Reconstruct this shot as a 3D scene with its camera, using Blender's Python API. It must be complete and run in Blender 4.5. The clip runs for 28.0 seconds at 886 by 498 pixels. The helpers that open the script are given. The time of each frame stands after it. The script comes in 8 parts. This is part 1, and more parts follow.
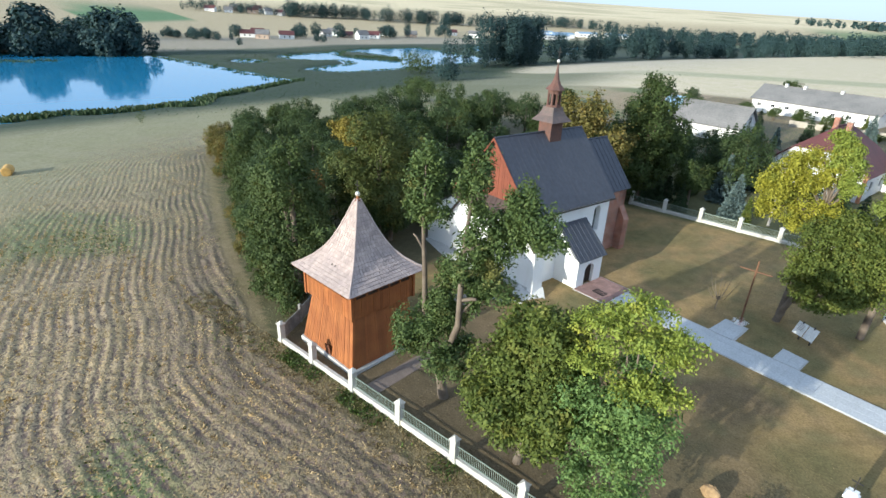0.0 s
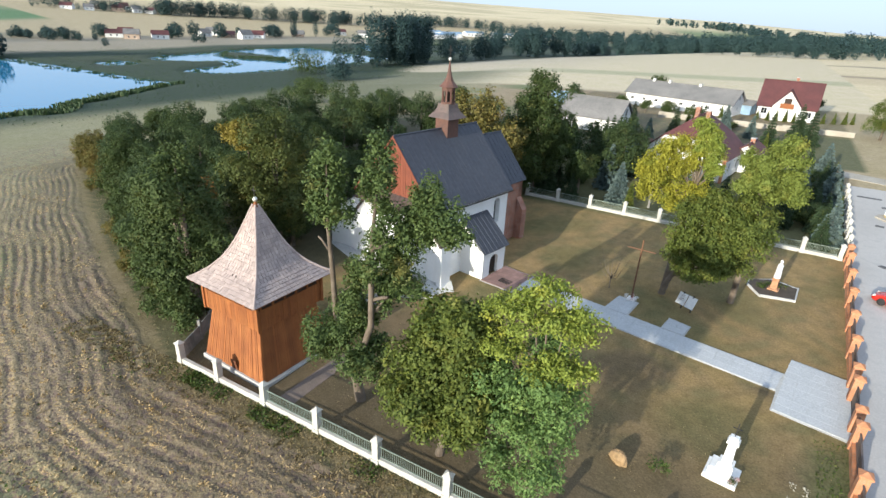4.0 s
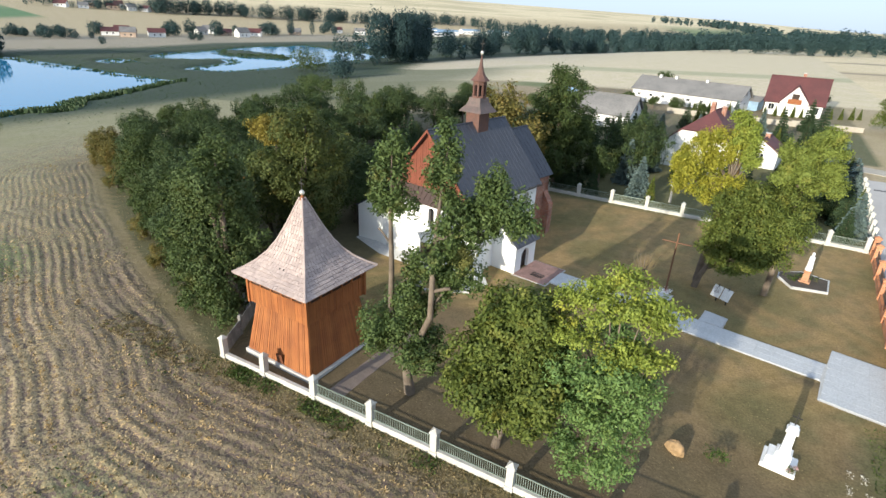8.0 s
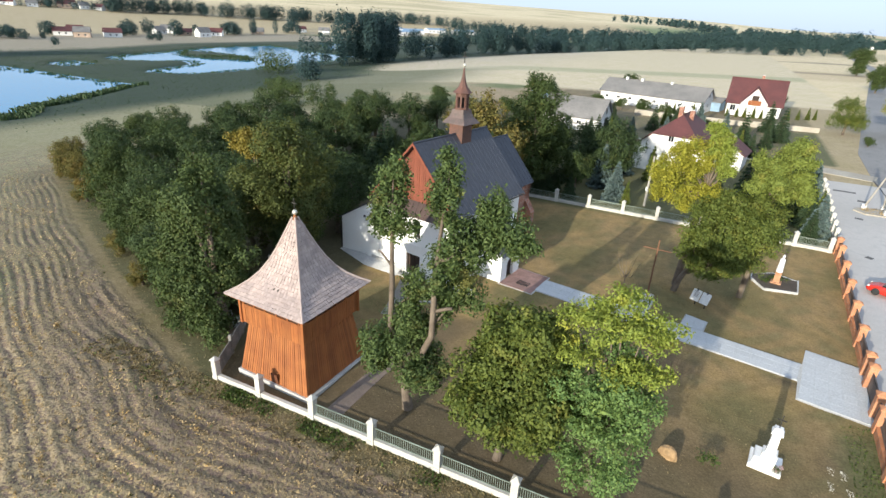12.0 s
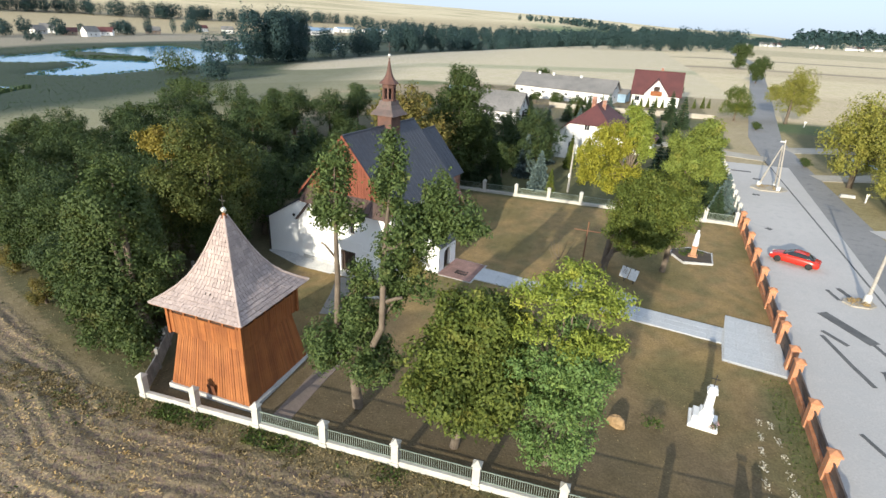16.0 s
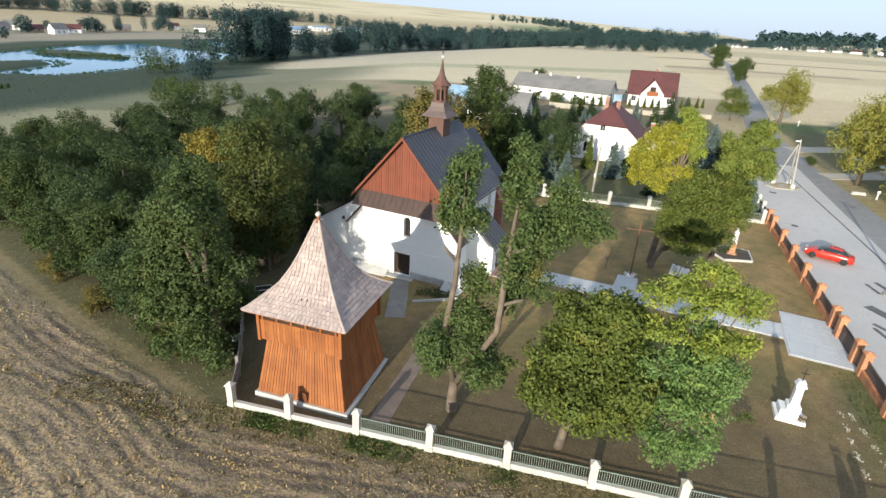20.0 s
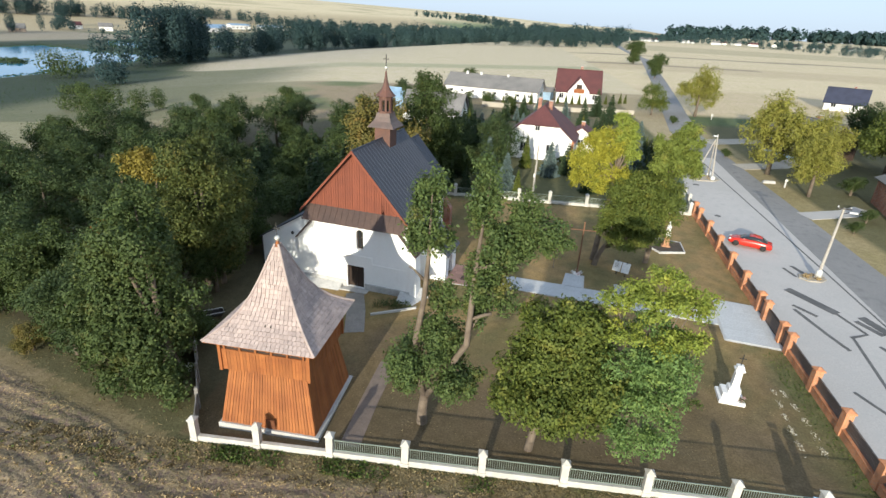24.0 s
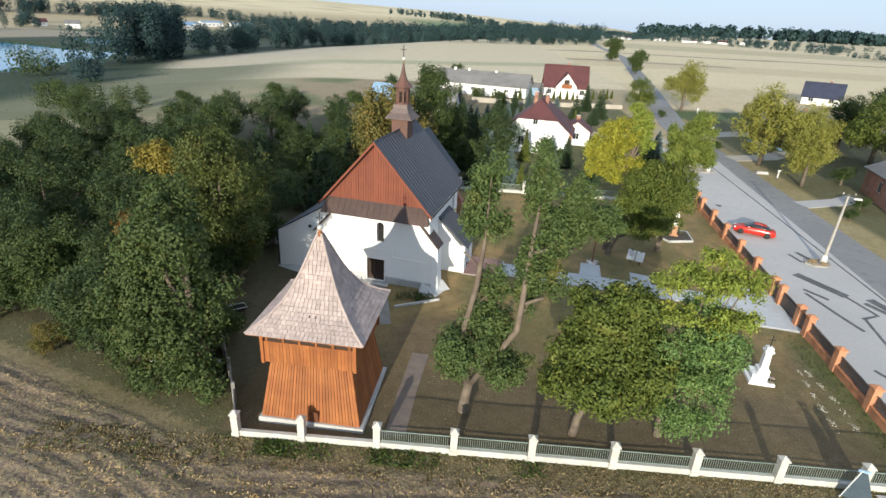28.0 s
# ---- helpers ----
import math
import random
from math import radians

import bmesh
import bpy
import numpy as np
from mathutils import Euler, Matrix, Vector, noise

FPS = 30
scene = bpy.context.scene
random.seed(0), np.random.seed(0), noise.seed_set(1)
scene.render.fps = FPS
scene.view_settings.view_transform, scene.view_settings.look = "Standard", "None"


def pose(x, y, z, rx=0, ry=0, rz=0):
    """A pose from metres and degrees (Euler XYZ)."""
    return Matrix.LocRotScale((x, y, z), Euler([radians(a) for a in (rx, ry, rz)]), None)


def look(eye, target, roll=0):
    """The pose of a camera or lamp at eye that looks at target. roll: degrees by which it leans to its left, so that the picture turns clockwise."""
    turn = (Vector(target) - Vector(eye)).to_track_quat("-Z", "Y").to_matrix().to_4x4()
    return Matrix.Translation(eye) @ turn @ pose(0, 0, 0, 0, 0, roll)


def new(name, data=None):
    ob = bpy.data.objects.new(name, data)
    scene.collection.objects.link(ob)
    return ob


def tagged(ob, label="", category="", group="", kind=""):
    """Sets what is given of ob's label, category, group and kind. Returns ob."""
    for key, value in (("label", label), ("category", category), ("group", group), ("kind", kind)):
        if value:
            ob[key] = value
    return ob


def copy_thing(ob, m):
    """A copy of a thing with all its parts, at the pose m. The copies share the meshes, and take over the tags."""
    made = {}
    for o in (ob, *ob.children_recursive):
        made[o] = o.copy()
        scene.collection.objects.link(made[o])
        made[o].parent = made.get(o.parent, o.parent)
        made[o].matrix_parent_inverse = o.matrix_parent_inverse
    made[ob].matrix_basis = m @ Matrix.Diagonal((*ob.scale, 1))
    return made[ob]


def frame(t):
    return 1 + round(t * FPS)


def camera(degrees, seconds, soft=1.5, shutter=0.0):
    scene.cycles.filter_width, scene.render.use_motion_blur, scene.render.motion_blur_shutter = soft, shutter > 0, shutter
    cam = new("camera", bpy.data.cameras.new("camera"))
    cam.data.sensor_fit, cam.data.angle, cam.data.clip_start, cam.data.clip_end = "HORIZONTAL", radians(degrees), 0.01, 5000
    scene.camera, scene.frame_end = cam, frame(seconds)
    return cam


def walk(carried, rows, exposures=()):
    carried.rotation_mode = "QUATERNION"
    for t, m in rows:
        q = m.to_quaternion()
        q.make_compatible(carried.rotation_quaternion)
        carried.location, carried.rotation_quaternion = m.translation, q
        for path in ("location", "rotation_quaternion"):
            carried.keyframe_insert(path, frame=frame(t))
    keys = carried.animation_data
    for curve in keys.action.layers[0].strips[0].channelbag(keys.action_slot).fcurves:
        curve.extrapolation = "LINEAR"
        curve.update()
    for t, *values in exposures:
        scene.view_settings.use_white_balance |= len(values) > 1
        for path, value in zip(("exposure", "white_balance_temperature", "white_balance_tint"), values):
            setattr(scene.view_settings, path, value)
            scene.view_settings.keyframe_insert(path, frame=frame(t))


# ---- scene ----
cam = camera(79.8, 28.0)
PATH = [
    (0, (0.155, 0.027, 21.511), (-1.043, 1.407, 20.698), 2.7),
    (0.5, (-0.036, 0.094, 21.282), (-1.193, 1.509, 20.471), 3.1),
    (1, (0.013, 0.065, 21.243), (-1.11, 1.509, 20.436), 3.0),
    (1.5, (0.036, 0.032, 21.254), (-1.049, 1.506, 20.448), 3.0),
    (2, (0.081, 0.01, 21.205), (-0.971, 1.507, 20.398), 3.0),
    (2.5, (0.168, -0.11, 21.287), (-0.849, 1.413, 20.484), 2.9),
    (3, (0.168, -0.086, 21.301), (-0.808, 1.465, 20.499), 3.0),
    (3.5, (0.163, -0.073, 21.413), (-0.78, 1.499, 20.613), 3.0),
    (5.5, (-0.4, -0.49, 21.422), (-1.255, 1.133, 20.626), 2.9),
    (6, (-0.696, -0.656, 21.28), (-1.562, 0.961, 20.482), 2.9),
    (6.5, (-1.096, -0.863, 21.168), (-1.971, 0.749, 20.37), 2.9),
    (7, (-1.544, -1.103, 20.983), (-2.427, 0.504, 20.185), 2.9),
    (7.5, (-2.02, -1.43, 20.948), (-2.911, 0.172, 20.146), 2.9),
    (8, (-2.571, -1.815, 20.932), (-3.466, -0.217, 20.129), 2.9),
    (8.5, (-3.047, -2.128, 20.985), (-3.949, -0.534, 20.181), 2.9),
    (9, (-3.389, -2.341, 21.08), (-4.286, -0.745, 20.276), 3.0),
    (9.5, (-3.66, -2.453, 21.254), (-4.552, -0.854, 20.448), 3.1),
    (10, (-3.829, -2.52, 21.47), (-4.715, -0.918, 20.664), 3.0),
    (10.5, (-3.933, -2.562, 21.706), (-4.801, -0.951, 20.899), 3.0),
    (11, (-3.949, -2.559, 21.851), (-4.794, -0.934, 21.048), 3.0),
    (11.5, (-3.947, -2.535, 21.943), (-4.77, -0.899, 21.14), 2.9),
    (12, (-3.973, -2.497, 22.004), (-4.766, -0.845, 21.201), 3.0),
    (12.5, (-3.876, -2.455, 21.979), (-4.621, -0.78, 21.18), 2.9),
    (13, (-3.859, -2.405, 21.936), (-4.562, -0.712, 21.137), 3.0),
    (13.5, (-3.807, -2.376, 21.926), (-4.465, -0.664, 21.129), 3.0),
    (15.5, (-4.576, -2.591, 21.372), (-5.09, -0.827, 20.584), 3.0),
    (16, (-5.058, -2.723, 21.196), (-5.585, -0.963, 20.405), 3.0),
    (16.5, (-5.625, -2.921, 21.085), (-6.164, -1.165, 20.293), 3.0),
    (17, (-6.36, -3.175, 20.993), (-6.893, -1.417, 20.202), 3.1),
    (17.5, (-7.154, -3.423, 21.006), (-7.674, -1.663, 20.212), 3.2),
    (18, (-8.0, -3.674, 20.977), (-8.504, -1.908, 20.184), 3.2),
    (18.5, (-9.012, -3.969, 20.955), (-9.496, -2.198, 20.163), 3.3),
    (19, (-9.94, -4.226, 20.987), (-10.408, -2.449, 20.196), 3.4),
    (19.5, (-10.844, -4.451, 21.007), (-11.301, -2.671, 20.217), 3.3),
    (20, (-11.694, -4.628, 21.014), (-12.128, -2.842, 20.226), 3.4),
    (20.5, (-12.209, -4.793, 21.075), (-12.623, -3.003, 20.284), 3.4),
    (21, (-12.578, -4.897, 21.287), (-12.947, -3.097, 20.497), 3.4),
    (21.5, (-12.828, -4.986, 21.518), (-13.156, -3.178, 20.729), 3.2),
    (23.5, (-13.122, -4.929, 22.061), (-13.339, -3.104, 21.273), 3.1),
    (24, (-13.184, -4.89, 22.09), (-13.382, -3.062, 21.302), 3.1),
    (24.5, (-13.36, -4.936, 22.049), (-13.536, -3.106, 21.262), 3.2),
    (25, (-13.639, -4.991, 21.985), (-13.776, -3.156, 21.201), 3.2),
    (25.5, (-14.121, -5.03, 21.762), (-14.218, -3.191, 20.982), 3.4),
    (26, (-14.568, -5.121, 21.545), (-14.66, -3.282, 20.764), 3.4),
    (26.5, (-15.072, -5.232, 21.423), (-15.173, -3.395, 20.639), 3.2),
    (27, (-15.681, -5.338, 21.392), (-15.784, -3.502, 20.608), 3.3),
    (27.5, (-16.298, -5.392, 21.4), (-16.41, -3.557, 20.613), 3.2),
    (28, (-16.764, -5.441, 21.323), (-16.877, -3.607, 20.534), 3.2),
]
walk(cam, [(t, look(eye, target, roll)) for t, eye, target, roll in PATH], [(0, 1.11, 5600, 4), (6, 1.05, 6000, 7), (12, 1.05, 6000, 7), (18, 0.98, 6150, 7), (24, 0.91, 6050, 6), (28, 0.84, 6000, 6)])

# world, sun
SUN_EL, SUN_TURN = radians(12.5), 0.18
wd = bpy.data.worlds.new("sky")
scene.world = wd
wd.use_nodes = True
wn, wl = wd.node_tree.nodes, wd.node_tree.links
sky = wn.new("ShaderNodeTexSky")
sky.sky_type, sky.sun_disc, sky.sun_elevation, sky.sun_rotation = "NISHITA", False, SUN_EL, math.pi + 0.18
sky.air_density, sky.dust_density, sky.ozone_density = 1.0, 1.4, 3.5
# thin high haze evens out the clear sky
haze = wn.new("ShaderNodeMix")
haze.data_type = "RGBA"
haze.inputs[0].default_value = 0.82
wl.new(sky.outputs["Color"], haze.inputs[6])
haze.inputs[7].default_value = (3.25, 3.65, 4.3, 1)
wl.new(haze.outputs[2], wn["Background"].inputs["Color"])
wn["Background"].inputs["Strength"].default_value = 0.125
sun_data = bpy.data.lights.new("sun", "SUN")
sun_data.energy, sun_data.angle, sun_data.color = 3.7, radians(0.6), (1.0, 0.87, 0.68)
sun = new("sun", sun_data)
sun.matrix_world = look((0, 0, 60), Vector((0, 0, 60)) + Vector((SUN_TURN, 1.0, -math.tan(SUN_EL) * math.hypot(1, SUN_TURN))))

# ---- materials ----
def nodes_of(name):
    m = bpy.data.materials.new(name)
    m.use_nodes = True
    return m, m.node_tree.nodes, m.node_tree.links, m.node_tree.nodes["Principled BSDF"]


def noise_node(n, l, pos, scale, detail=4.0):
    t = n.new("ShaderNodeTexNoise")
    t.inputs["Scale"].default_value, t.inputs["Detail"].default_value = scale, detail
    l.new(pos, t.inputs["Vector"])
    return t.outputs["Fac"]


def mixed(n, l, fac, a, b, kind="MIX"):
    x = n.new("ShaderNodeMix")
    x.data_type, x.blend_type = "RGBA", kind
    for sock, val in ((x.inputs[0], fac), (x.inputs[6], a), (x.inputs[7], b)):
        if isinstance(val, (int, float)):
            sock.default_value = val
        elif isinstance(val, tuple):
            sock.default_value = (*val, 1.0)
        else:
            l.new(val, sock)
    return x.outputs[2]


def ramp(n, l, fac, lo, hi):
    r = n.new("ShaderNodeMapRange")
    r.inputs["From Min"].default_value, r.inputs["From Max"].default_value = lo, hi
    l.new(fac, r.inputs["Value"])
    return r.outputs["Result"]


def stretched(n, l, pos, s):
    v = n.new("ShaderNodeVectorMath")
    v.operation = "MULTIPLY"
    l.new(pos, v.inputs[0])
    v.inputs[1].default_value = s
    return v.outputs[0]


def mat(name, col, col2=None, rough=0.8, metal=0.0, coarse=0.6, fine=12.0, grain=(1, 1, 1), bump=0.25, rnd=0.0, island=0.0, stain=None, dirt=0.7):
    """A weathered surface: two tones at a coarse scale, grain at a fine one, relief, and a shade of its own for each piece."""
    m, n, l, b = nodes_of(name)
    pos = n.new("ShaderNodeNewGeometry").outputs["Position"]
    gp = stretched(n, l, pos, grain)
    col2 = col2 or tuple(c * 0.72 for c in col)
    a = mixed(n, l, ramp(n, l, noise_node(n, l, pos, coarse), 0.35, 0.65), col, col2)
    f = noise_node(n, l, gp, fine, 6.0)
    a = mixed(n, l, ramp(n, l, f, 0.3, 0.75), a, mixed(n, l, 1.0, a, (dirt, dirt, dirt), "MULTIPLY"))
    if stain:
        a = mixed(n, l, ramp(n, l, noise_node(n, l, stretched(n, l, pos, (1, 1, 0.35)), 1.3, 5.0), 0.52, 0.72), a, stain)
    if rnd or island:
        src = n.new("ShaderNodeObjectInfo").outputs["Random"] if rnd else n.new("ShaderNodeNewGeometry").outputs["Random Per Island"]
        k = rnd or island
        g = n.new("ShaderNodeMapRange")
        g.inputs["To Min"].default_value, g.inputs["To Max"].default_value = 1 - k, 1 + k
        l.new(src, g.inputs["Value"])
        h = n.new("ShaderNodeHueSaturation")
        l.new(g.outputs["Result"], h.inputs["Value"])
        l.new(a, h.inputs["Color"])
        a = h.outputs["Color"]
    l.new(a, b.inputs["Base Color"])
    b.inputs["Roughness"].default_value, b.inputs["Metallic"].default_value = rough, metal
    if bump:
        bp = n.new("ShaderNodeBump")
        bp.inputs["Strength"].default_value, bp.inputs["Distance"].default_value = bump, 0.03
        l.new(f, bp.inputs["Height"])
        l.new(bp.outputs["Normal"], b.inputs["Normal"])
    return m


def leaf_mat(name, dark, light, odd, share=0.1):
    """Foliage: each leaf takes its own green, a few the odd colour; light comes through."""
    m, n, l, b = nodes_of(name)
    geo = n.new("ShaderNodeNewGeometry")
    rnd = geo.outputs["Random Per Island"]
    a = mixed(n, l, rnd, dark, light)
    a = mixed(n, l, ramp(n, l, noise_node(n, l, geo.outputs["Position"], 0.9), 0.62 - share, 0.75 - share * 0.5), a, odd)
    l.new(a, b.inputs["Base Color"])
    b.inputs["Roughness"].default_value = 0.65
    b.inputs["Specular IOR Level"].default_value = 0.25
    tr = n.new("ShaderNodeBsdfTranslucent")
    l.new(mixed(n, l, 1.0, a, (1.0, 1.0, 0.55), "MULTIPLY"), tr.inputs["Color"])
    mx = n.new("ShaderNodeMixShader")
    mx.inputs[0].default_value = 0.22
    l.new(b.outputs[0], mx.inputs[1])
    l.new(tr.outputs[0], mx.inputs[2])
    l.new(mx.outputs[0], n["Material Output"].inputs["Surface"])
    return m


def brick_mat(name, c1, c2, mortar, scale=1.0, rough=0.85):
    m, n, l, b = nodes_of(name)
    co = n.new("ShaderNodeTexCoord").outputs["Object"]
    sep = n.new("ShaderNodeSeparateXYZ")
    l.new(co, sep.inputs[0])
    add = n.new("ShaderNodeMath")
    l.new(sep.outputs["X"], add.inputs[0])
    l.new(sep.outputs["Y"], add.inputs[1])
    cmb = n.new("ShaderNodeCombineXYZ")
    l.new(add.outputs[0], cmb.inputs["X"])
    l.new(sep.outputs["Z"], cmb.inputs["Y"])
    t = n.new("ShaderNodeTexBrick")
    t.inputs["Color1"].default_value, t.inputs["Color2"].default_value, t.inputs["Mortar"].default_value = (*c1, 1), (*c2, 1), (*mortar, 1)
    t.inputs["Scale"].default_value = scale
    t.inputs["Brick Width"].default_value, t.inputs["Row Height"].default_value, t.inputs["Mortar Size"].default_value = 0.26, 0.075, 0.008
    l.new(cmb.outputs[0], t.inputs["Vector"])
    pos = n.new("ShaderNodeNewGeometry").outputs["Position"]
    a = mixed(n, l, ramp(n, l, noise_node(n, l, pos, 1.2, 6.0), 0.4, 0.7), t.outputs["Color"], mixed(n, l, 1.0, t.outputs["Color"], (0.6, 0.6, 0.62), "MULTIPLY"))
    l.new(a, b.inputs["Base Color"])
    b.inputs["Roughness"].default_value = rough
    bp = n.new("ShaderNodeBump")
    bp.inputs["Strength"].default_value, bp.inputs["Distance"].default_value = 0.4, 0.01
    l.new(t.outputs["Fac"], bp.inputs["Height"])
    bp.invert = True
    l.new(bp.outputs["Normal"], b.inputs["Normal"])
    return m


def ground_mat():
    m, n, l, b = nodes_of("earth")
    pos = n.new("ShaderNodeNewGeometry").outputs["Position"]
    z = n.new("ShaderNodeAttribute")
    z.attribute_name = "zone"
    r = n.new("ShaderNodeAttribute")
    r.attribute_name = "rows"
    big = ramp(n, l, noise_node(n, l, pos, 0.22, 6.0), 0.35, 0.68)
    mid = ramp(n, l, noise_node(n, l, pos, 1.4, 6.0), 0.35, 0.7)
    fine = noise_node(n, l, pos, 9.0, 6.0)
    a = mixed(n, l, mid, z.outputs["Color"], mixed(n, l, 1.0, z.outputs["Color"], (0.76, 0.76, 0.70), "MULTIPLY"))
    a = mixed(n, l, big, a, mixed(n, l, 1.0, a, (0.90, 0.92, 0.82), "MULTIPLY"))
    a = mixed(n, l, ramp(n, l, fine, 0.35, 0.72), a, mixed(n, l, 1.0, a, (0.62, 0.6, 0.56), "MULTIPLY"))
    # stubble rows: straw on the crests, turned soil between, broken up along their length
    def calc(op, p, q):
        k = n.new("ShaderNodeMath")
        k.operation = op
        for sock, val in zip(k.inputs, (p, q)):
            if isinstance(val, (int, float)):
                sock.default_value = val
            else:
                l.new(val, sock)
        return k.outputs[0]
    way = calc("ADD", r.outputs["Fac"], calc("ADD", calc("MULTIPLY", noise_node(n, l, pos, 0.55, 4.0), 0.30), calc("MULTIPLY", noise_node(n, l, pos, 0.09, 2.0), 0.5)))
    brk = noise_node(n, l, pos, 4.2, 8.0)
    fine_row = calc("SINE", calc("MULTIPLY", way, 2 * math.pi / 0.74), 0.0)
    wide_row = calc("SINE", calc("MULTIPLY", way, 2 * math.pi / 2.22), 0.0)
    crest = calc("ADD", calc("MULTIPLY", fine_row, 0.34), calc("MULTIPLY", wide_row, 0.09))
    crest = calc("MULTIPLY", crest, ramp(n, l, noise_node(n, l, pos, 0.19, 5.0), 0.36, 0.60))
    furrow = calc("ADD", crest, calc("MULTIPLY", calc("SUBTRACT", brk, 0.5), 3.9))
    on = calc("MULTIPLY", ramp(n, l, furrow, 0.08, 0.30), r.outputs["Alpha"])
    straw = calc("MULTIPLY", calc("MULTIPLY", ramp(n, l, noise_node(n, l, pos, 6.0, 6.0), 0.54, 0.66), ramp(n, l, noise_node(n, l, pos, 0.35, 3.0), 0.42, 0.6)), r.outputs["Alpha"])
    a = mixed(n, l, on, a, mixed(n, l, ramp(n, l, noise_node(n, l, pos, 0.5), 0.4, 0.6), (0.165, 0.117, 0.086), (0.11, 0.08, 0.061)))
    a = mixed(n, l, calc("MULTIPLY", straw, 0.75), a, (0.56, 0.39, 0.17))
    l.new(a, b.inputs["Base Color"])
    b.inputs["Roughness"].default_value = 0.95
    bp = n.new("ShaderNodeBump")
    bp.inputs["Strength"].default_value, bp.inputs["Distance"].default_value = 0.85, 0.13
    l.new(calc("ADD", calc("MULTIPLY", noise_node(n, l, pos, 5.0, 8.0), calc("ADD", calc("MULTIPLY", r.outputs["Alpha"], 0.7), 0.3)), calc("MULTIPLY", calc("MULTIPLY", crest, -1.1), r.outputs["Alpha"])), bp.inputs["Height"])
    l.new(bp.outputs["Normal"], b.inputs["Normal"])
    return m


EARTH = ground_mat()
PLASTER = mat("lime_plaster", (0.88, 0.875, 0.86), (0.85, 0.85, 0.84), 0.9, coarse=0.5, fine=5, bump=0.03, stain=(0.80, 0.79, 0.77), dirt=0.96)
PLINTH = mat("plinth_render", (0.58, 0.57, 0.55), (0.46, 0.46, 0.45), 0.9, coarse=1.2, fine=8)
CONCRETE = mat("pale_concrete", (0.55, 0.54, 0.52), (0.44, 0.43, 0.41), 0.9, coarse=0.8, fine=14)
FENCE_WHITE = mat("white_fence_paint", (0.57, 0.55, 0.50), (0.46, 0.445, 0.40), 0.85, coarse=1.4, fine=9, stain=(0.50, 0.47, 0.41), dirt=0.85)
WOOD = mat("stained_boards", (0.35, 0.122, 0.030), (0.27, 0.085, 0.020), 0.7, coarse=0.9, fine=10, grain=(6, 6, 0.5), bump=0.35, rnd=0.16)
WOOD_GABLE = mat("red_brown_boards", (0.22, 0.062, 0.03), (0.18, 0.05, 0.026), 0.75, coarse=0.8, fine=10, grain=(6, 6, 0.5), rnd=0.1)
WOOD_DARK = mat("dark_timber", (0.045, 0.026, 0.017), None, 0.75, grain=(6, 6, 0.6))
SHINGLE = mat("split_shingles", (0.50, 0.40, 0.36), (0.40, 0.325, 0.30), 0.9, coarse=1.2, fine=14, grain=(3, 3, 1), bump=0.4, rnd=0.13)
SHINGLE_FAR = mat("split_shingles_joined", (0.50, 0.40, 0.36), (0.40, 0.325, 0.30), 0.9, coarse=1.2, fine=14, grain=(3, 3, 1), bump=0.4, island=0.13)
ROOF_METAL = mat("dark_roof_sheet", (0.066, 0.070, 0.088), (0.056, 0.060, 0.078), 0.55, 0.1, coarse=0.4, fine=3, bump=0.08)
ROOF_SKIRT = mat("brown_roof_sheet", (0.10, 0.062, 0.048), (0.078, 0.05, 0.042), 0.55, 0.2, coarse=0.7, fine=5, bump=0.1)
COPPER = mat("turret_shingle_brown", (0.15, 0.07, 0.05), (0.11, 0.058, 0.045), 0.7, coarse=2, fine=12, bump=0.3)
TURRET_GREY = mat("turret_skirt_sheet", (0.17, 0.12, 0.105), (0.13, 0.10, 0.09), 0.6, 0.2, coarse=2, fine=10)
GILT = mat("polished_ball", (0.85, 0.82, 0.72), (0.8, 0.76, 0.66), 0.35, 0.6, bump=0.0)
IRON = mat("dark_iron", (0.06, 0.055, 0.05), None, 0.6, 0.5, bump=0.1)
RUST = mat("rusty_iron", (0.24, 0.12, 0.06), (0.17, 0.08, 0.045), 0.8, 0.2)
GREEN_RAIL = mat("pale_green_railing", (0.32, 0.38, 0.32), None, 0.6, 0.3, bump=0.05)
GLASS = mat("window_glass", (0.03, 0.035, 0.04), None, 0.12, 0.0, bump=0.0)
BRICK = brick_mat("old_brick", (0.40, 0.15, 0.08), (0.30, 0.11, 0.065), (0.42, 0.38, 0.33))
BRICK_NEW = brick_mat("orange_brick", (0.58, 0.24, 0.105), (0.50, 0.20, 0.09), (0.40, 0.30, 0.22))
CAPSTONE = mat("orange_cap", (0.60, 0.27, 0.13), (0.52, 0.22, 0.10), 0.8, coarse=2, fine=10)
INFILL = mat("fence_boards", (0.165, 0.125, 0.105), (0.125, 0.098, 0.085), 0.7, grain=(1, 1, 6))
SLABS = mat("grey_paving", (0.55, 0.56, 0.57), (0.51, 0.52, 0.53), 0.9, coarse=0.5, fine=10, rnd=0.03)
SLABS_LOT = mat("lot_paving", (0.50, 0.475, 0.45), (0.44, 0.42, 0.40), 0.9, coarse=0.12, fine=9, stain=(0.40, 0.385, 0.37), dirt=0.82)
SLABS_RED = mat("red_paving", (0.33, 0.20, 0.17), (0.27, 0.165, 0.14), 0.9, coarse=1.0, fine=10, rnd=0.12)
ASPHALT = mat("worn_asphalt", (0.27, 0.262, 0.255), (0.235, 0.23, 0.225), 0.9, coarse=0.15, fine=16, bump=0.3, stain=(0.17, 0.168, 0.167))
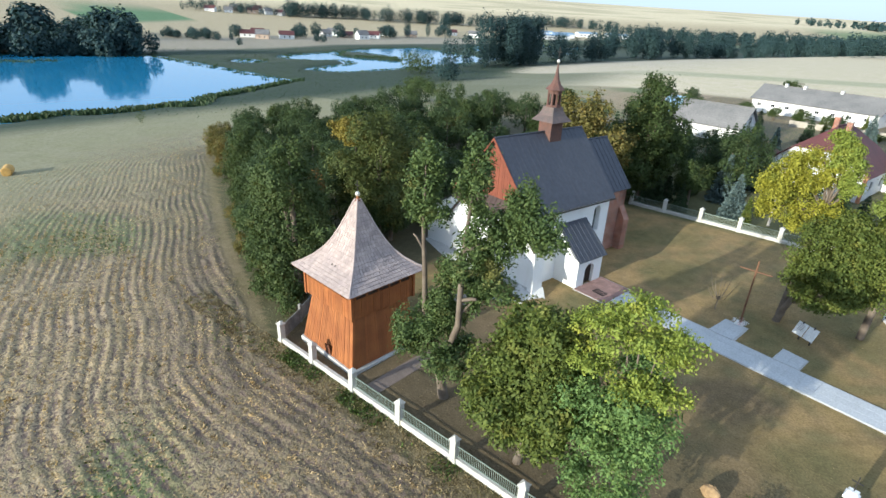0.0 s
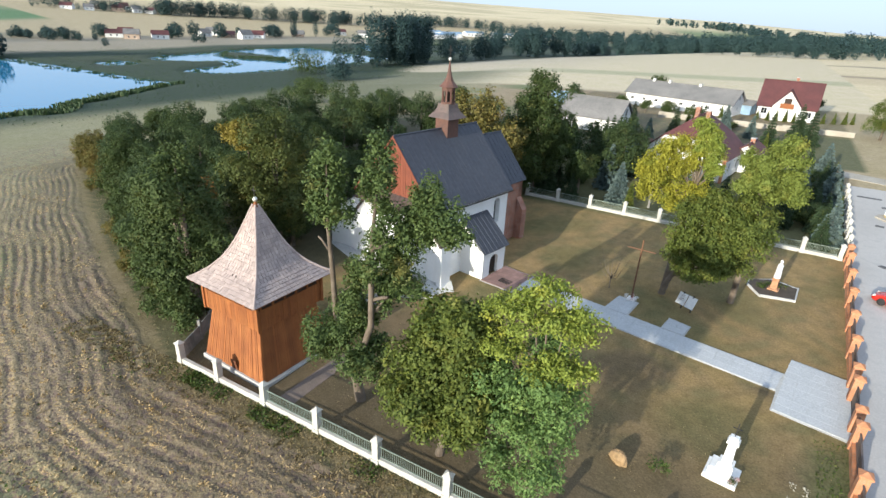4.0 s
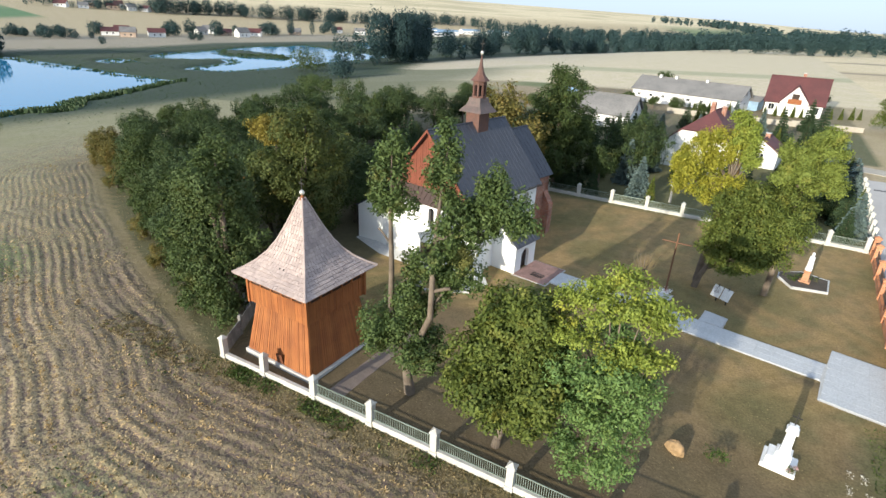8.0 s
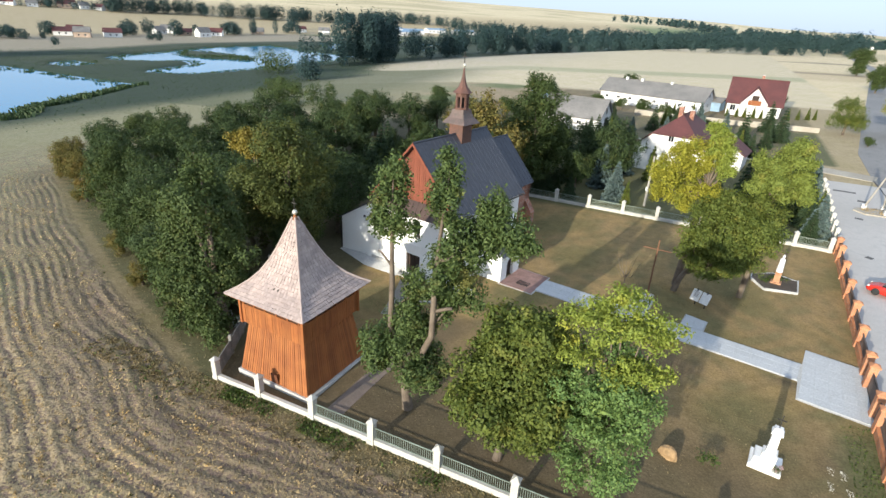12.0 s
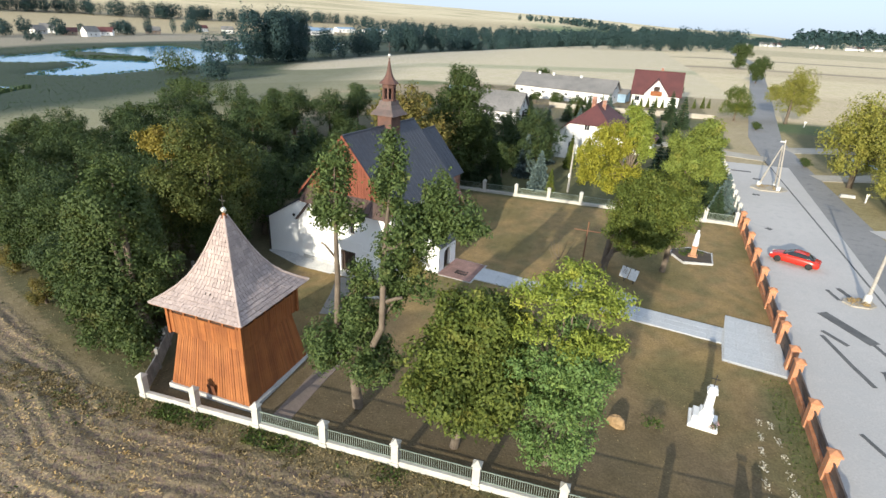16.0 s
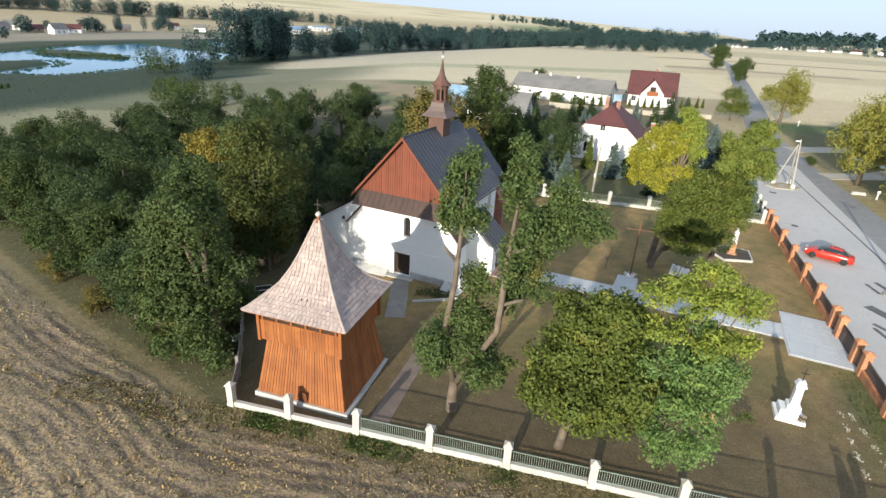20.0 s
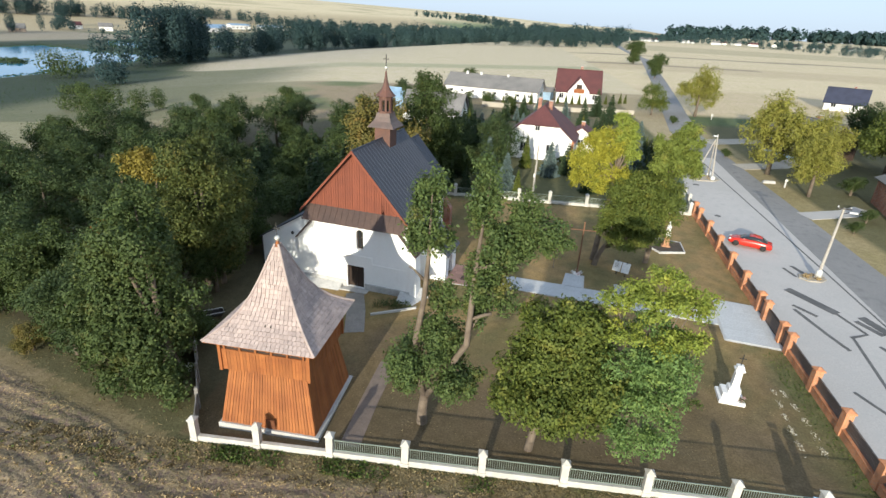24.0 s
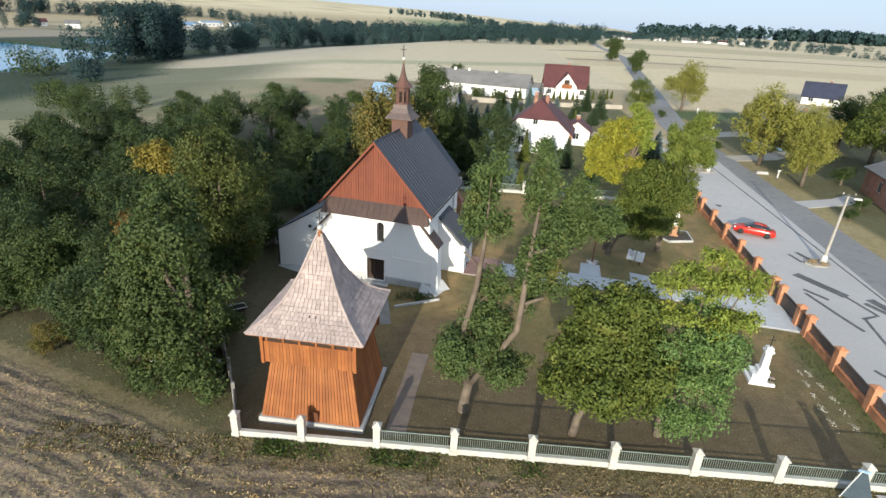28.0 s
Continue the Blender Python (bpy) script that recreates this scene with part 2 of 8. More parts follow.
PATCH = mat("dark_tar", (0.145, 0.142, 0.14), (0.10, 0.10, 0.10), 0.85, coarse=1, fine=14)
SAND = mat("pale_track", (0.46, 0.42, 0.35), (0.38, 0.34, 0.28), 0.95, coarse=0.3, fine=6)
BARK = mat("grey_bark", (0.20, 0.16, 0.12), (0.13, 0.10, 0.075), 0.95, coarse=1.5, fine=14, grain=(2, 2, 0.5), bump=0.7)
ROOF_RED = mat("maroon_tiles", (0.125, 0.04, 0.038), (0.095, 0.033, 0.032), 0.7, coarse=0.5, fine=4, grain=(1, 1, 4))
ROOF_ASB = mat("grey_sheet_roof", (0.23, 0.22, 0.21), (0.17, 0.165, 0.16), 0.9, coarse=0.3, fine=4)
ROOF_BLUE = mat("dark_blue_tiles", (0.045, 0.05, 0.085), None, 0.6)
WALL_BLUE = mat("pale_blue_sheet", (0.30, 0.45, 0.62), None, 0.6)
STONE_WHITE = mat("white_stone", (0.84, 0.83, 0.81), (0.76, 0.75, 0.73), 0.8, coarse=2.5, fine=9, dirt=0.9)
STONE_WARM = mat("ochre_boulder", (0.40, 0.265, 0.135), (0.30, 0.20, 0.10), 0.9, coarse=3, fine=7, bump=0.6)
SANDSTONE = mat("orange_stone", (0.50, 0.27, 0.15), (0.42, 0.22, 0.12), 0.85, coarse=2, fine=8)
CAR_RED = mat("red_car_paint", (0.62, 0.035, 0.02), (0.60, 0.033, 0.019), 0.25, bump=0.0, coarse=0.3)
TYRE = mat("black_rubber", (0.025, 0.025, 0.025), None, 0.8, bump=0.05)
CHROME = mat("bright_metal", (0.65, 0.65, 0.66), None, 0.3, 0.9, bump=0.0)
LAMP_WHITE = mat("lamp_white", (0.78, 0.78, 0.76), None, 0.5, bump=0.0)
POLE = mat("pole_concrete", (0.46, 0.43, 0.38), (0.38, 0.35, 0.31), 0.9, coarse=1.0, fine=8)
BOARD_BLUE = mat("blue_grey_board", (0.07, 0.10, 0.13), None, 0.5)
FLOWERS = mat("mixed_flowers", (0.55, 0.22, 0.25), (0.62, 0.58, 0.5), 0.8, coarse=9, fine=20)

L_OAK = leaf_mat("leaf_dark", (0.041, 0.063, 0.020), (0.076, 0.108, 0.030), (0.115, 0.118, 0.030), 0.03)
L_WOOD = leaf_mat("leaf_wood", (0.036, 0.059, 0.022), (0.066, 0.097, 0.033), (0.11, 0.12, 0.032), 0.03)
L_MAPLE = leaf_mat("leaf_maple", (0.060, 0.080, 0.022), (0.112, 0.130, 0.034), (0.17, 0.14, 0.035), 0.05)
L_LINDEN = leaf_mat("leaf_linden", (0.048, 0.074, 0.024), (0.088, 0.122, 0.036), (0.13, 0.135, 0.04), 0.04)
L_ROAD = leaf_mat("leaf_road", (0.175, 0.185, 0.036), (0.31, 0.295, 0.062), (0.29, 0.25, 0.06), 0.06)
L_GOLD = leaf_mat("leaf_gold", (0.17, 0.145, 0.03), (0.28, 0.225, 0.042), (0.24, 0.16, 0.04), 0.08)
L_MID = leaf_mat("leaf_mid", (0.066, 0.094, 0.020), (0.140, 0.170, 0.033), (0.20, 0.205, 0.042), 0.06)
L_PEAR = leaf_mat("leaf_pear", (0.058, 0.092, 0.030), (0.112, 0.155, 0.046), (0.17, 0.17, 0.05), 0.04)
L_LOCUST = leaf_mat("leaf_locust", (0.098, 0.168, 0.052), (0.168, 0.252, 0.074), (0.228, 0.300, 0.072), 0.04)
L_LIME = leaf_mat("leaf_locust_top", (0.168, 0.218, 0.040), (0.276, 0.322, 0.055), (0.360, 0.356, 0.055), 0.06)
L_YELLOW = leaf_mat("leaf_yellow", (0.22, 0.22, 0.026), (0.38, 0.36, 0.042), (0.16, 0.19, 0.03), 0.08)
L_OCHRE = leaf_mat("leaf_ochre", (0.10, 0.092, 0.026), (0.175, 0.155, 0.042), (0.22, 0.15, 0.04), 0.1)
L_SPRUCE = leaf_mat("needle_green", (0.031, 0.053, 0.025), (0.055, 0.086, 0.039), (0.084, 0.108, 0.046), 0.0)
L_BLUE = leaf_mat("needle_blue", (0.085, 0.125, 0.12), (0.15, 0.20, 0.19), (0.12, 0.15, 0.11), 0.0)
L_RUST = leaf_mat("leaf_rust", (0.14, 0.075, 0.022), (0.22, 0.125, 0.032), (0.10, 0.09, 0.03), 0.08)
L_WEED = leaf_mat("weed_green", (0.03, 0.055, 0.012), (0.10, 0.14, 0.03), (0.22, 0.19, 0.07), 0.04)
# distant foliage: blue of the haze mixed into the leaf colour
L_FAR_HAZE = leaf_mat("far_leaf_haze", (0.024, 0.052, 0.054), (0.044, 0.080, 0.078), (0.062, 0.09, 0.066), 0.02)
L_REED = leaf_mat("reed_green", (0.036, 0.064, 0.030), (0.060, 0.094, 0.040), (0.09, 0.10, 0.045), 0.05)
L_STRAW = leaf_mat("straw", (0.25, 0.185, 0.105), (0.47, 0.36, 0.20), (0.46, 0.30, 0.10), 0.08)


def water_mat():
    m, n, l, b = nodes_of("lake_water")
    b.inputs["Base Color"].default_value = (0.035, 0.21, 0.38, 1)
    b.inputs["Roughness"].default_value = 0.06
    b.inputs["IOR"].default_value = 1.26
    bp = n.new("ShaderNodeBump")
    bp.inputs["Strength"].default_value, bp.inputs["Distance"].default_value = 0.04, 0.05
    l.new(noise_node(n, l, n.new("ShaderNodeNewGeometry").outputs["Position"], 0.5, 3.0), bp.inputs["Height"])
    l.new(bp.outputs["Normal"], b.inputs["Normal"])
    return m


WATER = water_mat()


# ---- building helpers ----
class Geo:
    def __init__(self):
        self.v, self.f = [], []

    def put(self, verts, faces):
        k = len(self.v)
        self.v += [tuple(p) for p in verts]
        self.f += [tuple(i + k for i in q) for q in faces]
        return self

    def box(self, x0, x1, y0, y1, z0, z1, taper=0.0):
        t = taper
        return self.put([(x0, y0, z0), (x1, y0, z0), (x1, y1, z0), (x0, y1, z0), (x0 + t, y0 + t, z1), (x1 - t, y0 + t, z1), (x1 - t, y1 - t, z1), (x0 + t, y1 - t, z1)],
                        [(0, 3, 2, 1), (4, 5, 6, 7), (0, 1, 5, 4), (1, 2, 6, 5), (2, 3, 7, 6), (3, 0, 4, 7)])

    def cbox(self, x0, x1, y0, y1, z0, z1, c=0.02):
        """A box with worn upper edges."""
        self.box(x0, x1, y0, y1, z0, z1 - c)
        return self.box(x0, x1, y0, y1, z1 - c, z1, c)

    def prism(self, pts, z0, z1):
        n = len(pts)
        lo, hi = [(p[0], p[1], z0 if len(p) < 3 else p[2] + z0) for p in pts], [(p[0], p[1], z1 if len(p) < 3 else p[2] + z1) for p in pts]
        return self.put(lo + hi, [tuple(range(n - 1, -1, -1)), tuple(range(n, 2 * n))] + [(i, (i + 1) % n, n + (i + 1) % n, n + i) for i in range(n)])

    def slab(self, pts, d):
        """A flat polygon in space with thickness d along its normal (downwards side d)."""
        ps = [Vector(p) for p in pts]
        nn = (ps[1] - ps[0]).cross(ps[2] - ps[0]).normalized() * d
        n = len(ps)
        return self.put(ps + [p - nn for p in ps], [tuple(range(n)), tuple(range(2 * n - 1, n - 1, -1))] + [(i, n + i, n + (i + 1) % n, (i + 1) % n) for i in range(n)])

    def tube(self, pts, radii, n=8):
        pts = [Vector(p) for p in pts]
        rings = []
        for i, p in enumerate(pts):
            d = (pts[min(i + 1, len(pts) - 1)] - pts[max(i - 1, 0)]).normalized()
            a = d.orthogonal().normalized()
            b = d.cross(a)
            rings.append([p + (a * math.cos(2 * math.pi * k / n) + b * math.sin(2 * math.pi * k / n)) * radii[i] for k in range(n)])
        verts = [q for r in rings for q in r]
        faces = [(i * n + k, i * n + (k + 1) % n, (i + 1) * n + (k + 1) % n, (i + 1) * n + k) for i in range(len(pts) - 1) for k in range(n)]
        faces += [tuple(range(n - 1, -1, -1)), tuple(range((len(pts) - 1) * n, len(pts) * n))]
        return self.put(verts, faces)

    def lathe(self, prof, n=16, at=(0, 0), turn=0.0, square=False):
        """Profile of (radius, z) turned round the upright axis; square: corners at the radius."""
        verts, m = [], len(prof)
        for r, z in prof:
            for k in range(n):
                a = 2 * math.pi * (k + turn) / n
                verts.append((at[0] + r * math.cos(a), at[1] + r * math.sin(a), z))
        faces = [(i * n + k, i * n + (k + 1) % n, (i + 1) * n + (k + 1) % n, (i + 1) * n + k) for i in range(m - 1) for k in range(n)]
        faces += [tuple(range(n - 1, -1, -1)), tuple(range((m - 1) * n, m * n))]
        return self.put(verts, faces)


def mesh_of(name, g, material, smooth=False):
    me = bpy.data.meshes.new(name)
    me.from_pydata(g.v, [], g.f)
    me.materials.append(material)
    if smooth:
        me.polygons.foreach_set("use_smooth", [True] * len(me.polygons))
    me.update()
    return me


def part(name, g, material, parent=None, label="", m=None, smooth=False, kind=""):
    me = g if isinstance(g, bpy.types.Mesh) else mesh_of(name, g, material, smooth)
    ob = new(name, me)
    if parent:
        ob.parent = parent
    if m is not None:
        ob.matrix_basis = m
    return tagged(ob, label, "", "", kind)


def thing(name, m, label, category, group="", kind=""):
    ob = new(name)
    ob.matrix_basis = m
    ob.empty_display_size = 0.3
    return tagged(ob, label, category, group, kind)


def quads(name, v, material):
    """A mesh of loose quads from an array of corners (4 n, 3)."""
    v = np.asarray(v, dtype=np.float32)
    n = len(v) // 4
    me = bpy.data.meshes.new(name)
    me.vertices.add(4 * n)
    me.vertices.foreach_set("co", v.ravel())
    me.loops.add(4 * n)
    me.loops.foreach_set("vertex_index", np.arange(4 * n, dtype=np.int32))
    me.polygons.add(n)
    me.polygons.foreach_set("loop_start", np.arange(0, 4 * n, 4, dtype=np.int32))
    me.polygons.foreach_set("loop_total", np.full(n, 4, dtype=np.int32))
    me.materials.append(material)
    me.update()
    me.validate()
    return me


def wall(g, a0, a1, z0, z1, d0, d1, holes=(), along="x"):
    """A wall from a0 to a1, d0 to d1 thick, with openings (a, a, z, z, arched) right through it."""
    ca = sorted({a0, a1, *[h[0] for h in holes], *[h[1] for h in holes]})
    cz = sorted({z0, z1, *[h[2] for h in holes], *[h[3] for h in holes]})
    na, nz = len(ca) - 1, len(cz) - 1
    solid = {(i, k) for i in range(na) for k in range(nz) if not any(h[0] <= ca[i] and h[1] >= ca[i + 1] and h[2] <= cz[k] and h[3] >= cz[k + 1] for h in holes)}
    at_, verts, faces = {}, [], []

    def vert(i, k, side):
        if (i, k, side) not in at_:
            at_[i, k, side] = len(verts)
            verts.append((ca[i], (d0, d1)[side], cz[k]) if along == "x" else ((d0, d1)[side], ca[i], cz[k]))
        return at_[i, k, side]
    for i, k in sorted(solid):
        ring = [(i, k), (i + 1, k), (i + 1, k + 1), (i, k + 1)]
        f, b = [vert(*p, 0) for p in ring], [vert(*p, 1) for p in ring]
        faces += [tuple(f), tuple(reversed(b))]
        for e, nb_ in enumerate(((i, k - 1), (i + 1, k), (i, k + 1), (i - 1, k))):
            if nb_ not in solid:
                faces.append((f[(e + 1) % 4], f[e], b[e], b[(e + 1) % 4]))
    g.put(verts, faces if along == "x" else [tuple(reversed(q)) for q in faces])
    for h in holes:
        if h[4]:
            c, r = (h[0] + h[1]) / 2, (h[1] - h[0]) / 2
            n = 10
            for k in range(n):
                t0, t1 = math.pi * k / n, math.pi * (k + 1) / n
                p = [(c + r * math.cos(t0), h[3] - r + r * math.sin(t0)), (c + r * math.cos(t0), h[3]), (c + r * math.cos(t1), h[3]), (c + r * math.cos(t1), h[3] - r + r * math.sin(t1))]
                if along == "x":
                    vs = [(x, d0, zz) for x, zz in p] + [(x, d1, zz) for x, zz in p]
                else:
                    vs = [(d0, x, zz) for x, zz in p] + [(d1, x, zz) for x, zz in p]
                g.put(vs, [(0, 1, 2, 3), (7, 6, 5, 4), (0, 4, 5, 1), (1, 5, 6, 2), (2, 6, 7, 3), (3, 7, 4, 0)])
    return g


# ---- the lie of the land ----
def smooth(a, b, x):
    t = np.clip((x - a) / (b - a), 0, 1)
    return t * t * (3 - 2 * t)


def shore(y):
    """Where the slope to the lakes ends, by y."""
    return np.interp(y, [-2000, 20, 200, 264, 348, 462, 567, 756, 851, 1170, 1500, 4500], [-150, -140, -154, -178, -176, -160, -134, -72, -22, 138, 300, 1500])


POND_A = [(-147, -60), (-150, 20), (-153, 34), (-150, 45), (-153, 60), (-149, 64), (-160, 73), (-164, 83), (-170, 95), (-176, 105), (-182, 117), (-200, 116), (-243, 115), (-297, 113), (-318, 80), (-330, 30), (-330, -60)]
POND_B = [(-275, 173), (-287, 192), (-291, 210), (-298, 230), (-314, 270), (-313, 298), (-316, 322), (-286, 312), (-262, 301), (-240, 300), (-222, 302), (-207, 258), (-205, 230), (-199, 186), (-197, 163), (-200, 152), (-212, 148), (-217, 155), (-227, 183), (-246, 193), (-251, 177), (-262, 168)]
POND_C = [(-300, 487), (-314, 510), (-262, 502), (-256, 478)]
POND_D = [(-248, 396), (-228, 398), (-226, 424), (-246, 418)]
POND_E = [(-300, 368), (-318, 394), (-321, 420), (-286, 390), (-262, 337), (-273, 340)]
POND_F = [(-262, 139), (-267, 148), (-253, 147), (-249, 136)]
PONDS = (POND_A, POND_B, POND_C, POND_D, POND_E, POND_F)
ISLE = [(-294, 228), (-286, 236), (-247, 235), (-229, 219), (-248, 210), (-269, 208)]


def inside(poly, x, y):
    """Distance to a closed outline, positive inside it."""
    x, y = np.asarray(x, float), np.asarray(y, float)
    d = np.full(x.shape, 1e9)
    c = np.zeros(x.shape, bool)
    for (x0, y0), (x1, y1) in zip(poly, poly[1:] + poly[:1]):
        ex, ey = x1 - x0, y1 - y0
        t = np.clip(((x - x0) * ex + (y - y0) * ey) / (ex * ex + ey * ey), 0, 1)
        d = np.minimum(d, np.hypot(x - x0 - t * ex, y - y0 - t * ey))
        cross = ((y0 > y) != (y1 > y)) & (x < ex * (y - y0) / (ey if ey else 1e-9) + x0)
        c ^= cross
    return np.where(c, d, -d)


def land(x, y):
    """The height of the ground."""
    x, y = np.asarray(x, float), np.asarray(y, float)
    ye = np.where(y > 100, 100 + 60 * (1 - np.exp(-(np.maximum(y, 100) - 100) / 60)), np.maximum(y, -60))
    z = 0.25 + 0.02 * np.clip(x, -90, 45) + 0.034 * (ye - 16.6)
    d = shore(y) - x
    low = smooth(-88, 2, d)
    z = z * (1 - low) - 3.9 * low
    z = z + 78 * smooth(300, 2400, d) + 26 * smooth(120, 420, d) * smooth(250, 700, d)
    z = z + 14 * smooth(1500, 3500, y) * smooth(200, 900, x)
    for p in PONDS:
        z = np.where(d > -20, z - 2.2 * smooth(-6, 2, inside(p, x, y)), z)
    return np.where(d > -20, z + 2.2 * smooth(-1.5, 1.5, inside(ISLE, x, y)), z)


def gz(x, y):
    return float(land(x, y))


WOOD_EDGE = [(11, 16.2), (-29.5, 16.2), (-32.5, 17.4), (-36, 18.8), (-42, 20.7), (-50, 23.6), (-61, 28.2), (-73, 33.5), (-86, 39.5), (-90, 48), (-85, 66), (-70, 92), (-50, 105), (-20, 98), (11, 98)]


def row_way(x, y):
    """How far out of the churchyard a furrow lies: straight along the fence, bending round the wood."""
    return -inside(WOOD_EDGE, x, y)



def build_ground():
    def steps(*runs):
        out = []
        for a, b, s in runs:
            out += list(np.arange(a, b, s))
        return np.array(out)
    xs = steps((-3500, -600, 70), (-600, -320, 8), (-320, -130, 4), (-130, -62, 2), (-62, 12, 0.33), (12, 45, 1.0), (45, 150, 5), (150, 600, 18), (600, 3600, 90))
    ys = steps((-1500, -60, 90), (-60, -9, 3), (-9, 45, 0.33), (45, 112, 1.2), (112, 420, 4), (420, 1000, 14), (1000, 4700, 90))
    X, Y = np.meshgrid(xs, ys)
    Z = land(X, Y)
    out = row_way(X, Y)
    field = (out > 0.8) & (X > -170) & (X < 13.0) & (shore(Y) - X < -6) & (Y < 170) & ~((X > 8) & (Y > 16))
    fade = smooth(0.8, 1.6, out) * field * smooth(-6, -40, shore(Y) - X)
    wob = 0.25 * np.sin(X * 0.31) + 0.2 * np.sin(Y * 0.23 + X * 0.11)
    rows = out + wob
    swell = np.sin(rows * 2 * math.pi / 2.22)
    rng = np.random.default_rng(5)
    near = (X > -75) & (Y < 60)
    Z = Z + np.where(near, fade * (-0.03 * swell + 0.05 * rng.standard_normal(X.shape)), 0)
    lawn = (X > -29) & (X < 9.5) & (Y > 16.8) & (Y < 60)
    Z = Z + np.where(lawn, 0.015 * np.sin(X * 1.1 + np.sin(Y * 0.7)) * np.sin(Y * 0.9 + 0.8 * np.sin(X * 0.6)), 0)
    # colours of the soil and of what grows on it, haze in the far hills
    C = np.zeros(X.shape + (3,))
    C[:] = (0.46, 0.37, 0.235)
    n1 = np.sin(X * 0.021 + 1.3) * np.cos(Y * 0.017 + 0.4) + 0.5 * np.sin(X * 0.05 + Y * 0.043)

    def tint(mask, col, f=1.0):
        k = (np.asarray(mask, float) * f)[..., None]
        C[:] = C * (1 - k) + np.array(col) * k
    # stubble near the churchyard, greyer and greener down the slope
    tint((X < 14) & (Y < 175), (0.39, 0.30, 0.192))
    tint((X < 14) & (Y < 175), (0.135, 0.19, 0.065), 0.85 * smooth(0.05, 0.55, np.sin(X * 0.13 + 0.9 * np.sin(Y * 0.21)) * np.sin(Y * 0.17 + X * 0.06) + 0.12 * n1))
    tint((X < -60) & (Y < 230), (0.40, 0.36, 0.23), smooth(-60, -95, X))
    # darker soil next to the churchyard, fading outward
    tint((X < 14) & (Y < 60), (0.185, 0.143, 0.094), 0.85 * smooth(10, 2.5, out))
    tint((X < 14) & (Y < 110), (0.20, 0.205, 0.10), 0.4 * smooth(-42, -62, X))
    # grass strip outside the fence, lawn, wood floor
    tint((out > -1) & (out < 1.2), (0.27, 0.21, 0.11), 0.75)
    tint(out < 0, (0.13, 0.12, 0.055))
    tint(out < -2.5, (0.11, 0.095, 0.05))
    tint((X > -30) & (X < 11) & (Y > 16.8) & (Y < 60.5), (0.31, 0.212, 0.095))
    pf = np.sin(X * 1.7 + 1.9 * np.sin(Y * 0.9)) * np.sin(Y * 1.4 + 1.6 * np.sin(X * 0.8))
    tint((X > -30) & (X < 11) & (Y > 16.8) & (Y < 60.5), (0.19, 0.165, 0.07), 0.55 * smooth(0.0, 0.7, pf))
    tint((X > -30) & (X < 11) & (Y > 30) & (Y < 60.5), (0.40, 0.27, 0.11), 0.45 * smooth(0.0, 0.7, -pf))
    pa = np.sin(X * 0.45 + 1.1 * np.sin(Y * 0.3)) * np.sin(Y * 0.37 + 0.8 * np.sin(X * 0.27))
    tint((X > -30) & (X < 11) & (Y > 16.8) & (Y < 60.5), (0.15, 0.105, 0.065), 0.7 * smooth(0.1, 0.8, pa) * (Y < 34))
    tint((X > -30) & (X < 11) & (Y > 16.8) & (Y < 60.5), (0.15, 0.14, 0.05), 0.6 * smooth(0.0, 0.8, -pa))
    # lawn darker and browner towards the field fence
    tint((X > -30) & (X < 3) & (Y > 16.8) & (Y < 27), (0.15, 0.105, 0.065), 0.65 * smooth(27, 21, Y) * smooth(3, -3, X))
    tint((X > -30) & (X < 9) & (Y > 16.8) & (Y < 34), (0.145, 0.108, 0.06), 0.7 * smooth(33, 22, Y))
    tint((X < 9) & (Y > 16.8) & (Y < 34), (0.13, 0.145, 0.05), 0.7 * smooth(5.0, 8.0, X + 0.5 * pf) * smooth(34, 28, Y))
    tint((X > -25) & (X < 11) & (Y >= 60.5) & (Y < 98), (0.13, 0.125, 0.05))
    tint((X > -45) & (X < 16) & (Y >= 98) & (Y < 172), (0.24, 0.20, 0.115))
    tint((X > -45) & (X < 16) & (Y >= 98) & (Y < 128), (0.115, 0.125, 0.055), 0.85)
    # beyond the farms: broad fields in bands
    lot = (Y >= 168) & (shore(Y) - X < -2)
    band = np.floor((Y + 0.16 * X + 8 * np.sin(X * 0.01)) / 46.0)
    shade = 0.5 + 0.5 * np.sin(band * 12.9898 + 4.1)
    tint(lot, (0.76, 0.64, 0.46))
    tint(lot, (0.69, 0.585, 0.42), shade * 0.6)
    tint(lot, (0.36, 0.38, 0.22), 0.6 * smooth(15, 7, np.abs(Y - 246 - 0.3 * (X + 31))))
    tint(lot, (0.50, 0.44, 0.37), 0.6 * smooth(-60, -120, X))
    right = (X > 26) & (Y > 118)
    tint(right, (0.80, 0.66, 0.45))
    tint(right, (0.60, 0.47, 0.31), 0.6 * smooth(-0.2, 0.6, np.sin(Y * 0.045 + 0.8) * (Y < 330)))
    tint(right, (0.21, 0.17, 0.13), 0.85 * smooth(9, 6, np.abs(Y - 432 - 0.1 * (X - 100))))
    tint(right & (X < 118), (0.33, 0.265, 0.19), 0.8 * smooth(8, 5, np.abs(Y - 313)))
    tint(right & (Y > 560), (0.52, 0.44, 0.28), 0.7 * smooth(0.1, 0.4, np.sin(Y * 0.011 + X * 0.002)))
    tint(right & (np.abs(Y - 122) < 8) & (X < 75), (0.10, 0.14, 0.05))
    tint((X > 24) & (Y <= 118), (0.14, 0.13, 0.06))
    tint((X > 23.5) & (X < 28) & (Y < 118), (0.36, 0.29, 0.15))
    tint((shore(Y) - X > -80) & (Y > 100) & (Y < 225), (0.155, 0.165, 0.09), 0.85 * smooth(-80, -40, shore(Y) - X))
    # marsh round the lakes, meadows and hill fields behind
    d = shore(Y) - X
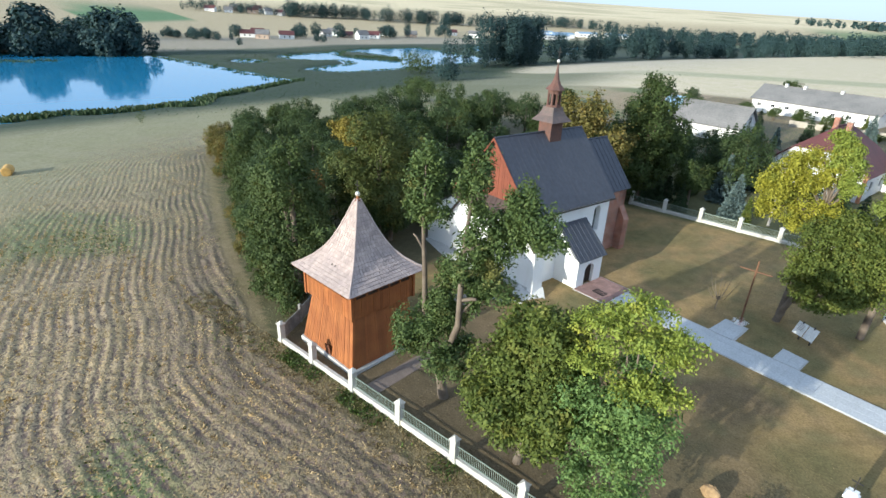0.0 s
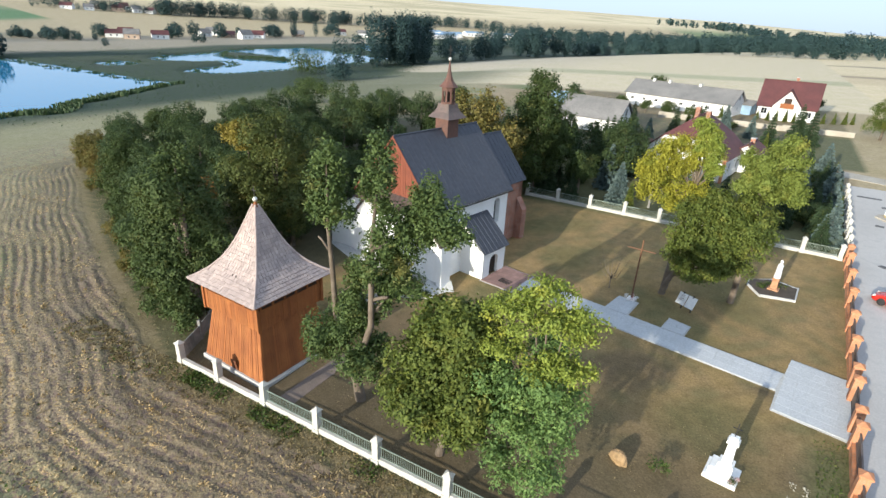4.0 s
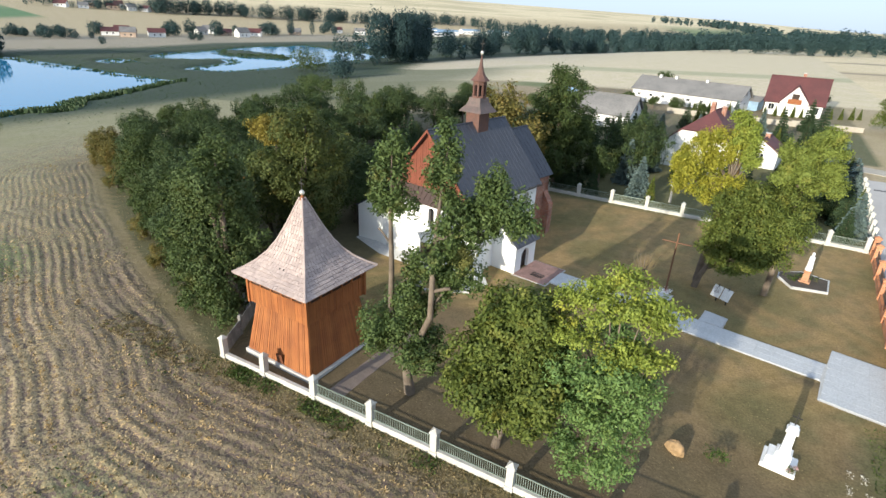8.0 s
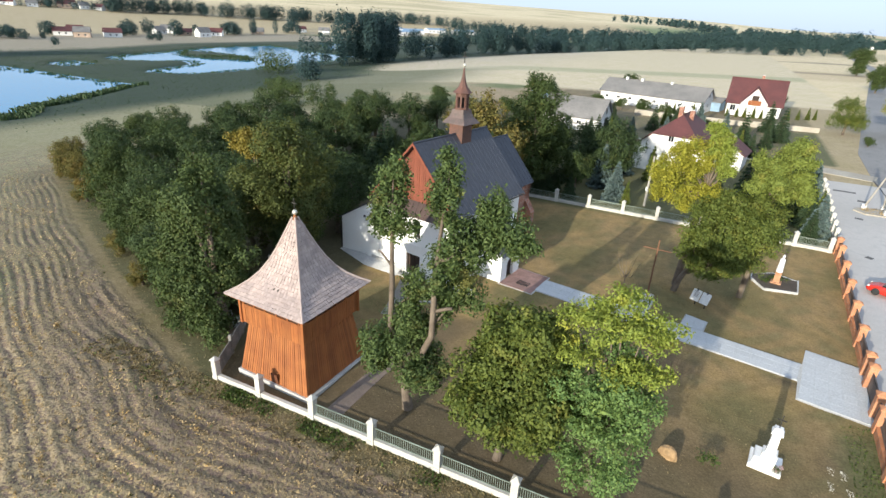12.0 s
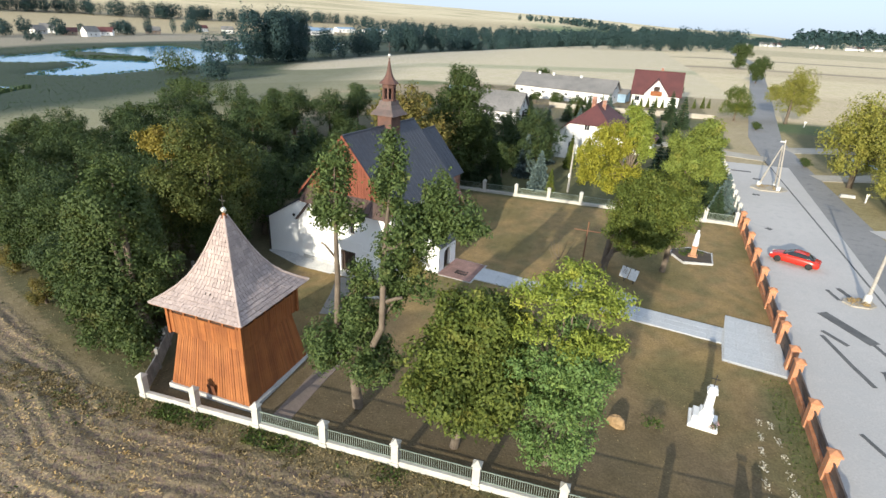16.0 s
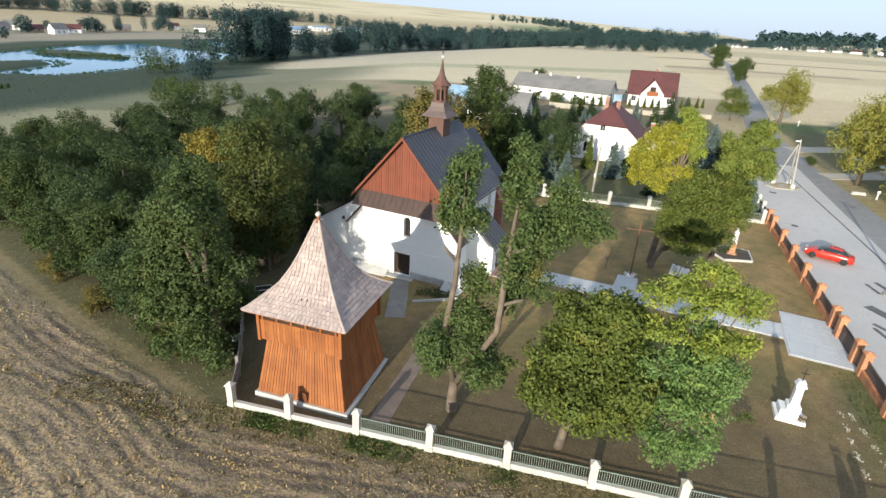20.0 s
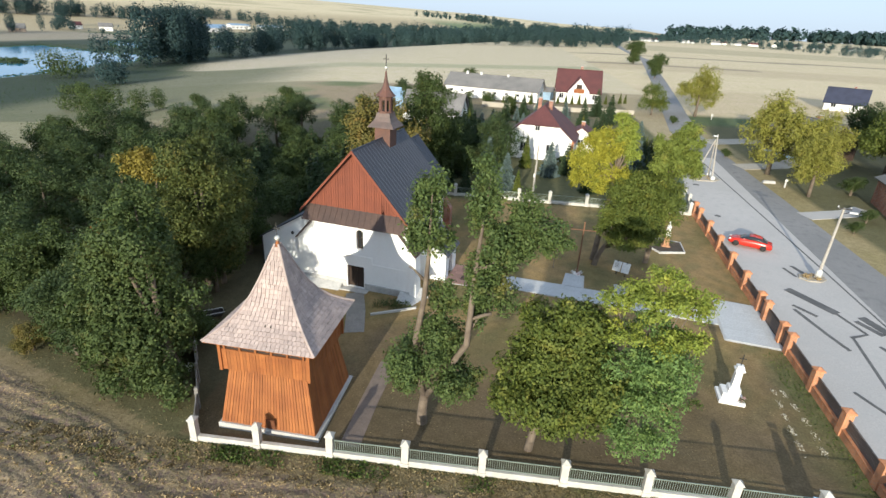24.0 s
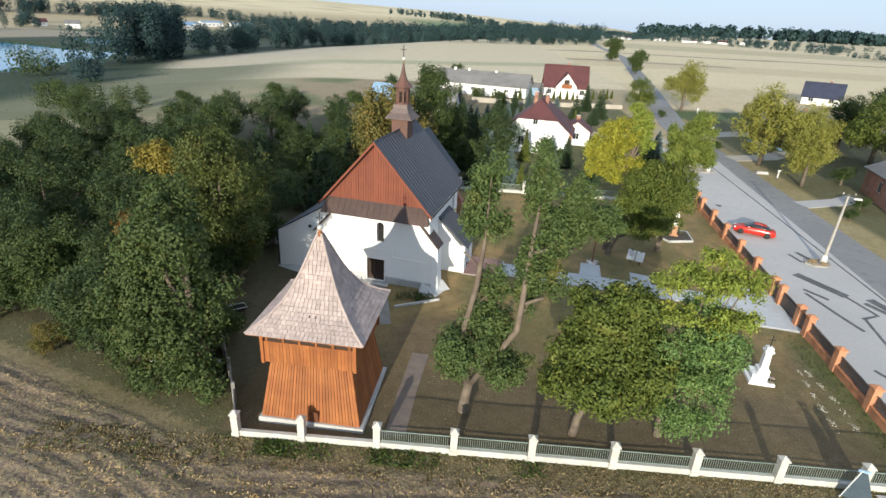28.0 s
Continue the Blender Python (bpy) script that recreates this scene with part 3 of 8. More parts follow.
    # marsh green darkened: the growth's shade on itself is in the colour
    tint((d > -14) & (d < 175), (0.024, 0.050, 0.024), smooth(-14, 2, d))
    tint((d > 60) & (d < 175) & (Y > 130), (0.050, 0.068, 0.030), 0.6 * smooth(-0.2, 0.5, np.sin(X * 0.06 + 1.2 * np.sin(Y * 0.03))))
    tint((d >= 160) & (Y < 480), (0.38, 0.325, 0.25), smooth(160, 178, d))
    tint((d >= 160) & (Y >= 480), (0.10, 0.13, 0.06), 1.0)
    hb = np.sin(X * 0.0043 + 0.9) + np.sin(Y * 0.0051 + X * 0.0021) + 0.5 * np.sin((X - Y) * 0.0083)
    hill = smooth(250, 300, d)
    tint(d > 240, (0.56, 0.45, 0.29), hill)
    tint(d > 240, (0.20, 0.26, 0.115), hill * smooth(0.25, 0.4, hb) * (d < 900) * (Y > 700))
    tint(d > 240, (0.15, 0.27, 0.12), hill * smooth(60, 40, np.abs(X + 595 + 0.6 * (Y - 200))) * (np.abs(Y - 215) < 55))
    # far hill straw paler with distance, haze painted into its colour
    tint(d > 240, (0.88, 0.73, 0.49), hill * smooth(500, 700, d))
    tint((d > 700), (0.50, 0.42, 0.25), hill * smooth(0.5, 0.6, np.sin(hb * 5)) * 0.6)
    ny, nx = X.shape
    me = bpy.data.meshes.new("ground")
    nv = nx * ny
    me.vertices.add(nv)
    me.vertices.foreach_set("co", np.stack([X, Y, Z], -1).astype(np.float32).ravel())
    i = (np.arange(ny - 1)[:, None] * nx + np.arange(nx - 1)[None]).ravel()
    q = np.stack([i, i + 1, i + nx + 1, i + nx], -1).astype(np.int32)
    me.loops.add(q.size)
    me.loops.foreach_set("vertex_index", q.ravel())
    me.polygons.add(len(q))
    me.polygons.foreach_set("loop_start", np.arange(0, q.size, 4, dtype=np.int32))
    me.polygons.foreach_set("loop_total", np.full(len(q), 4, dtype=np.int32))
    me.polygons.foreach_set("use_smooth", np.ones(len(q), bool))
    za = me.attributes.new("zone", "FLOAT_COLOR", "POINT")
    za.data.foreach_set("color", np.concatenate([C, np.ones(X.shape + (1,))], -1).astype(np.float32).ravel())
    ra = me.attributes.new("rows", "FLOAT_COLOR", "POINT")
    rr = rows
    ra.data.foreach_set("color", np.stack([rr, rr, rr, fade * (1 - 0.85 * smooth(9, 30, out) * smooth(-36, -58, X))], -1).astype(np.float32).ravel())
    me.materials.append(EARTH)
    me.update()
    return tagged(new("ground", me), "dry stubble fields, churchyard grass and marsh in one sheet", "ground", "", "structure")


ground = build_ground()
wg = Geo().put([(-420, -420, -4.5), (-100, -420, -4.5), (-100, 620, -4.5), (-420, 620, -4.5)], [(0, 1, 2, 3)])
tagged(part("water", wg, WATER), "still lake and fish ponds mirroring the evening sky", "water", "", "structure")


def sheet(name, pts, lift, material, label, category, n=1.0, kind="structure"):
    """A paved surface that follows the ground: outline of (x, y), lifted above it, with a skirt into the soil."""
    g = Geo()
    top = [(x, y, gz(x, y) + lift) for x, y in pts]
    g.put(top + [(x, y, z - lift - 0.12) for x, y, z in top], [tuple(range(len(top)))] + [(i, len(top) + i, len(top) + (i + 1) % len(top), (i + 1) % len(top)) for i in range(len(top))])
    return tagged(part(name, g, material), label, category, "", kind)


def strip(name, line, w, lift, material, label, category, kind="structure", parent=None):
    """A road along a line of (x, y), w wide (or left and right reach), cut short enough to follow the ground."""
    pts = []
    for (x0, y0), (x1, y1) in zip(line, line[1:]):
        k = max(1, int(math.hypot(x1 - x0, y1 - y0) / 4))
        pts += [(x0 + (x1 - x0) * i / k, y0 + (y1 - y0) * i / k) for i in range(k)]
    pts.append(line[-1])
    wl_, wr_ = w if isinstance(w, tuple) else (w / 2, w / 2)
    g = Geo()
    rows = []
    for i, (x, y) in enumerate(pts):
        x0, y0 = pts[max(i - 1, 0)]
        x1, y1 = pts[min(i + 1, len(pts) - 1)]
        dx, dy = x1 - x0, y1 - y0
        s = math.hypot(dx, dy)
        nx, ny = dy / s, -dx / s
        a, b = (x - nx * wl_, y - ny * wl_), (x + nx * wr_, y + ny * wr_)
        za, zb = gz(*a) + lift, gz(*b) + lift
        rows.append([(*a, za - 0.15 - lift), (*a, za), (*b, zb), (*b, zb - 0.15 - lift)])
    verts = [p for r in rows for p in r]
    faces = [(4 * i + k, 4 * i + k + 1, 4 * i + k + 5, 4 * i + k + 4) for i in range(len(rows) - 1) for k in range(3)]
    g.put(verts, [tuple(reversed(f)) for f in faces])
    return tagged(part(name, g, material, parent), label, category, "", kind)

# ---- roads and paving ----
def brick_x(y):
    return 8.5 + (y - 27) * 0.055


strip("road", [(21.0, -60), (21.1, 35), (21.4, 60), (21.7, 92), (22.6, 110), (27, 135), (69, 364), (90, 560), (150, 1000), (260, 1700)], 5.5, 0.05, ASPHALT, "narrow grey asphalt village road, patched and worn", "road")
strip("parking_lot", [(brick_x(y) + 0.1, y) for y in (6, 16, 30, 45, 60, 75, 89)], (0.0, 9.6), 0.09, SLABS_LOT, "pale grey paved forecourt along the brick fence", "parking lot")
strip("road_edge", [(18.35, 4), (18.4, 35), (18.7, 60), (19.0, 92)], 0.16, 0.11, PATCH, "dark tarred seam between forecourt and road", "kerb")
strip("side_track", [(24.2, 101), (40, 106), (70, 116)], 4.0, 0.06, SAND, "pale gravel side lane between the gardens", "track")
strip("farm_drive", [(19.5, 93), (8, 97), (-20, 103), (-30, 118)], 3.4, 0.06, SAND, "sandy farm drive behind the white house", "track")
strip("house_drive", [(24.0, 84), (31, 86), (36, 90)], 3.2, 0.06, SAND, "pale gravel drive to a roadside house", "track")
strip("yard_path", [(24.0, 62), (30, 64), (33, 66)], 2.4, 0.06, SLABS_LOT, "grey paved path to the brick house", "path")

# tar repairs on the forecourt, each a thin skin
for line, w in (([(12.4, 38.5), (13.6, 36.8)], 0.35), ([(13.2, 41.5), (15.5, 37.6)], 0.9), ([(15.4, 37.6), (16.2, 34.6), (14.6, 33.9)], 0.28), ([(12.2, 37.8), (13.0, 34.2), (13.6, 32.0)], 0.3),
                ([(14.8, 33.9), (13.9, 29.0), (12.6, 22.0)], 0.22), ([(16.4, 36.6), (17.4, 34.6)], 0.5), ([(17.2, 37.3), (18.0, 34.9)], 0.8), ([(15.8, 46.6), (16.4, 44.6)], 0.4),
                ([(14.8, 46.0), (15.2, 44.2)], 0.3), ([(12.9, 60.0), (13.4, 59.6)], 0.6), ([(13.8, 72.5), (14.6, 72.3)], 0.6), ([(15.2, 80.2), (16.4, 80.0)], 0.7), ([(13.0, 84), (15.6, 83.8)], 0.6),
                ([(16.2, 33.0), (17.0, 30.0)], 0.3), ([(16.8, 31.0), (17.6, 28.4)], 0.5), ([(11.2, 27.0), (12.4, 24.4), (14.0, 23.2)], 0.25), ([(15.0, 26.0), (16.0, 22.0)], 0.4)):
    strip("tar_patch", line, w, 0.112, PATCH, "dark tar repair on the paved forecourt", "tar patch")

PATH_LINE = [(-14.4, 38.75), (-6.7, 37.45), (0.0, 36.25), (5.2, 35.35)]


def slab_rows(parent, corners, nx, ny, lift, me_cache, material, gap=0.0025):
    """Flags laid in rows between four corners (x, y)."""
    a, b, c, d = [Vector((*p, 0)) for p in corners]
    for i in range(nx):
        for j in range(ny):
            def at(u, v):
                p = (a * (1 - u) + b * u) * (1 - v) + (d * (1 - u) + c * u) * v
                return p
            p = at((i + 0.5) / nx, (j + 0.5) / ny)
            ex, ey = at((i + 1) / nx, (j + 0.5) / ny) - at(i / nx, (j + 0.5) / ny), at((i + 0.5) / nx, (j + 1) / ny) - at((i + 0.5) / nx, j / ny)
            key = (round(ex.length, 2), round(ey.length, 2))
            if key not in me_cache:
                me_cache[key] = mesh_of("slab", Geo().cbox(-ex.length / 2 + gap, ex.length / 2 - gap, -ey.length / 2 + gap, ey.length / 2 - gap, -0.05, 0.0, 0.004), material)
            part("slab", me_cache[key], None, parent, m=pose(p.x, p.y, gz(p.x, p.y) + lift, math.degrees(0.034), math.degrees(-0.02), math.degrees(math.atan2(ex.y, ex.x))))


path = sheet("church_path", [(-14.5, 37.75), (5.0, 34.2), (4.72, 32.05), (9.0, 31.2), (9.3, 37.8), (5.85, 38.6), (5.45, 36.5), (-0.9, 37.65), (-0.65, 39.3), (-2.3, 39.8), (-2.6, 38.0), (-5.1, 38.5), (-4.8, 40.9), (-6.5, 41.25), (-7.0, 38.85), (-14.1, 40.1)], 0.03, CONCRETE, "straight grey paved church path with a wider landing at the gate", "path")
cache = {}
slab_rows(path, [(-14.45, 37.8), (4.95, 34.28), (5.35, 36.42), (-14.1, 39.95)], 20, 3, 0.07, cache, SLABS)
slab_rows(path, [(4.85, 32.15), (8.9, 31.35), (9.2, 37.75), (5.8, 38.45)], 5, 8, 0.07, cache, SLABS)
slab_rows(path, [(-7.0, 38.75), (-5.25, 38.45), (-4.9, 40.8), (-6.5, 41.1)], 2, 2, 0.07, cache, SLABS)
slab_rows(path, [(-2.5, 37.95), (-1.0, 37.7), (-0.75, 39.2), (-2.25, 39.65)], 2, 2, 0.07, cache, SLABS)
redp = sheet("porch_pavement", [(-17.6, 37.4), (-14.3, 36.9), (-13.75, 40.6), (-16.9, 41.2)], 0.03, CONCRETE, "weathered red paving in front of the church porch", "paving")
slab_rows(redp, [(-17.5, 37.5), (-14.4, 37.0), (-13.9, 40.5), (-16.85, 41.1)], 7, 8, 0.075, cache, SLABS_RED)
grate = thing("door_grate", pose(-15.55, 38.35, gz(-15.55, 38.35) + 0.075, 0, 0, -10), "dark iron shoe grate let into the porch paving", "grate")
part("frame", Geo().box(-0.55, 0.55, -0.35, -0.3, 0, 0.03).box(-0.55, 0.55, 0.3, 0.35, 0, 0.03).box(-0.55, -0.5, -0.3, 0.3, 0, 0.03).box(0.5, 0.55, -0.3, 0.3, 0, 0.03), IRON, grate)
gg = Geo()
for k in range(12):
    gg.box(-0.49 + k * 0.083, -0.46 + k * 0.083, -0.3, 0.3, 0, 0.025)
part("bars", gg, IRON, grate, kind="stuff")

# ---- church ----
CH_Z = 0.45
church = thing("church", pose(-24.96, 35.1, CH_Z, 0, 0, -10.5), "whitewashed country church with a dark metal roof and boarded west gable", "church")
DOOR, WIN = (-0.80, 0.78, 0.0, 2.02, False), (0.10, 0.74, 3.62, 5.40, True)
west = part("west_wall", wall(Geo(), -4.7, 4.7, -0.6, 6.35, 0.0, 0.9, [DOOR, WIN]), PLASTER, church)
SWIN = (8.35, 9.25, 3.6, 6.0, True)
part("south_wall", wall(Geo(), 0.9, 10.4, -0.6, 6.55, 3.5, 4.4, [SWIN], "y"), PLASTER, church)
part("north_wall", wall(Geo(), 0.9, 10.4, -0.6, 6.55, -4.4, -3.5, [], "y"), PLASTER, church)
part("east_wall", wall(Geo(), -3.5, 3.5, -0.6, 6.5, 9.6, 10.4), PLASTER, church)
# raised plaster band that steps round the door
part("string_course", Geo().box(-2.6, -0.95, -0.05, 0.0, 2.75, 2.85).box(-0.95, 1.55, -0.05, 0.0, 2.95, 3.05).box(1.45, 1.55, -0.05, 0.0, 2.45, 2.95).box(1.55, 4.7, -0.05, 0.0, 2.35, 2.45), PLASTER, church)
part("plinth", Geo().box(-5.0, -0.9, -0.12, 0.0, -0.6, 0.55).box(0.9, 5.0, -0.12, 0.0, -0.6, 0.55), PLINTH, church)
door = part("door", Geo().box(-0.8, -0.02, 0.25, 0.32, 0.0, 2.0).box(0.02, 0.78, 0.25, 0.32, 0.0, 2.0), WOOD_DARK, church, "dark stained double door")
part("door_frame", Geo().box(-0.8, -0.70, 0.15, 0.25, 0, 2.02).box(0.68, 0.78, 0.15, 0.25, 0, 2.02).box(-0.7, 0.68, 0.15, 0.25, 1.92, 2.02), WOOD_DARK, door)
part("step", Geo().cbox(-1.3, 1.3, -0.75, -0.02, -0.35, 0.0, 0.02), CONCRETE, church)
wn_ = part("window", Geo().box(0.1, 0.74, 0.36, 0.38, 3.62, 5.4), GLASS, church, "narrow arched window")
part("window_frame", Geo().box(0.1, 0.16, 0.3, 0.36, 3.62, 5.4).box(0.68, 0.74, 0.3, 0.36, 3.62, 5.4).box(0.16, 0.68, 0.3, 0.36, 4.5, 4.56).box(0.16, 0.68, 0.3, 0.36, 3.62, 3.68).box(0.4, 0.44, 0.3, 0.36, 3.68, 5.3), WOOD_DARK, wn_)
wn2 = part("window", Geo().box(3.9, 3.92, 8.35, 9.25, 3.6, 6.0), GLASS, church, "tall arched side window")
part("window_frame", Geo().box(3.92, 3.97, 8.78, 8.82, 3.6, 5.9).box(3.92, 3.97, 8.35, 9.25, 4.6, 4.65), FENCE_WHITE, wn2)
# west gable of upright boards
gable = part("west_gable", Geo().prism([(-4.35, 7.05), (4.35, 7.05), (0, 11.95)], 0.12, 0.3), WOOD_DARK, church, "red-brown boarded gable")
gable.data.transform(Matrix(((1, 0, 0, 0), (0, 0, 1, 0), (0, 1, 0, 0), (0, 0, 0, 1))))
nb = 40
for k in range(nb):
    a0, a1 = -4.3 + 8.6 * k / nb, -4.3 + 8.6 * (k + 1) / nb - 0.012
    t0, t1 = 11.95 - 4.9 * abs(a0) / 4.35, 11.95 - 4.9 * abs(a1) / 4.35
    y0 = 0.07 + 0.012 * (k % 3 == 1)
    part("board", Geo().put([(a0, y0, 6.95), (a1, y0, 6.95), (a1, y0, t1), (a0, y0, t0), (a0, 0.12, 6.95), (a1, 0.12, 6.95), (a1, 0.12, t1), (a0, 0.12, t0)], [(0, 1, 2, 3), (7, 6, 5, 4), (0, 4, 5, 1), (1, 5, 6, 2), (2, 6, 7, 3), (3, 7, 4, 0)]), WOOD_GABLE, gable)


def roof_pair(v0, v1, half, z_ridge, z_eave, seams, parent, material):
    """Two seamed metal slopes meeting on a ridge."""
    for s in (-1, 1):
        pts = [(0, v0, z_ridge), (s * half, v0, z_eave), (s * half, v1, z_eave), (0, v1, z_ridge)]
        slope = part("roof_slope", Geo().slab(pts if s > 0 else pts[::-1], 0.1), material, parent)
        length = math.hypot(half, z_ridge - z_eave)
        me = mesh_of("seam", Geo().box(0, length, -0.012, 0.012, 0, 0.02), material)
        ang = math.degrees(math.atan2(z_ridge - z_eave, half))
        for k in range(seams):
            v = v0 + 0.25 + (v1 - v0 - 0.5) * k / (seams - 1)
            m = pose(0, v, z_ridge, 0, 0, 0) @ (pose(0, 0, 0, 0, ang, 0) if s > 0 else pose(0, 0, 0, 0, 0, 180) @ pose(0, 0, 0, 0, ang, 0))
            part("seam", me, None, slope, m=m)
    part("ridge_cap", Geo().tube([(0, v0, z_ridge + 0.01), (0, v1, z_ridge + 0.01)], [0.08, 0.08], 6), material, parent)


roof_pair(-0.35, 10.55, 4.85, 12.05, 6.6, 20, church, ROOF_METAL)
roof_pair(10.2, 14.7, 3.65, 10.75, 6.5, 8, church, ROOF_METAL)
# barge boards along the gable, brown apron roof below it
for s in (-1, 1):
    g = Geo().slab([(0, -0.40, 12.1), (s * 4.9, -0.40, 6.6), (s * 4.9, -0.40, 6.35), (0, -0.40, 11.85)][::s], 0.06)
    part("barge_board", g, WOOD_GABLE, church)
skirt = part("apron_roof", Geo().slab([(-4.6, -0.75, 5.88), (4.75, -0.75, 5.88), (4.35, 0.12, 7.12), (-4.35, 0.12, 7.12)], 0.08), ROOF_SKIRT, church, "brown metal apron roof under the gable")
me = mesh_of("seam", Geo().put([(-0.015, -0.75, 5.9), (0.015, -0.75, 5.9), (0.015, 0.1, 7.14), (-0.015, 0.1, 7.14), (-0.015, -0.75, 5.93), (0.015, -0.75, 5.93), (0.015, 0.1, 7.17), (-0.015, 0.1, 7.17)], [(4, 5, 6, 7), (0, 1, 5, 4), (0, 4, 7, 3), (1, 2, 6, 5)]), ROOF_SKIRT)
for k in range(17):
    part("seam", me, None, skirt, m=pose(-4.2 + k * 0.525, 0, 0))
# corner buttresses with sloping copings
for s in (-1, 1):
    bt = part("buttress", Geo().put([(s * 4.0, -0.04, -0.7), (s * 5.62, -0.04, -0.7), (s * 5.42, -0.04, 4.05), (s * 4.0, -0.04, 5.75), (s * 4.0, 1.1, -0.7), (s * 5.62, 1.1, -0.7), (s * 5.42, 1.1, 4.05), (s * 4.0, 1.1, 5.75)],
                                 [(0, 1, 2, 3)[::s], (7, 6, 5, 4)[::s], (0, 4, 5, 1)[::s], (1, 5, 6, 2)[::s], (2, 6, 7, 3)[::s], (3, 7, 4, 0)[::s]]), PLASTER, church)
    part("coping", Geo().slab([(s * 3.75, -0.32, 6.05), (s * 5.6, -0.32, 3.92), (s * 5.6, 1.2, 3.92), (s * 3.75, 1.2, 6.05)][::s], 0.12), ROOF_SKIRT, bt)
part("foot_apron", Geo().put([(4.2, -0.12, 0.55), (6.3, -1.5, -0.28), (6.9, 0.3, -0.2), (5.65, 1.2, 0.55), (4.2, -1.6, -0.3), (4.2, -0.1, -0.9), (6.3, -1.5, -0.9), (6.9, 0.3, -0.9), (5.65, 1.2, -0.9), (4.2, -1.6, -0.9)], [(0, 4, 1), (0, 1, 2, 3), (4, 9, 6, 1), (1, 6, 7, 2), (2, 7, 8, 3)]), PLINTH, church)
part("foot_apron", Geo().put([(-9.4, -0.2, -0.25), (-4.9, -1.3, -0.25), (-1.2, -1.1, -0.2), (-1.2, -0.05, 0.3), (-5.0, -0.05, 0.3), (-9.4, 0.4, 0.0), (-9.4, -0.2, -0.9), (-4.9, -1.3, -0.9), (-1.2, -1.1, -0.9)], [(0, 1, 4, 5), (1, 2, 3, 4), (6, 7, 1, 0), (7, 8, 2, 1)]), PLINTH, church)
# lean-to on the north side
annex = part("north_annex", wall(Geo(), -9.25, -4.4, -0.6, 3.3, 0.15, 0.75).put([(-9.25, 0.15, 3.3), (-4.4, 0.15, 3.3), (-4.4, 0.15, 6.2), (-9.25, 0.75, 3.3), (-4.4, 0.75, 3.3), (-4.4, 0.75, 6.2)], [(0, 1, 2), (5, 4, 3), (0, 2, 5, 3)]), PLASTER, church, "whitewashed lean-to")
part("annex_wall", Geo().box(-9.25, -8.65, 0.75, 7.5, -0.6, 3.2), PLASTER, annex)
part("annex_wall", Geo().box(-9.25, -4.4, 7.5, 8.1, -0.6, 3.3).put([(-9.25, 7.5, 3.3), (-4.4, 7.5, 3.3), (-4.4, 7.5, 6.2), (-9.25, 8.1, 3.3), (-4.4, 8.1, 3.3), (-4.4, 8.1, 6.2)], [(2, 1, 0), (3, 4, 5), (3, 5, 2, 0)]), PLASTER, annex)
part("annex_roof", Geo().slab([(-9.5, 0.0, 3.22), (-4.3, 0.0, 6.36), (-4.3, 8.3, 6.36), (-9.5, 8.3, 3.22)], 0.1), ROOF_METAL, annex)
part("vent", Geo().lathe([(0.14, 0), (0.14, 0.05)], 14), IRON, annex, "round dark vent hole", m=pose(-6.1, 0.13, 4.05, 90, 0, 0))
part("drainpipe", Geo().tube([(-9.3, 0.1, 3.2), (-9.3, 0.1, -0.4)], [0.05, 0.05], 6), IRON, annex)
# porch on the south side
pz0, pz1 = 3.05, 5.45
porch = part("porch", wall(Geo(), 3.85, 7.05, -0.6, 2.75, 6.45, 6.9, [(4.85, 6.05, -0.05, 2.15, True)], "y"), PLASTER, church, "low whitewashed porch")
for v in (3.85, 6.65):
    part("porch_wall", Geo().put([(4.4, v, -0.6), (6.45, v, -0.6), (6.45, v, 2.75), (4.4, v, 4.9), (4.4, v + 0.4, -0.6), (6.45, v + 0.4, -0.6), (6.45, v + 0.4, 2.75), (4.4, v + 0.4, 4.9)], [(0, 1, 2, 3), (7, 6, 5, 4), (0, 4, 5, 1), (2, 6, 7, 3)]), PLASTER, porch)
pr = part("porch_roof", Geo().slab([(4.3, 3.65, 5.3), (7.2, 3.65, 2.66), (7.2, 7.3, 2.66), (4.3, 7.3, 5.3)], 0.1), ROOF_METAL, porch)
me = mesh_of("seam", Geo().box(0, 3.92, -0.016, 0.016, 0, 0.04), ROOF_METAL)
for k in range(7):
    part("seam", me, None, pr, m=pose(4.3, 3.85 + k * 0.54, 5.3, 0, 42.3, 0))
pd = part("porch_door", Geo().box(6.55, 6.6, 4.85, 6.05, -0.05, 2.15), WOOD_DARK, porch, "dark arched door")
part("door_handle", Geo().tube([(6.62, 5.3, 0.95), (6.62, 5.3, 1.15)], [0.015, 0.015], 6), IRON, pd)
# brick chancel
part("chancel_wall", wall(Geo(), 10.4, 14.4, -0.6, 6.5, 2.6, 3.4, [], "y"), BRICK, church, "bare old brick chancel wall")
part("chancel_wall", wall(Geo(), 10.4, 14.4, -0.6, 6.5, -3.4, -2.6, [], "y"), BRICK, church)
part("chancel_gable", Geo().put([(-3.4, 14.4, -0.6), (3.4, 14.4, -0.6), (3.4, 14.4, 6.7), (0, 14.4, 10.6), (-3.4, 14.4, 6.7), (-3.4, 13.8, -0.6), (3.4, 13.8, -0.6), (3.4, 13.8, 6.7), (0, 13.8, 10.6), (-3.4, 13.8, 6.7)], [(4, 3, 2, 1, 0), (5, 6, 7, 8, 9), (1, 2, 7, 6), (2, 3, 8, 7), (3, 4, 9, 8), (4, 0, 5, 9)]), BRICK, church)
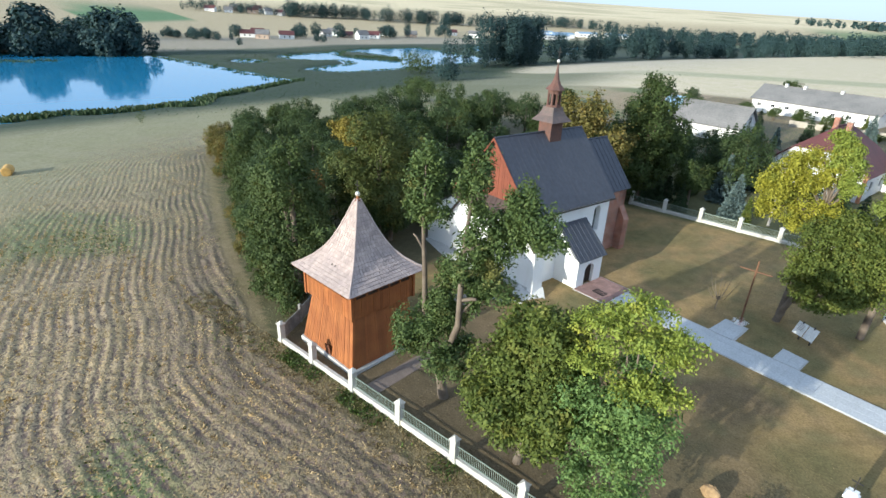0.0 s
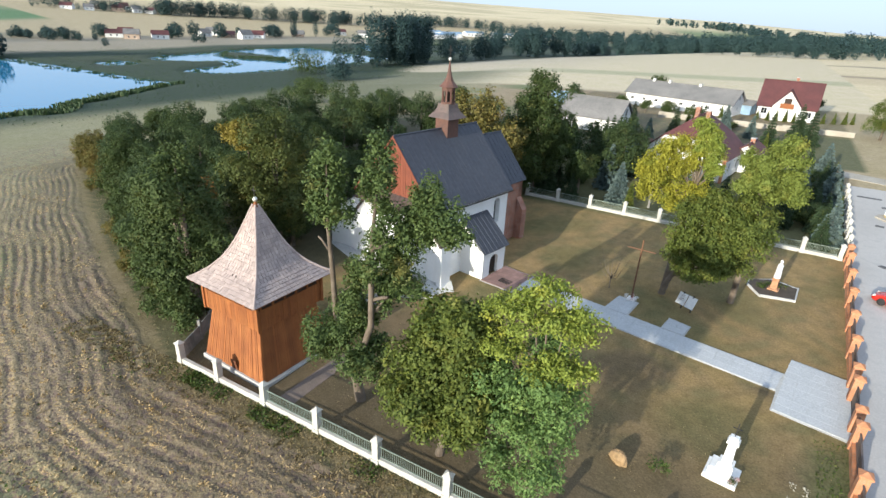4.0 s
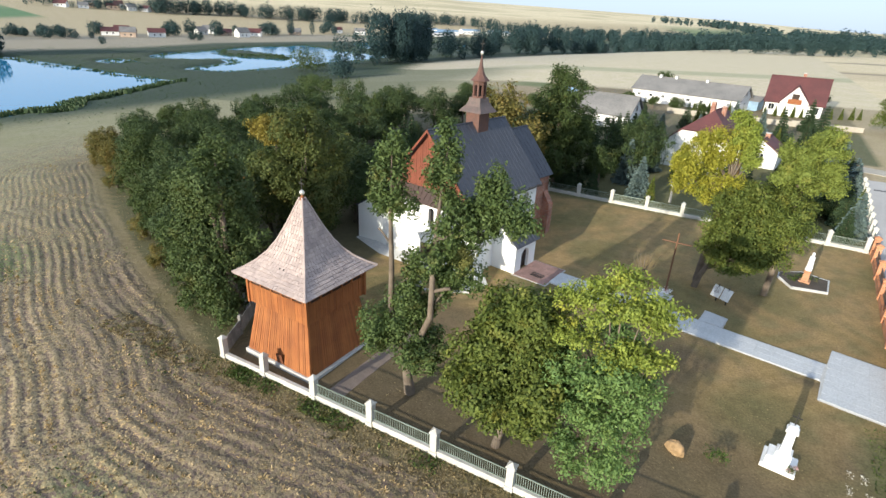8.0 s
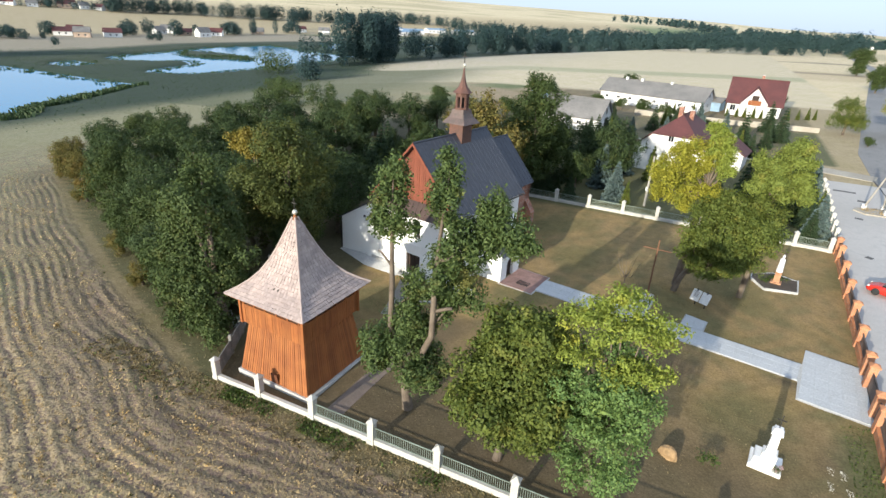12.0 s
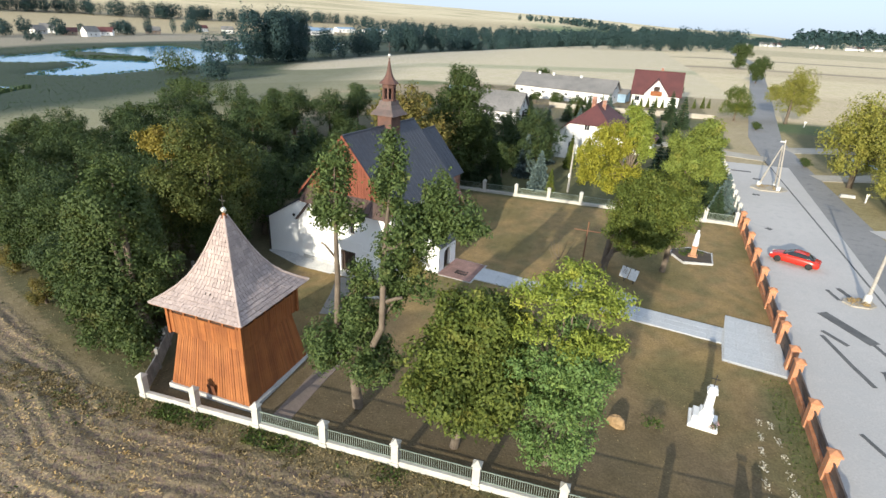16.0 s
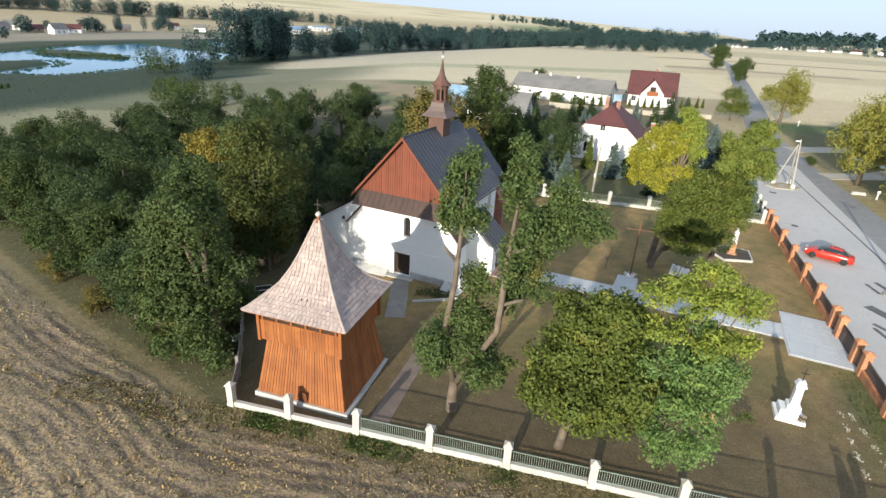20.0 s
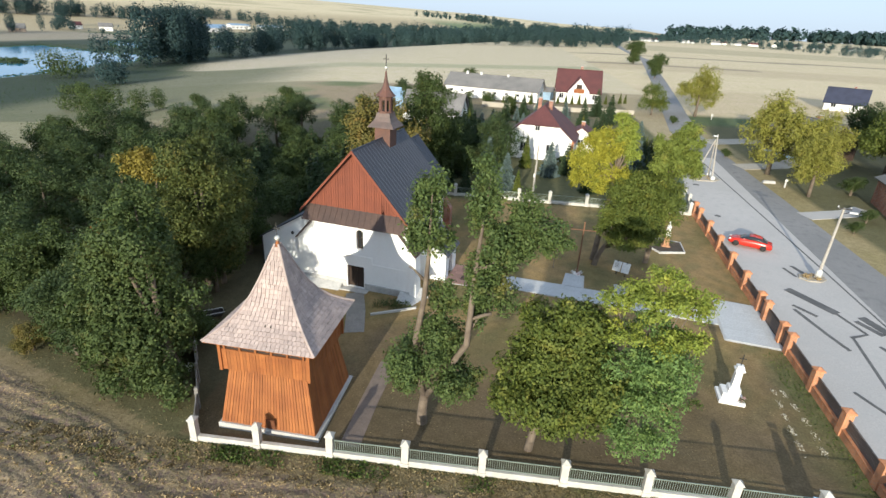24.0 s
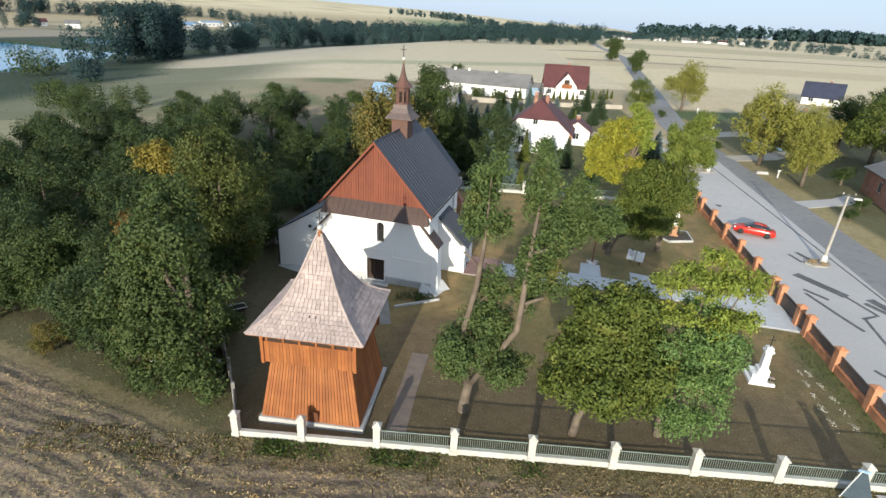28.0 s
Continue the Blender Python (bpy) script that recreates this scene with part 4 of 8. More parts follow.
part("nave_east_gable", Geo().put([(-4.4, 10.4, 6.4), (4.4, 10.4, 6.4), (0, 10.4, 11.9), (-4.4, 10.0, 6.4), (4.4, 10.0, 6.4), (0, 10.0, 11.9)], [(2, 1, 0), (3, 4, 5), (0, 3, 5, 2), (1, 2, 5, 4)]), BRICK, church)
for v in (13.6,):
    part("brick_buttress", Geo().box(3.4, 4.2, v, v + 0.8, -0.6, 3.6).put([(3.4, v, 3.6), (4.2, v, 3.6), (3.4, v, 4.8), (3.4, v + 0.8, 3.6), (4.2, v + 0.8, 3.6), (3.4, v + 0.8, 4.8)], [(0, 1, 2), (5, 4, 3), (1, 4, 5, 2)]), BRICK, church)
part("foot_apron", Geo().put([(3.4, 11.0, -0.1), (4.9, 11.0, -0.25), (5.1, 15.2, -0.2), (3.4, 15.2, -0.05), (3.4, 11.0, -0.9), (4.9, 11.0, -0.9), (5.1, 15.2, -0.9), (3.4, 15.2, -0.9)], [(0, 1, 2, 3), (0, 4, 5, 1), (1, 5, 6, 2), (2, 6, 7, 3)]), PLINTH, church)
part("gutter", Geo().tube([(4.9, -0.2, 6.5), (4.9, 10.5, 6.5)], [0.07, 0.07], 6), IRON, church)
# ridge turret
turret = part("turret", Geo().box(-0.72, 0.72, 5.5, 6.94, 10.9, 13.15), COPPER, church, "brown shingled ridge turret")
r2 = math.sqrt(2)
tz = [(1.22 * r2, 12.95), (1.1 * r2, 13.12), (0.82 * r2, 13.45), (0.66 * r2, 13.8), (0.6 * r2, 14.15)]
part("turret_skirt", Geo().lathe(tz, 4, (0, 6.22), 0.5), TURRET_GREY, turret)
part("lantern_floor", Geo().lathe([(0.66, 14.1), (0.66, 14.3)], 8, (0, 6.22), 0.5), COPPER, turret)
for k in range(8):
    a = math.pi * (k + 0.5) / 4
    part("lantern_post", Geo().box(-0.07, 0.07, -0.07, 0.07, 14.3, 15.5), COPPER, turret, m=pose(0.52 * math.cos(a), 6.22 + 0.52 * math.sin(a), 0, 0, 0, math.degrees(a)))
part("lantern_core", Geo().lathe([(0.22, 14.3), (0.22, 15.5)], 8, (0, 6.22), 0.5), WOOD_DARK, turret)
part("lantern_ring", Geo().lathe([(0.6, 15.2), (0.62, 15.6)], 8, (0, 6.22), 0.5), COPPER, turret)
part("lantern_cap", Geo().lathe([(0.88, 15.55), (0.72, 15.72), (0.45, 16.0), (0.26, 16.4), (0.14, 16.95), (0.05, 17.6)], 8, (0, 6.22), 0.5), COPPER, turret)
part("spike", Geo().tube([(0, 6.22, 17.5), (0, 6.22, 18.9)], [0.035, 0.02], 6), IRON, turret)
part("ball", Geo().lathe([(0.02, 17.62), (0.1, 17.68), (0.15, 17.8), (0.1, 17.92), (0.02, 17.98)], 12, (0, 6.22)), GILT, turret, "bright metal ball", smooth=True)
part("cross", Geo().box(-0.25, 0.25, 6.2, 6.24, 18.5, 18.56).box(-0.03, 0.03, 6.2, 6.24, 17.95, 18.9), IRON, turret)
part("lightning_rod", Geo().tube([(0, -0.35, 12.05), (0, -0.35, 12.6)], [0.012, 0.012], 5), IRON, church)

# ---- bell tower ----
TW_Z = gz(-25.0, 20.5) + 0.22
tower = thing("bell_tower", pose(-25.05, 20.55, TW_Z, 0, 0, -2.5), "wooden bell tower of stained boards with a flared shingle roof", "bell tower")
part("footing", Geo().cbox(-3.0, 3.1, -3.0, 3.0, -0.6, 0.0, 0.03), CONCRETE, tower, "pale concrete footing")
B0, B1, H1 = 2.86, 2.25, 3.8          # half width at the foot, under the upper box, and its height
U0, H2, H3 = 2.58, 3.55, 5.42            # half width of the upper box, its lower edge and top
part("core", Geo().lathe([(B0 * r2 - 0.1, 0), (B1 * r2 - 0.1, H1)], 4, (0, 0), 0.5), WOOD_DARK, tower)
part("upper_core", Geo().box(-U0 + 0.06, U0 - 0.06, -U0 + 0.06, U0 - 0.06, H2 + 0.02, H3 + 0.25), WOOD_DARK, tower)
rb = random.Random(11)
n1, n2 = 30, 27
low, up = [], []
for k in range(n1):
    a, b = -1 + 2 * k / n1 + 0.004, -1 + 2 * (k + 1) / n1 - 0.004
    o = rb.uniform(0.0, 0.018)
    z0 = rb.uniform(-0.02, 0.03)
    g = Geo().put([(a * B0, -B0 - o, z0), (b * B0, -B0 - o, z0), (b * B1, -B1 - o, H1), (a * B1, -B1 - o, H1), (a * B0, -B0 + 0.06, z0), (b * B0, -B0 + 0.06, z0), (b * B1, -B1 + 0.06, H1), (a * B1, -B1 + 0.06, H1)],
                  [(0, 1, 2, 3), (7, 6, 5, 4), (0, 4, 5, 1), (1, 5, 6, 2), (2, 6, 7, 3), (3, 7, 4, 0)])
    low.append(mesh_of("board", g, WOOD))
for k in range(n2):
    a, b = -U0 + 2 * U0 * k / n2 + 0.006, -U0 + 2 * U0 * (k + 1) / n2 - 0.006
    o = rb.uniform(0.0, 0.018)
    up.append(mesh_of("board", Geo().box(a, b, -U0 - o, -U0 + 0.05, H2 + rb.uniform(-0.03, 0.03), 4.86), WOOD))
for s in range(4):
    wall_low = part("lower_wall", Geo().box(-B1 + 0.1, B1 - 0.1, -B1 - 0.02, -B1 + 0.1, H1 - 0.3, H1 - 0.1), WOOD_DARK, tower, m=pose(0, 0, 0, 0, 0, 90 * s))
    for me in low:
        part("board", me, None, wall_low)
    wall_up = part("upper_wall", Geo().box(-U0, U0, -U0 + 0.0, -U0 + 0.12, 4.78, 4.88), WOOD, tower, m=pose(0, 0, 0, 0, 0, 90 * s))
    for me in up:
        part("board", me, None, wall_up)
    part("corner_post", Geo().box(-0.09, 0.09, -0.09, 0.09, H2 - 0.05, H3 + 0.3), WOOD, tower, m=pose(0, 0, 0, 0, 0, 90 * s) @ pose(-U0, -U0, 0))
    for k in range(6):
        part("rafter_end", Geo().box(-0.06, 0.06, -U0 - 0.03, -U0 + 0.2, 4.88, H3 + 0.05).box(-0.05, 0.05, -3.0, -U0 - 0.03, H3 - 0.06, H3 + 0.05), WOOD, tower, m=pose(0, 0, 0, 0, 0, 90 * s) @ pose(-2.3 + 0.92 * k, 0, 0))
part("hatch", Geo().box(-0.26, 0.26, -0.06, 0.0, 0, 0.75), mat("hatch_boards", (0.16, 0.055, 0.02), None, 0.8, grain=(6, 6, 0.6)), tower, "small dark hatch", m=pose(0.25, -B0 + 0.02, 0.05, 9.5, 0, 0))
PROF = [(3.18, 5.58), (2.66, 5.90), (2.12, 6.33), (1.60, 6.92), (1.18, 7.62), (0.84, 8.36), (0.55, 9.10), (0.29, 9.80), (0.08, 10.35)]
roof = part("roof", Geo().lathe([(r * r2 - 0.06, z - 0.03) for r, z in PROF], 4, (0, 0), 0.5), mat("roof_boarding", (0.31, 0.25, 0.225), None, 0.9), tower, "flared roof of grey-brown split shingles")
for s in range(4):
    for (r0, z0), (r1, z1) in zip(PROF, PROF[1:]):
        part("hip_board", Geo().tube([(-r0 - 0.02, -r0 - 0.02, z0 + 0.06), (-r1 - 0.02, -r1 - 0.02, z1 + 0.06)], [0.07, 0.07], 8), SHINGLE, roof, m=pose(0, 0, 0, 0, 0, 90 * s))
part("fascia", Geo().lathe([(3.15 * r2, 5.51), (3.15 * r2, 5.58)], 4, (0, 0), 0.5), WOOD, roof)


def prof_at(s):
    """Half width, height and slope at a way s up the roof's profile."""
    for (r0, z0), (r1, z1) in zip(PROF, PROF[1:]):
        d = math.hypot(r1 - r0, z1 - z0)
        if s <= d:
            return r0 + (r1 - r0) * s / d, z0 + (z1 - z0) * s / d, math.degrees(math.atan2(z1 - z0, r0 - r1))
        s -= d
    return None


sh = mesh_of("shingle", Geo().box(-0.5, 0.5, -0.04, 0.205, 0.0, 0.05), SHINGLE)
rest = Geo()
s_, row = 0.0, 0
while True:
    at = prof_at(s_)
    if at is None or at[0] < 0.12:
        break
    r_, z_, ang = at
    n = max(1, math.ceil(2 * r_ / 0.245))
    for side in range(4):
        for k in range(n + (row % 2)):
            x = -r_ + 2 * r_ * (k + 0.5 - 0.5 * (row % 2)) / n
            lo_, hi_ = max(x - r_ / n, 0.03 - r_), min(x + r_ / n, r_ - 0.03)
            w = hi_ - lo_ - rb.uniform(0.006, 0.03)
            if w < 0.04:
                continue
            m = pose(0, 0, 0, 0, 0, 90 * side) @ pose((lo_ + hi_) / 2, -r_, z_ + 0.015 + rb.uniform(0, 0.012), ang - rb.uniform(1.0, 5.0), 0, rb.uniform(-1.5, 1.5)) @ Matrix.Diagonal((w, 1, 1, 1))
            if side == 0:
                part("shingle", sh, None, roof, m=m)
            else:
                g = Geo().box(-0.5, 0.5, -0.04, 0.205, 0.0, 0.05)
                rest.put([m @ Vector(p) for p in g.v], g.f)
    s_ += 0.262
    row += 1
part("shingles", rest, SHINGLE_FAR, roof, kind="stuff")
for x in (0.02, 0.34):
    part("roof_slot", Geo().box(-0.03, 0.03, -0.07, 0.07, 0.04, 0.08), IRON, roof, "small dark slot between the shingles", m=pose(x, -2.1, 6.38, 42, 0, 0))
part("finial", Geo().lathe([(0.16, 10.1), (0.12, 10.4), (0.05, 10.62)], 8), WOOD, tower)
part("ball", Geo().lathe([(0.02, 10.54), (0.12, 10.6), (0.17, 10.71), (0.12, 10.82), (0.02, 10.88)], 12), GILT, tower, "bright metal ball", smooth=True)
part("cross", Geo().box(-0.2, 0.2, -0.015, 0.015, 11.25, 11.3).box(-0.02, 0.02, -0.015, 0.015, 10.8, 11.6), IRON, tower)

# ---- churchyard fences ----
POST_G = Geo().box(-0.22, 0.22, -0.22, 0.22, -0.4, 0.25).box(-0.19, 0.19, -0.19, 0.19, 0.25, 1.42)
POST_ME = mesh_of("post", POST_G, FENCE_WHITE)
CAP_ME = mesh_of("cap", Geo().box(-0.24, 0.24, -0.24, 0.24, 1.42, 1.48).lathe([(0.24 * r2, 1.48), (0.02, 1.68)], 4, (0, 0), 0.5), FENCE_WHITE)


def railing(parent, p, q, base=0.34, top=1.12, infill=True):
    """One bay: low white wall, two rails and thin bars between two posts."""
    d = math.hypot(q[0] - p[0], q[1] - p[1])
    z0, z1 = gz(*p), gz(*q)
    m = pose(p[0], p[1], z0, 0, -math.degrees(math.atan2(z1 - z0, d)), 0)
    m = pose(p[0], p[1], z0, 0, 0, math.degrees(math.atan2(q[1] - p[1], q[0] - p[0]))) @ pose(0, 0, 0, 0, -math.degrees(math.atan2(z1 - z0, d)), 0)
    part("base_wall", Geo().box(0.2, d - 0.2, -0.14, 0.14, -0.4, base - 0.05).box(0.2, d - 0.2, -0.14, 0.14, base - 0.05, base, 0.03), FENCE_WHITE, parent, m=m)
    if infill:
        part("top_rail", Geo().box(0.2, d - 0.2, -0.022, 0.022, top - 0.045, top), GREEN_RAIL, parent, m=m)
        part("bottom_rail", Geo().box(0.2, d - 0.2, -0.02, 0.02, base + 0.08, base + 0.12), GREEN_RAIL, parent, m=m)
        g = Geo()
        n = int((d - 0.4) / 0.115)
        for k in range(1, n):
            x = 0.2 + (d - 0.4) * k / n
            g.box(x - 0.011, x + 0.011, -0.011, 0.011, base + 0.12, top - 0.045)
        part("railing", g, GREEN_RAIL, parent, kind="stuff", m=m)


def white_fence(name, pts, label, skip=()):
    f = thing(name, pose(pts[0][0], pts[0][1], 0), label, "fence")
    f.matrix_basis = Matrix.Identity(4)
    for i, p in enumerate(pts):
        po = part("post", POST_ME, None, f, m=pose(p[0], p[1], gz(*p), rb.uniform(-0.8, 0.8), rb.uniform(-0.8, 0.8), 0))
        part("cap", CAP_ME, None, po)
        if i + 1 < len(pts):
            railing(f, p, pts[i + 1], infill=i not in skip)
    return f


white_fence("churchyard_fence", [(-29.0, 16.63), (-25.3, 16.63), (-21.14, 16.63), (-16.96, 16.63), (-12.8, 16.63), (-8.53, 16.63), (-4.33, 16.63), (-0.1, 16.63), (4.05, 16.6), (7.6, 16.6)], "white-painted fence posts and low wall with pale green railings", (0, 1))
nfy = lambda x: 60.55 - 0.05 * (x + 7)
white_fence("churchyard_fence", [(x, nfy(x)) for x in (-23.2, -19.1, -15.0, -10.95, -7.06, -2.5, 2.1, 6.62, 9.75)], "white fence with green railings along the gardens")
white_fence("garden_fence", [(brick_x(y) + 0.1, y) for y in (60.6, 63.2, 65.8, 68.4, 71.0, 73.6, 76.2, 78.8, 81.4, 84.0)], "close-set white posts and railings along the forecourt")

# dark sheet fence up the side of the bell tower
OLD_PANEL = mat("weathered_panel", (0.33, 0.315, 0.29), (0.22, 0.21, 0.195), 0.95, coarse=1.5, fine=8, stain=(0.15, 0.145, 0.13))
side_fence = thing("side_fence", Matrix.Identity(4), "grey concrete panel fence with weathered posts beside the bell tower", "fence")
sl = [(-29.15, 16.9), (-30.2, 19.0), (-31.5, 21.2), (-32.9, 23.4), (-34.3, 25.6), (-35.6, 27.7), (-36.9, 29.9)]
for i, p in enumerate(sl):
    if i:
        part("post", Geo().cbox(-0.1, 0.1, -0.1, 0.1, -0.3, 1.55, 0.03), OLD_PANEL, side_fence, m=pose(p[0], p[1], gz(*p), 1, 0.5, 20))
    if i + 1 < len(sl):
        q = sl[i + 1]
        d = math.hypot(q[0] - p[0], q[1] - p[1])
        part("panel", Geo().box(0.1, d - 0.1, -0.03, 0.03, 0.05, 1.2), OLD_PANEL, side_fence, m=pose(p[0], p[1], gz(*p), 0, 0, math.degrees(math.atan2(q[1] - p[1], q[0] - p[0]))))

# brick fence with gate
BR_ME = mesh_of("pillar", Geo().box(-0.24, 0.24, -0.24, 0.24, -0.4, 1.62), BRICK_NEW)
BC_ME = mesh_of("cap", Geo().box(-0.31, 0.31, -0.31, 0.31, 1.62, 1.7).lathe([(0.31 * r2, 1.7), (0.03, 1.86)], 4, (0, 0), 0.5), CAPSTONE)
bfence = thing("brick_fence", Matrix.Identity(4), "orange brick pillars and low wall with dark boarded panels", "fence")
byy = [16.9, 18.9, 22.9, 26.9, 31.0, 32.5, 35.7, 37.2, 41.0, 45.0, 49.2, 53.3, 57.4, 59.6]
for i, y in enumerate(byy):
    x = brick_x(y)
    po = part("pillar", BR_ME, None, bfence, m=pose(x, y, gz(x, y), 0, 0, -3))
    part("cap", BC_ME, None, po)
    if i + 1 < len(byy):
        y2 = byy[i + 1]
        x2 = brick_x(y2)
        d = math.hypot(x2 - x, y2 - y)
        tilt = -math.degrees(math.atan2(gz(x2, y2) - gz(x, y), d))
        m = pose(x, y, gz(x, y), 0, 0, math.degrees(math.atan2(y2 - y, x2 - x))) @ pose(0, 0, 0, 0, tilt, 0)
        if i in (4, 5, 6):
            gate = thing("gate", m, "dark timber gate leaf between brick pillars", "gate")
            part("bottom_rail", Geo().box(0.3, d - 0.3, -0.03, 0.03, 0.12, 0.2), IRON, gate)
            part("top_rail", Geo().box(0.3, d - 0.3, -0.03, 0.03, 1.2, 1.28), IRON, gate)
            n = int((d - 0.6) / 0.14)
            for k in range(n):
                x0 = 0.3 + (d - 0.6) * k / n
                part("board", Geo().box(x0 + 0.01, x0 + 0.12, -0.02, 0.02, 0.1, 1.3 + 0.08 * math.sin(math.pi * (k + 0.5) / n)), INFILL, gate)
        else:
            part("low_wall", Geo().box(0.24, d - 0.24, -0.16, 0.16, -0.4, 0.48).box(0.24, d - 0.24, -0.19, 0.19, 0.48, 0.54), BRICK_NEW, bfence, m=m)
            pan = part("panel", Geo().box(0.26, d - 0.26, -0.03, 0.03, 0.6, 0.66).box(0.26, d - 0.26, -0.03, 0.03, 1.22, 1.28), INFILL, bfence, m=m)
            n = int((d - 0.56) / 0.13)
            for k in range(n):
                x0 = 0.28 + (d - 0.56) * k / n
                part("board", Geo().box(x0 + 0.008, x0 + 0.118, -0.045, -0.03, 0.58, 1.3), INFILL, pan)

# ---- trees ----
def wobble(p, seed):
    """A smooth bumpy field over directions, about -1 to 1."""
    s = seed * 1.7
    return (np.sin(p[:, 0] * 3.1 + s) * np.cos(p[:, 1] * 2.7 - s * 0.6) + np.sin(p[:, 2] * 3.7 + p[:, 0] * 1.9 + s * 1.3) + 0.6 * np.sin(p[:, 1] * 6.1 + p[:, 2] * 5.2 + s)) / 2.6


def crown(name, lobes, n, size, material, seed, droop=0.0, fill=0.5, core=0.72, twigs=12):
    """Leaves in sprigs over bumpy lobes (x, y, z, rx, ry, rz), with gaps between."""
    rng = np.random.default_rng(seed)
    lo = []
    for x, y, z, rx, ry, rz in lobes:
        lo.append((x, y, z, rx * core, ry * core, rz * core))
        for _ in range(twigs):
            e = rng.standard_normal(3)
            e[2] = e[2] * 0.8 + 0.25
            e /= np.linalg.norm(e)
            k = rng.uniform(0.18, 0.42)
            q = rng.uniform(0.66, 0.94)
            lo.append((x + e[0] * rx * q, y + e[1] * ry * q, z + e[2] * rz * q, rx * k, ry * k, rz * k * rng.uniform(0.8, 1.4)))
    lo = np.array(lo, float)
    wgt = (lo[:, 3] * lo[:, 4] + lo[:, 4] * lo[:, 5] + lo[:, 3] * lo[:, 5])
    per = 7
    ns = max(4, n // per)
    pick = rng.choice(len(lo), ns, p=wgt / wgt.sum())
    d = rng.standard_normal((ns, 3))
    d /= np.linalg.norm(d, axis=1)[:, None]
    rad = (fill + (1 - fill) * rng.random(ns) ** 0.45)
    bump = 1 + 0.20 * wobble(d * 1.4 + pick[:, None], seed) + 0.10 * wobble(d * 4.0, seed + 3)
    c = lo[pick, :3] + d * lo[pick, 3:] * (rad * bump)[:, None]
    keep = wobble(c * 0.55 / max(size, 0.12) * 0.22, seed + 9) > -0.72
    c, d = c[keep], d[keep]
    c = np.repeat(c, per, 0) + rng.standard_normal((len(c) * per, 3)) * size * 1.15
    d = np.repeat(d, per, 0)
    nrm = d * 1.1 + rng.standard_normal(c.shape) * 0.6 + np.array([0, 0, 0.5])
    nrm /= np.linalg.norm(nrm, axis=1)[:, None]
    t = np.cross(nrm, rng.standard_normal(c.shape))
    t /= np.linalg.norm(t, axis=1)[:, None] + 1e-9
    b = np.cross(nrm, t)
    sz = (size * (0.6 + 0.8 * rng.random(len(c))))[:, None]
    fold = nrm * sz * 0.18
    v = np.stack([c - t * sz * 0.75, c + b * sz * 0.42 + fold - t * sz * 0.1, c + t * sz * 0.75 - np.array([0, 0, droop]) * sz, c - b * sz * 0.42 + fold - t * sz * 0.1], 1)
    return quads(name, v.reshape(-1, 3), material)


def moved(lobes, dx, dy, dz=0.0):
    return [(a + dx, b + dy, z + dz, p, q, r) for a, b, z, p, q, r in lobes]


def tree(name, x, y, label, category, trunk, limbs, lobes, n, size, material, seed, group="", top=None, core=0.72, twigs=12):
    """trunk: points (x, y, z, radius) from the foot up; limbs: the same, from the trunk out."""
    t = thing(name, pose(x, y, gz(x, y) - 0.05), label, category, group)
    foot = trunk[0]
    g = Geo().tube([(foot[0], foot[1], -0.25)] + [p[:3] for p in trunk], [foot[3] * 1.6] + [p[3] for p in trunk], 10)
    part("trunk", g, BARK, t, smooth=True)
    for l_ in limbs:
        part("limb", Geo().tube([p[:3] for p in l_], [p[3] for p in l_], 7), BARK, t, smooth=True)
    part("crown", crown("crown", lobes, n, size, material, seed, core=core, twigs=twigs), None, t)
    if top:
        part("upper_crown", crown("upper_crown", top[0], top[1], size, top[2], seed + 50, core=core, twigs=twigs), None, t, top[3])
    return t


def thinned(lobes, k):
    return [(a, b, z, p * k, q * k, r * k) for a, b, z, p, q, r in lobes]


def limbs_to(trunk_top, lobes, r):
    out = []
    for lx, ly, lz, rx, ry, rz in lobes:
        x0, y0, z0 = trunk_top
        out.append([(x0, y0, z0 - 0.3, r), ((x0 + lx) / 2 + 0.15, (y0 + ly) / 2, (z0 + lz) / 2 - 0.1, r * 0.7), (lx, ly, lz + rz * 0.3, r * 0.25)])
    return out


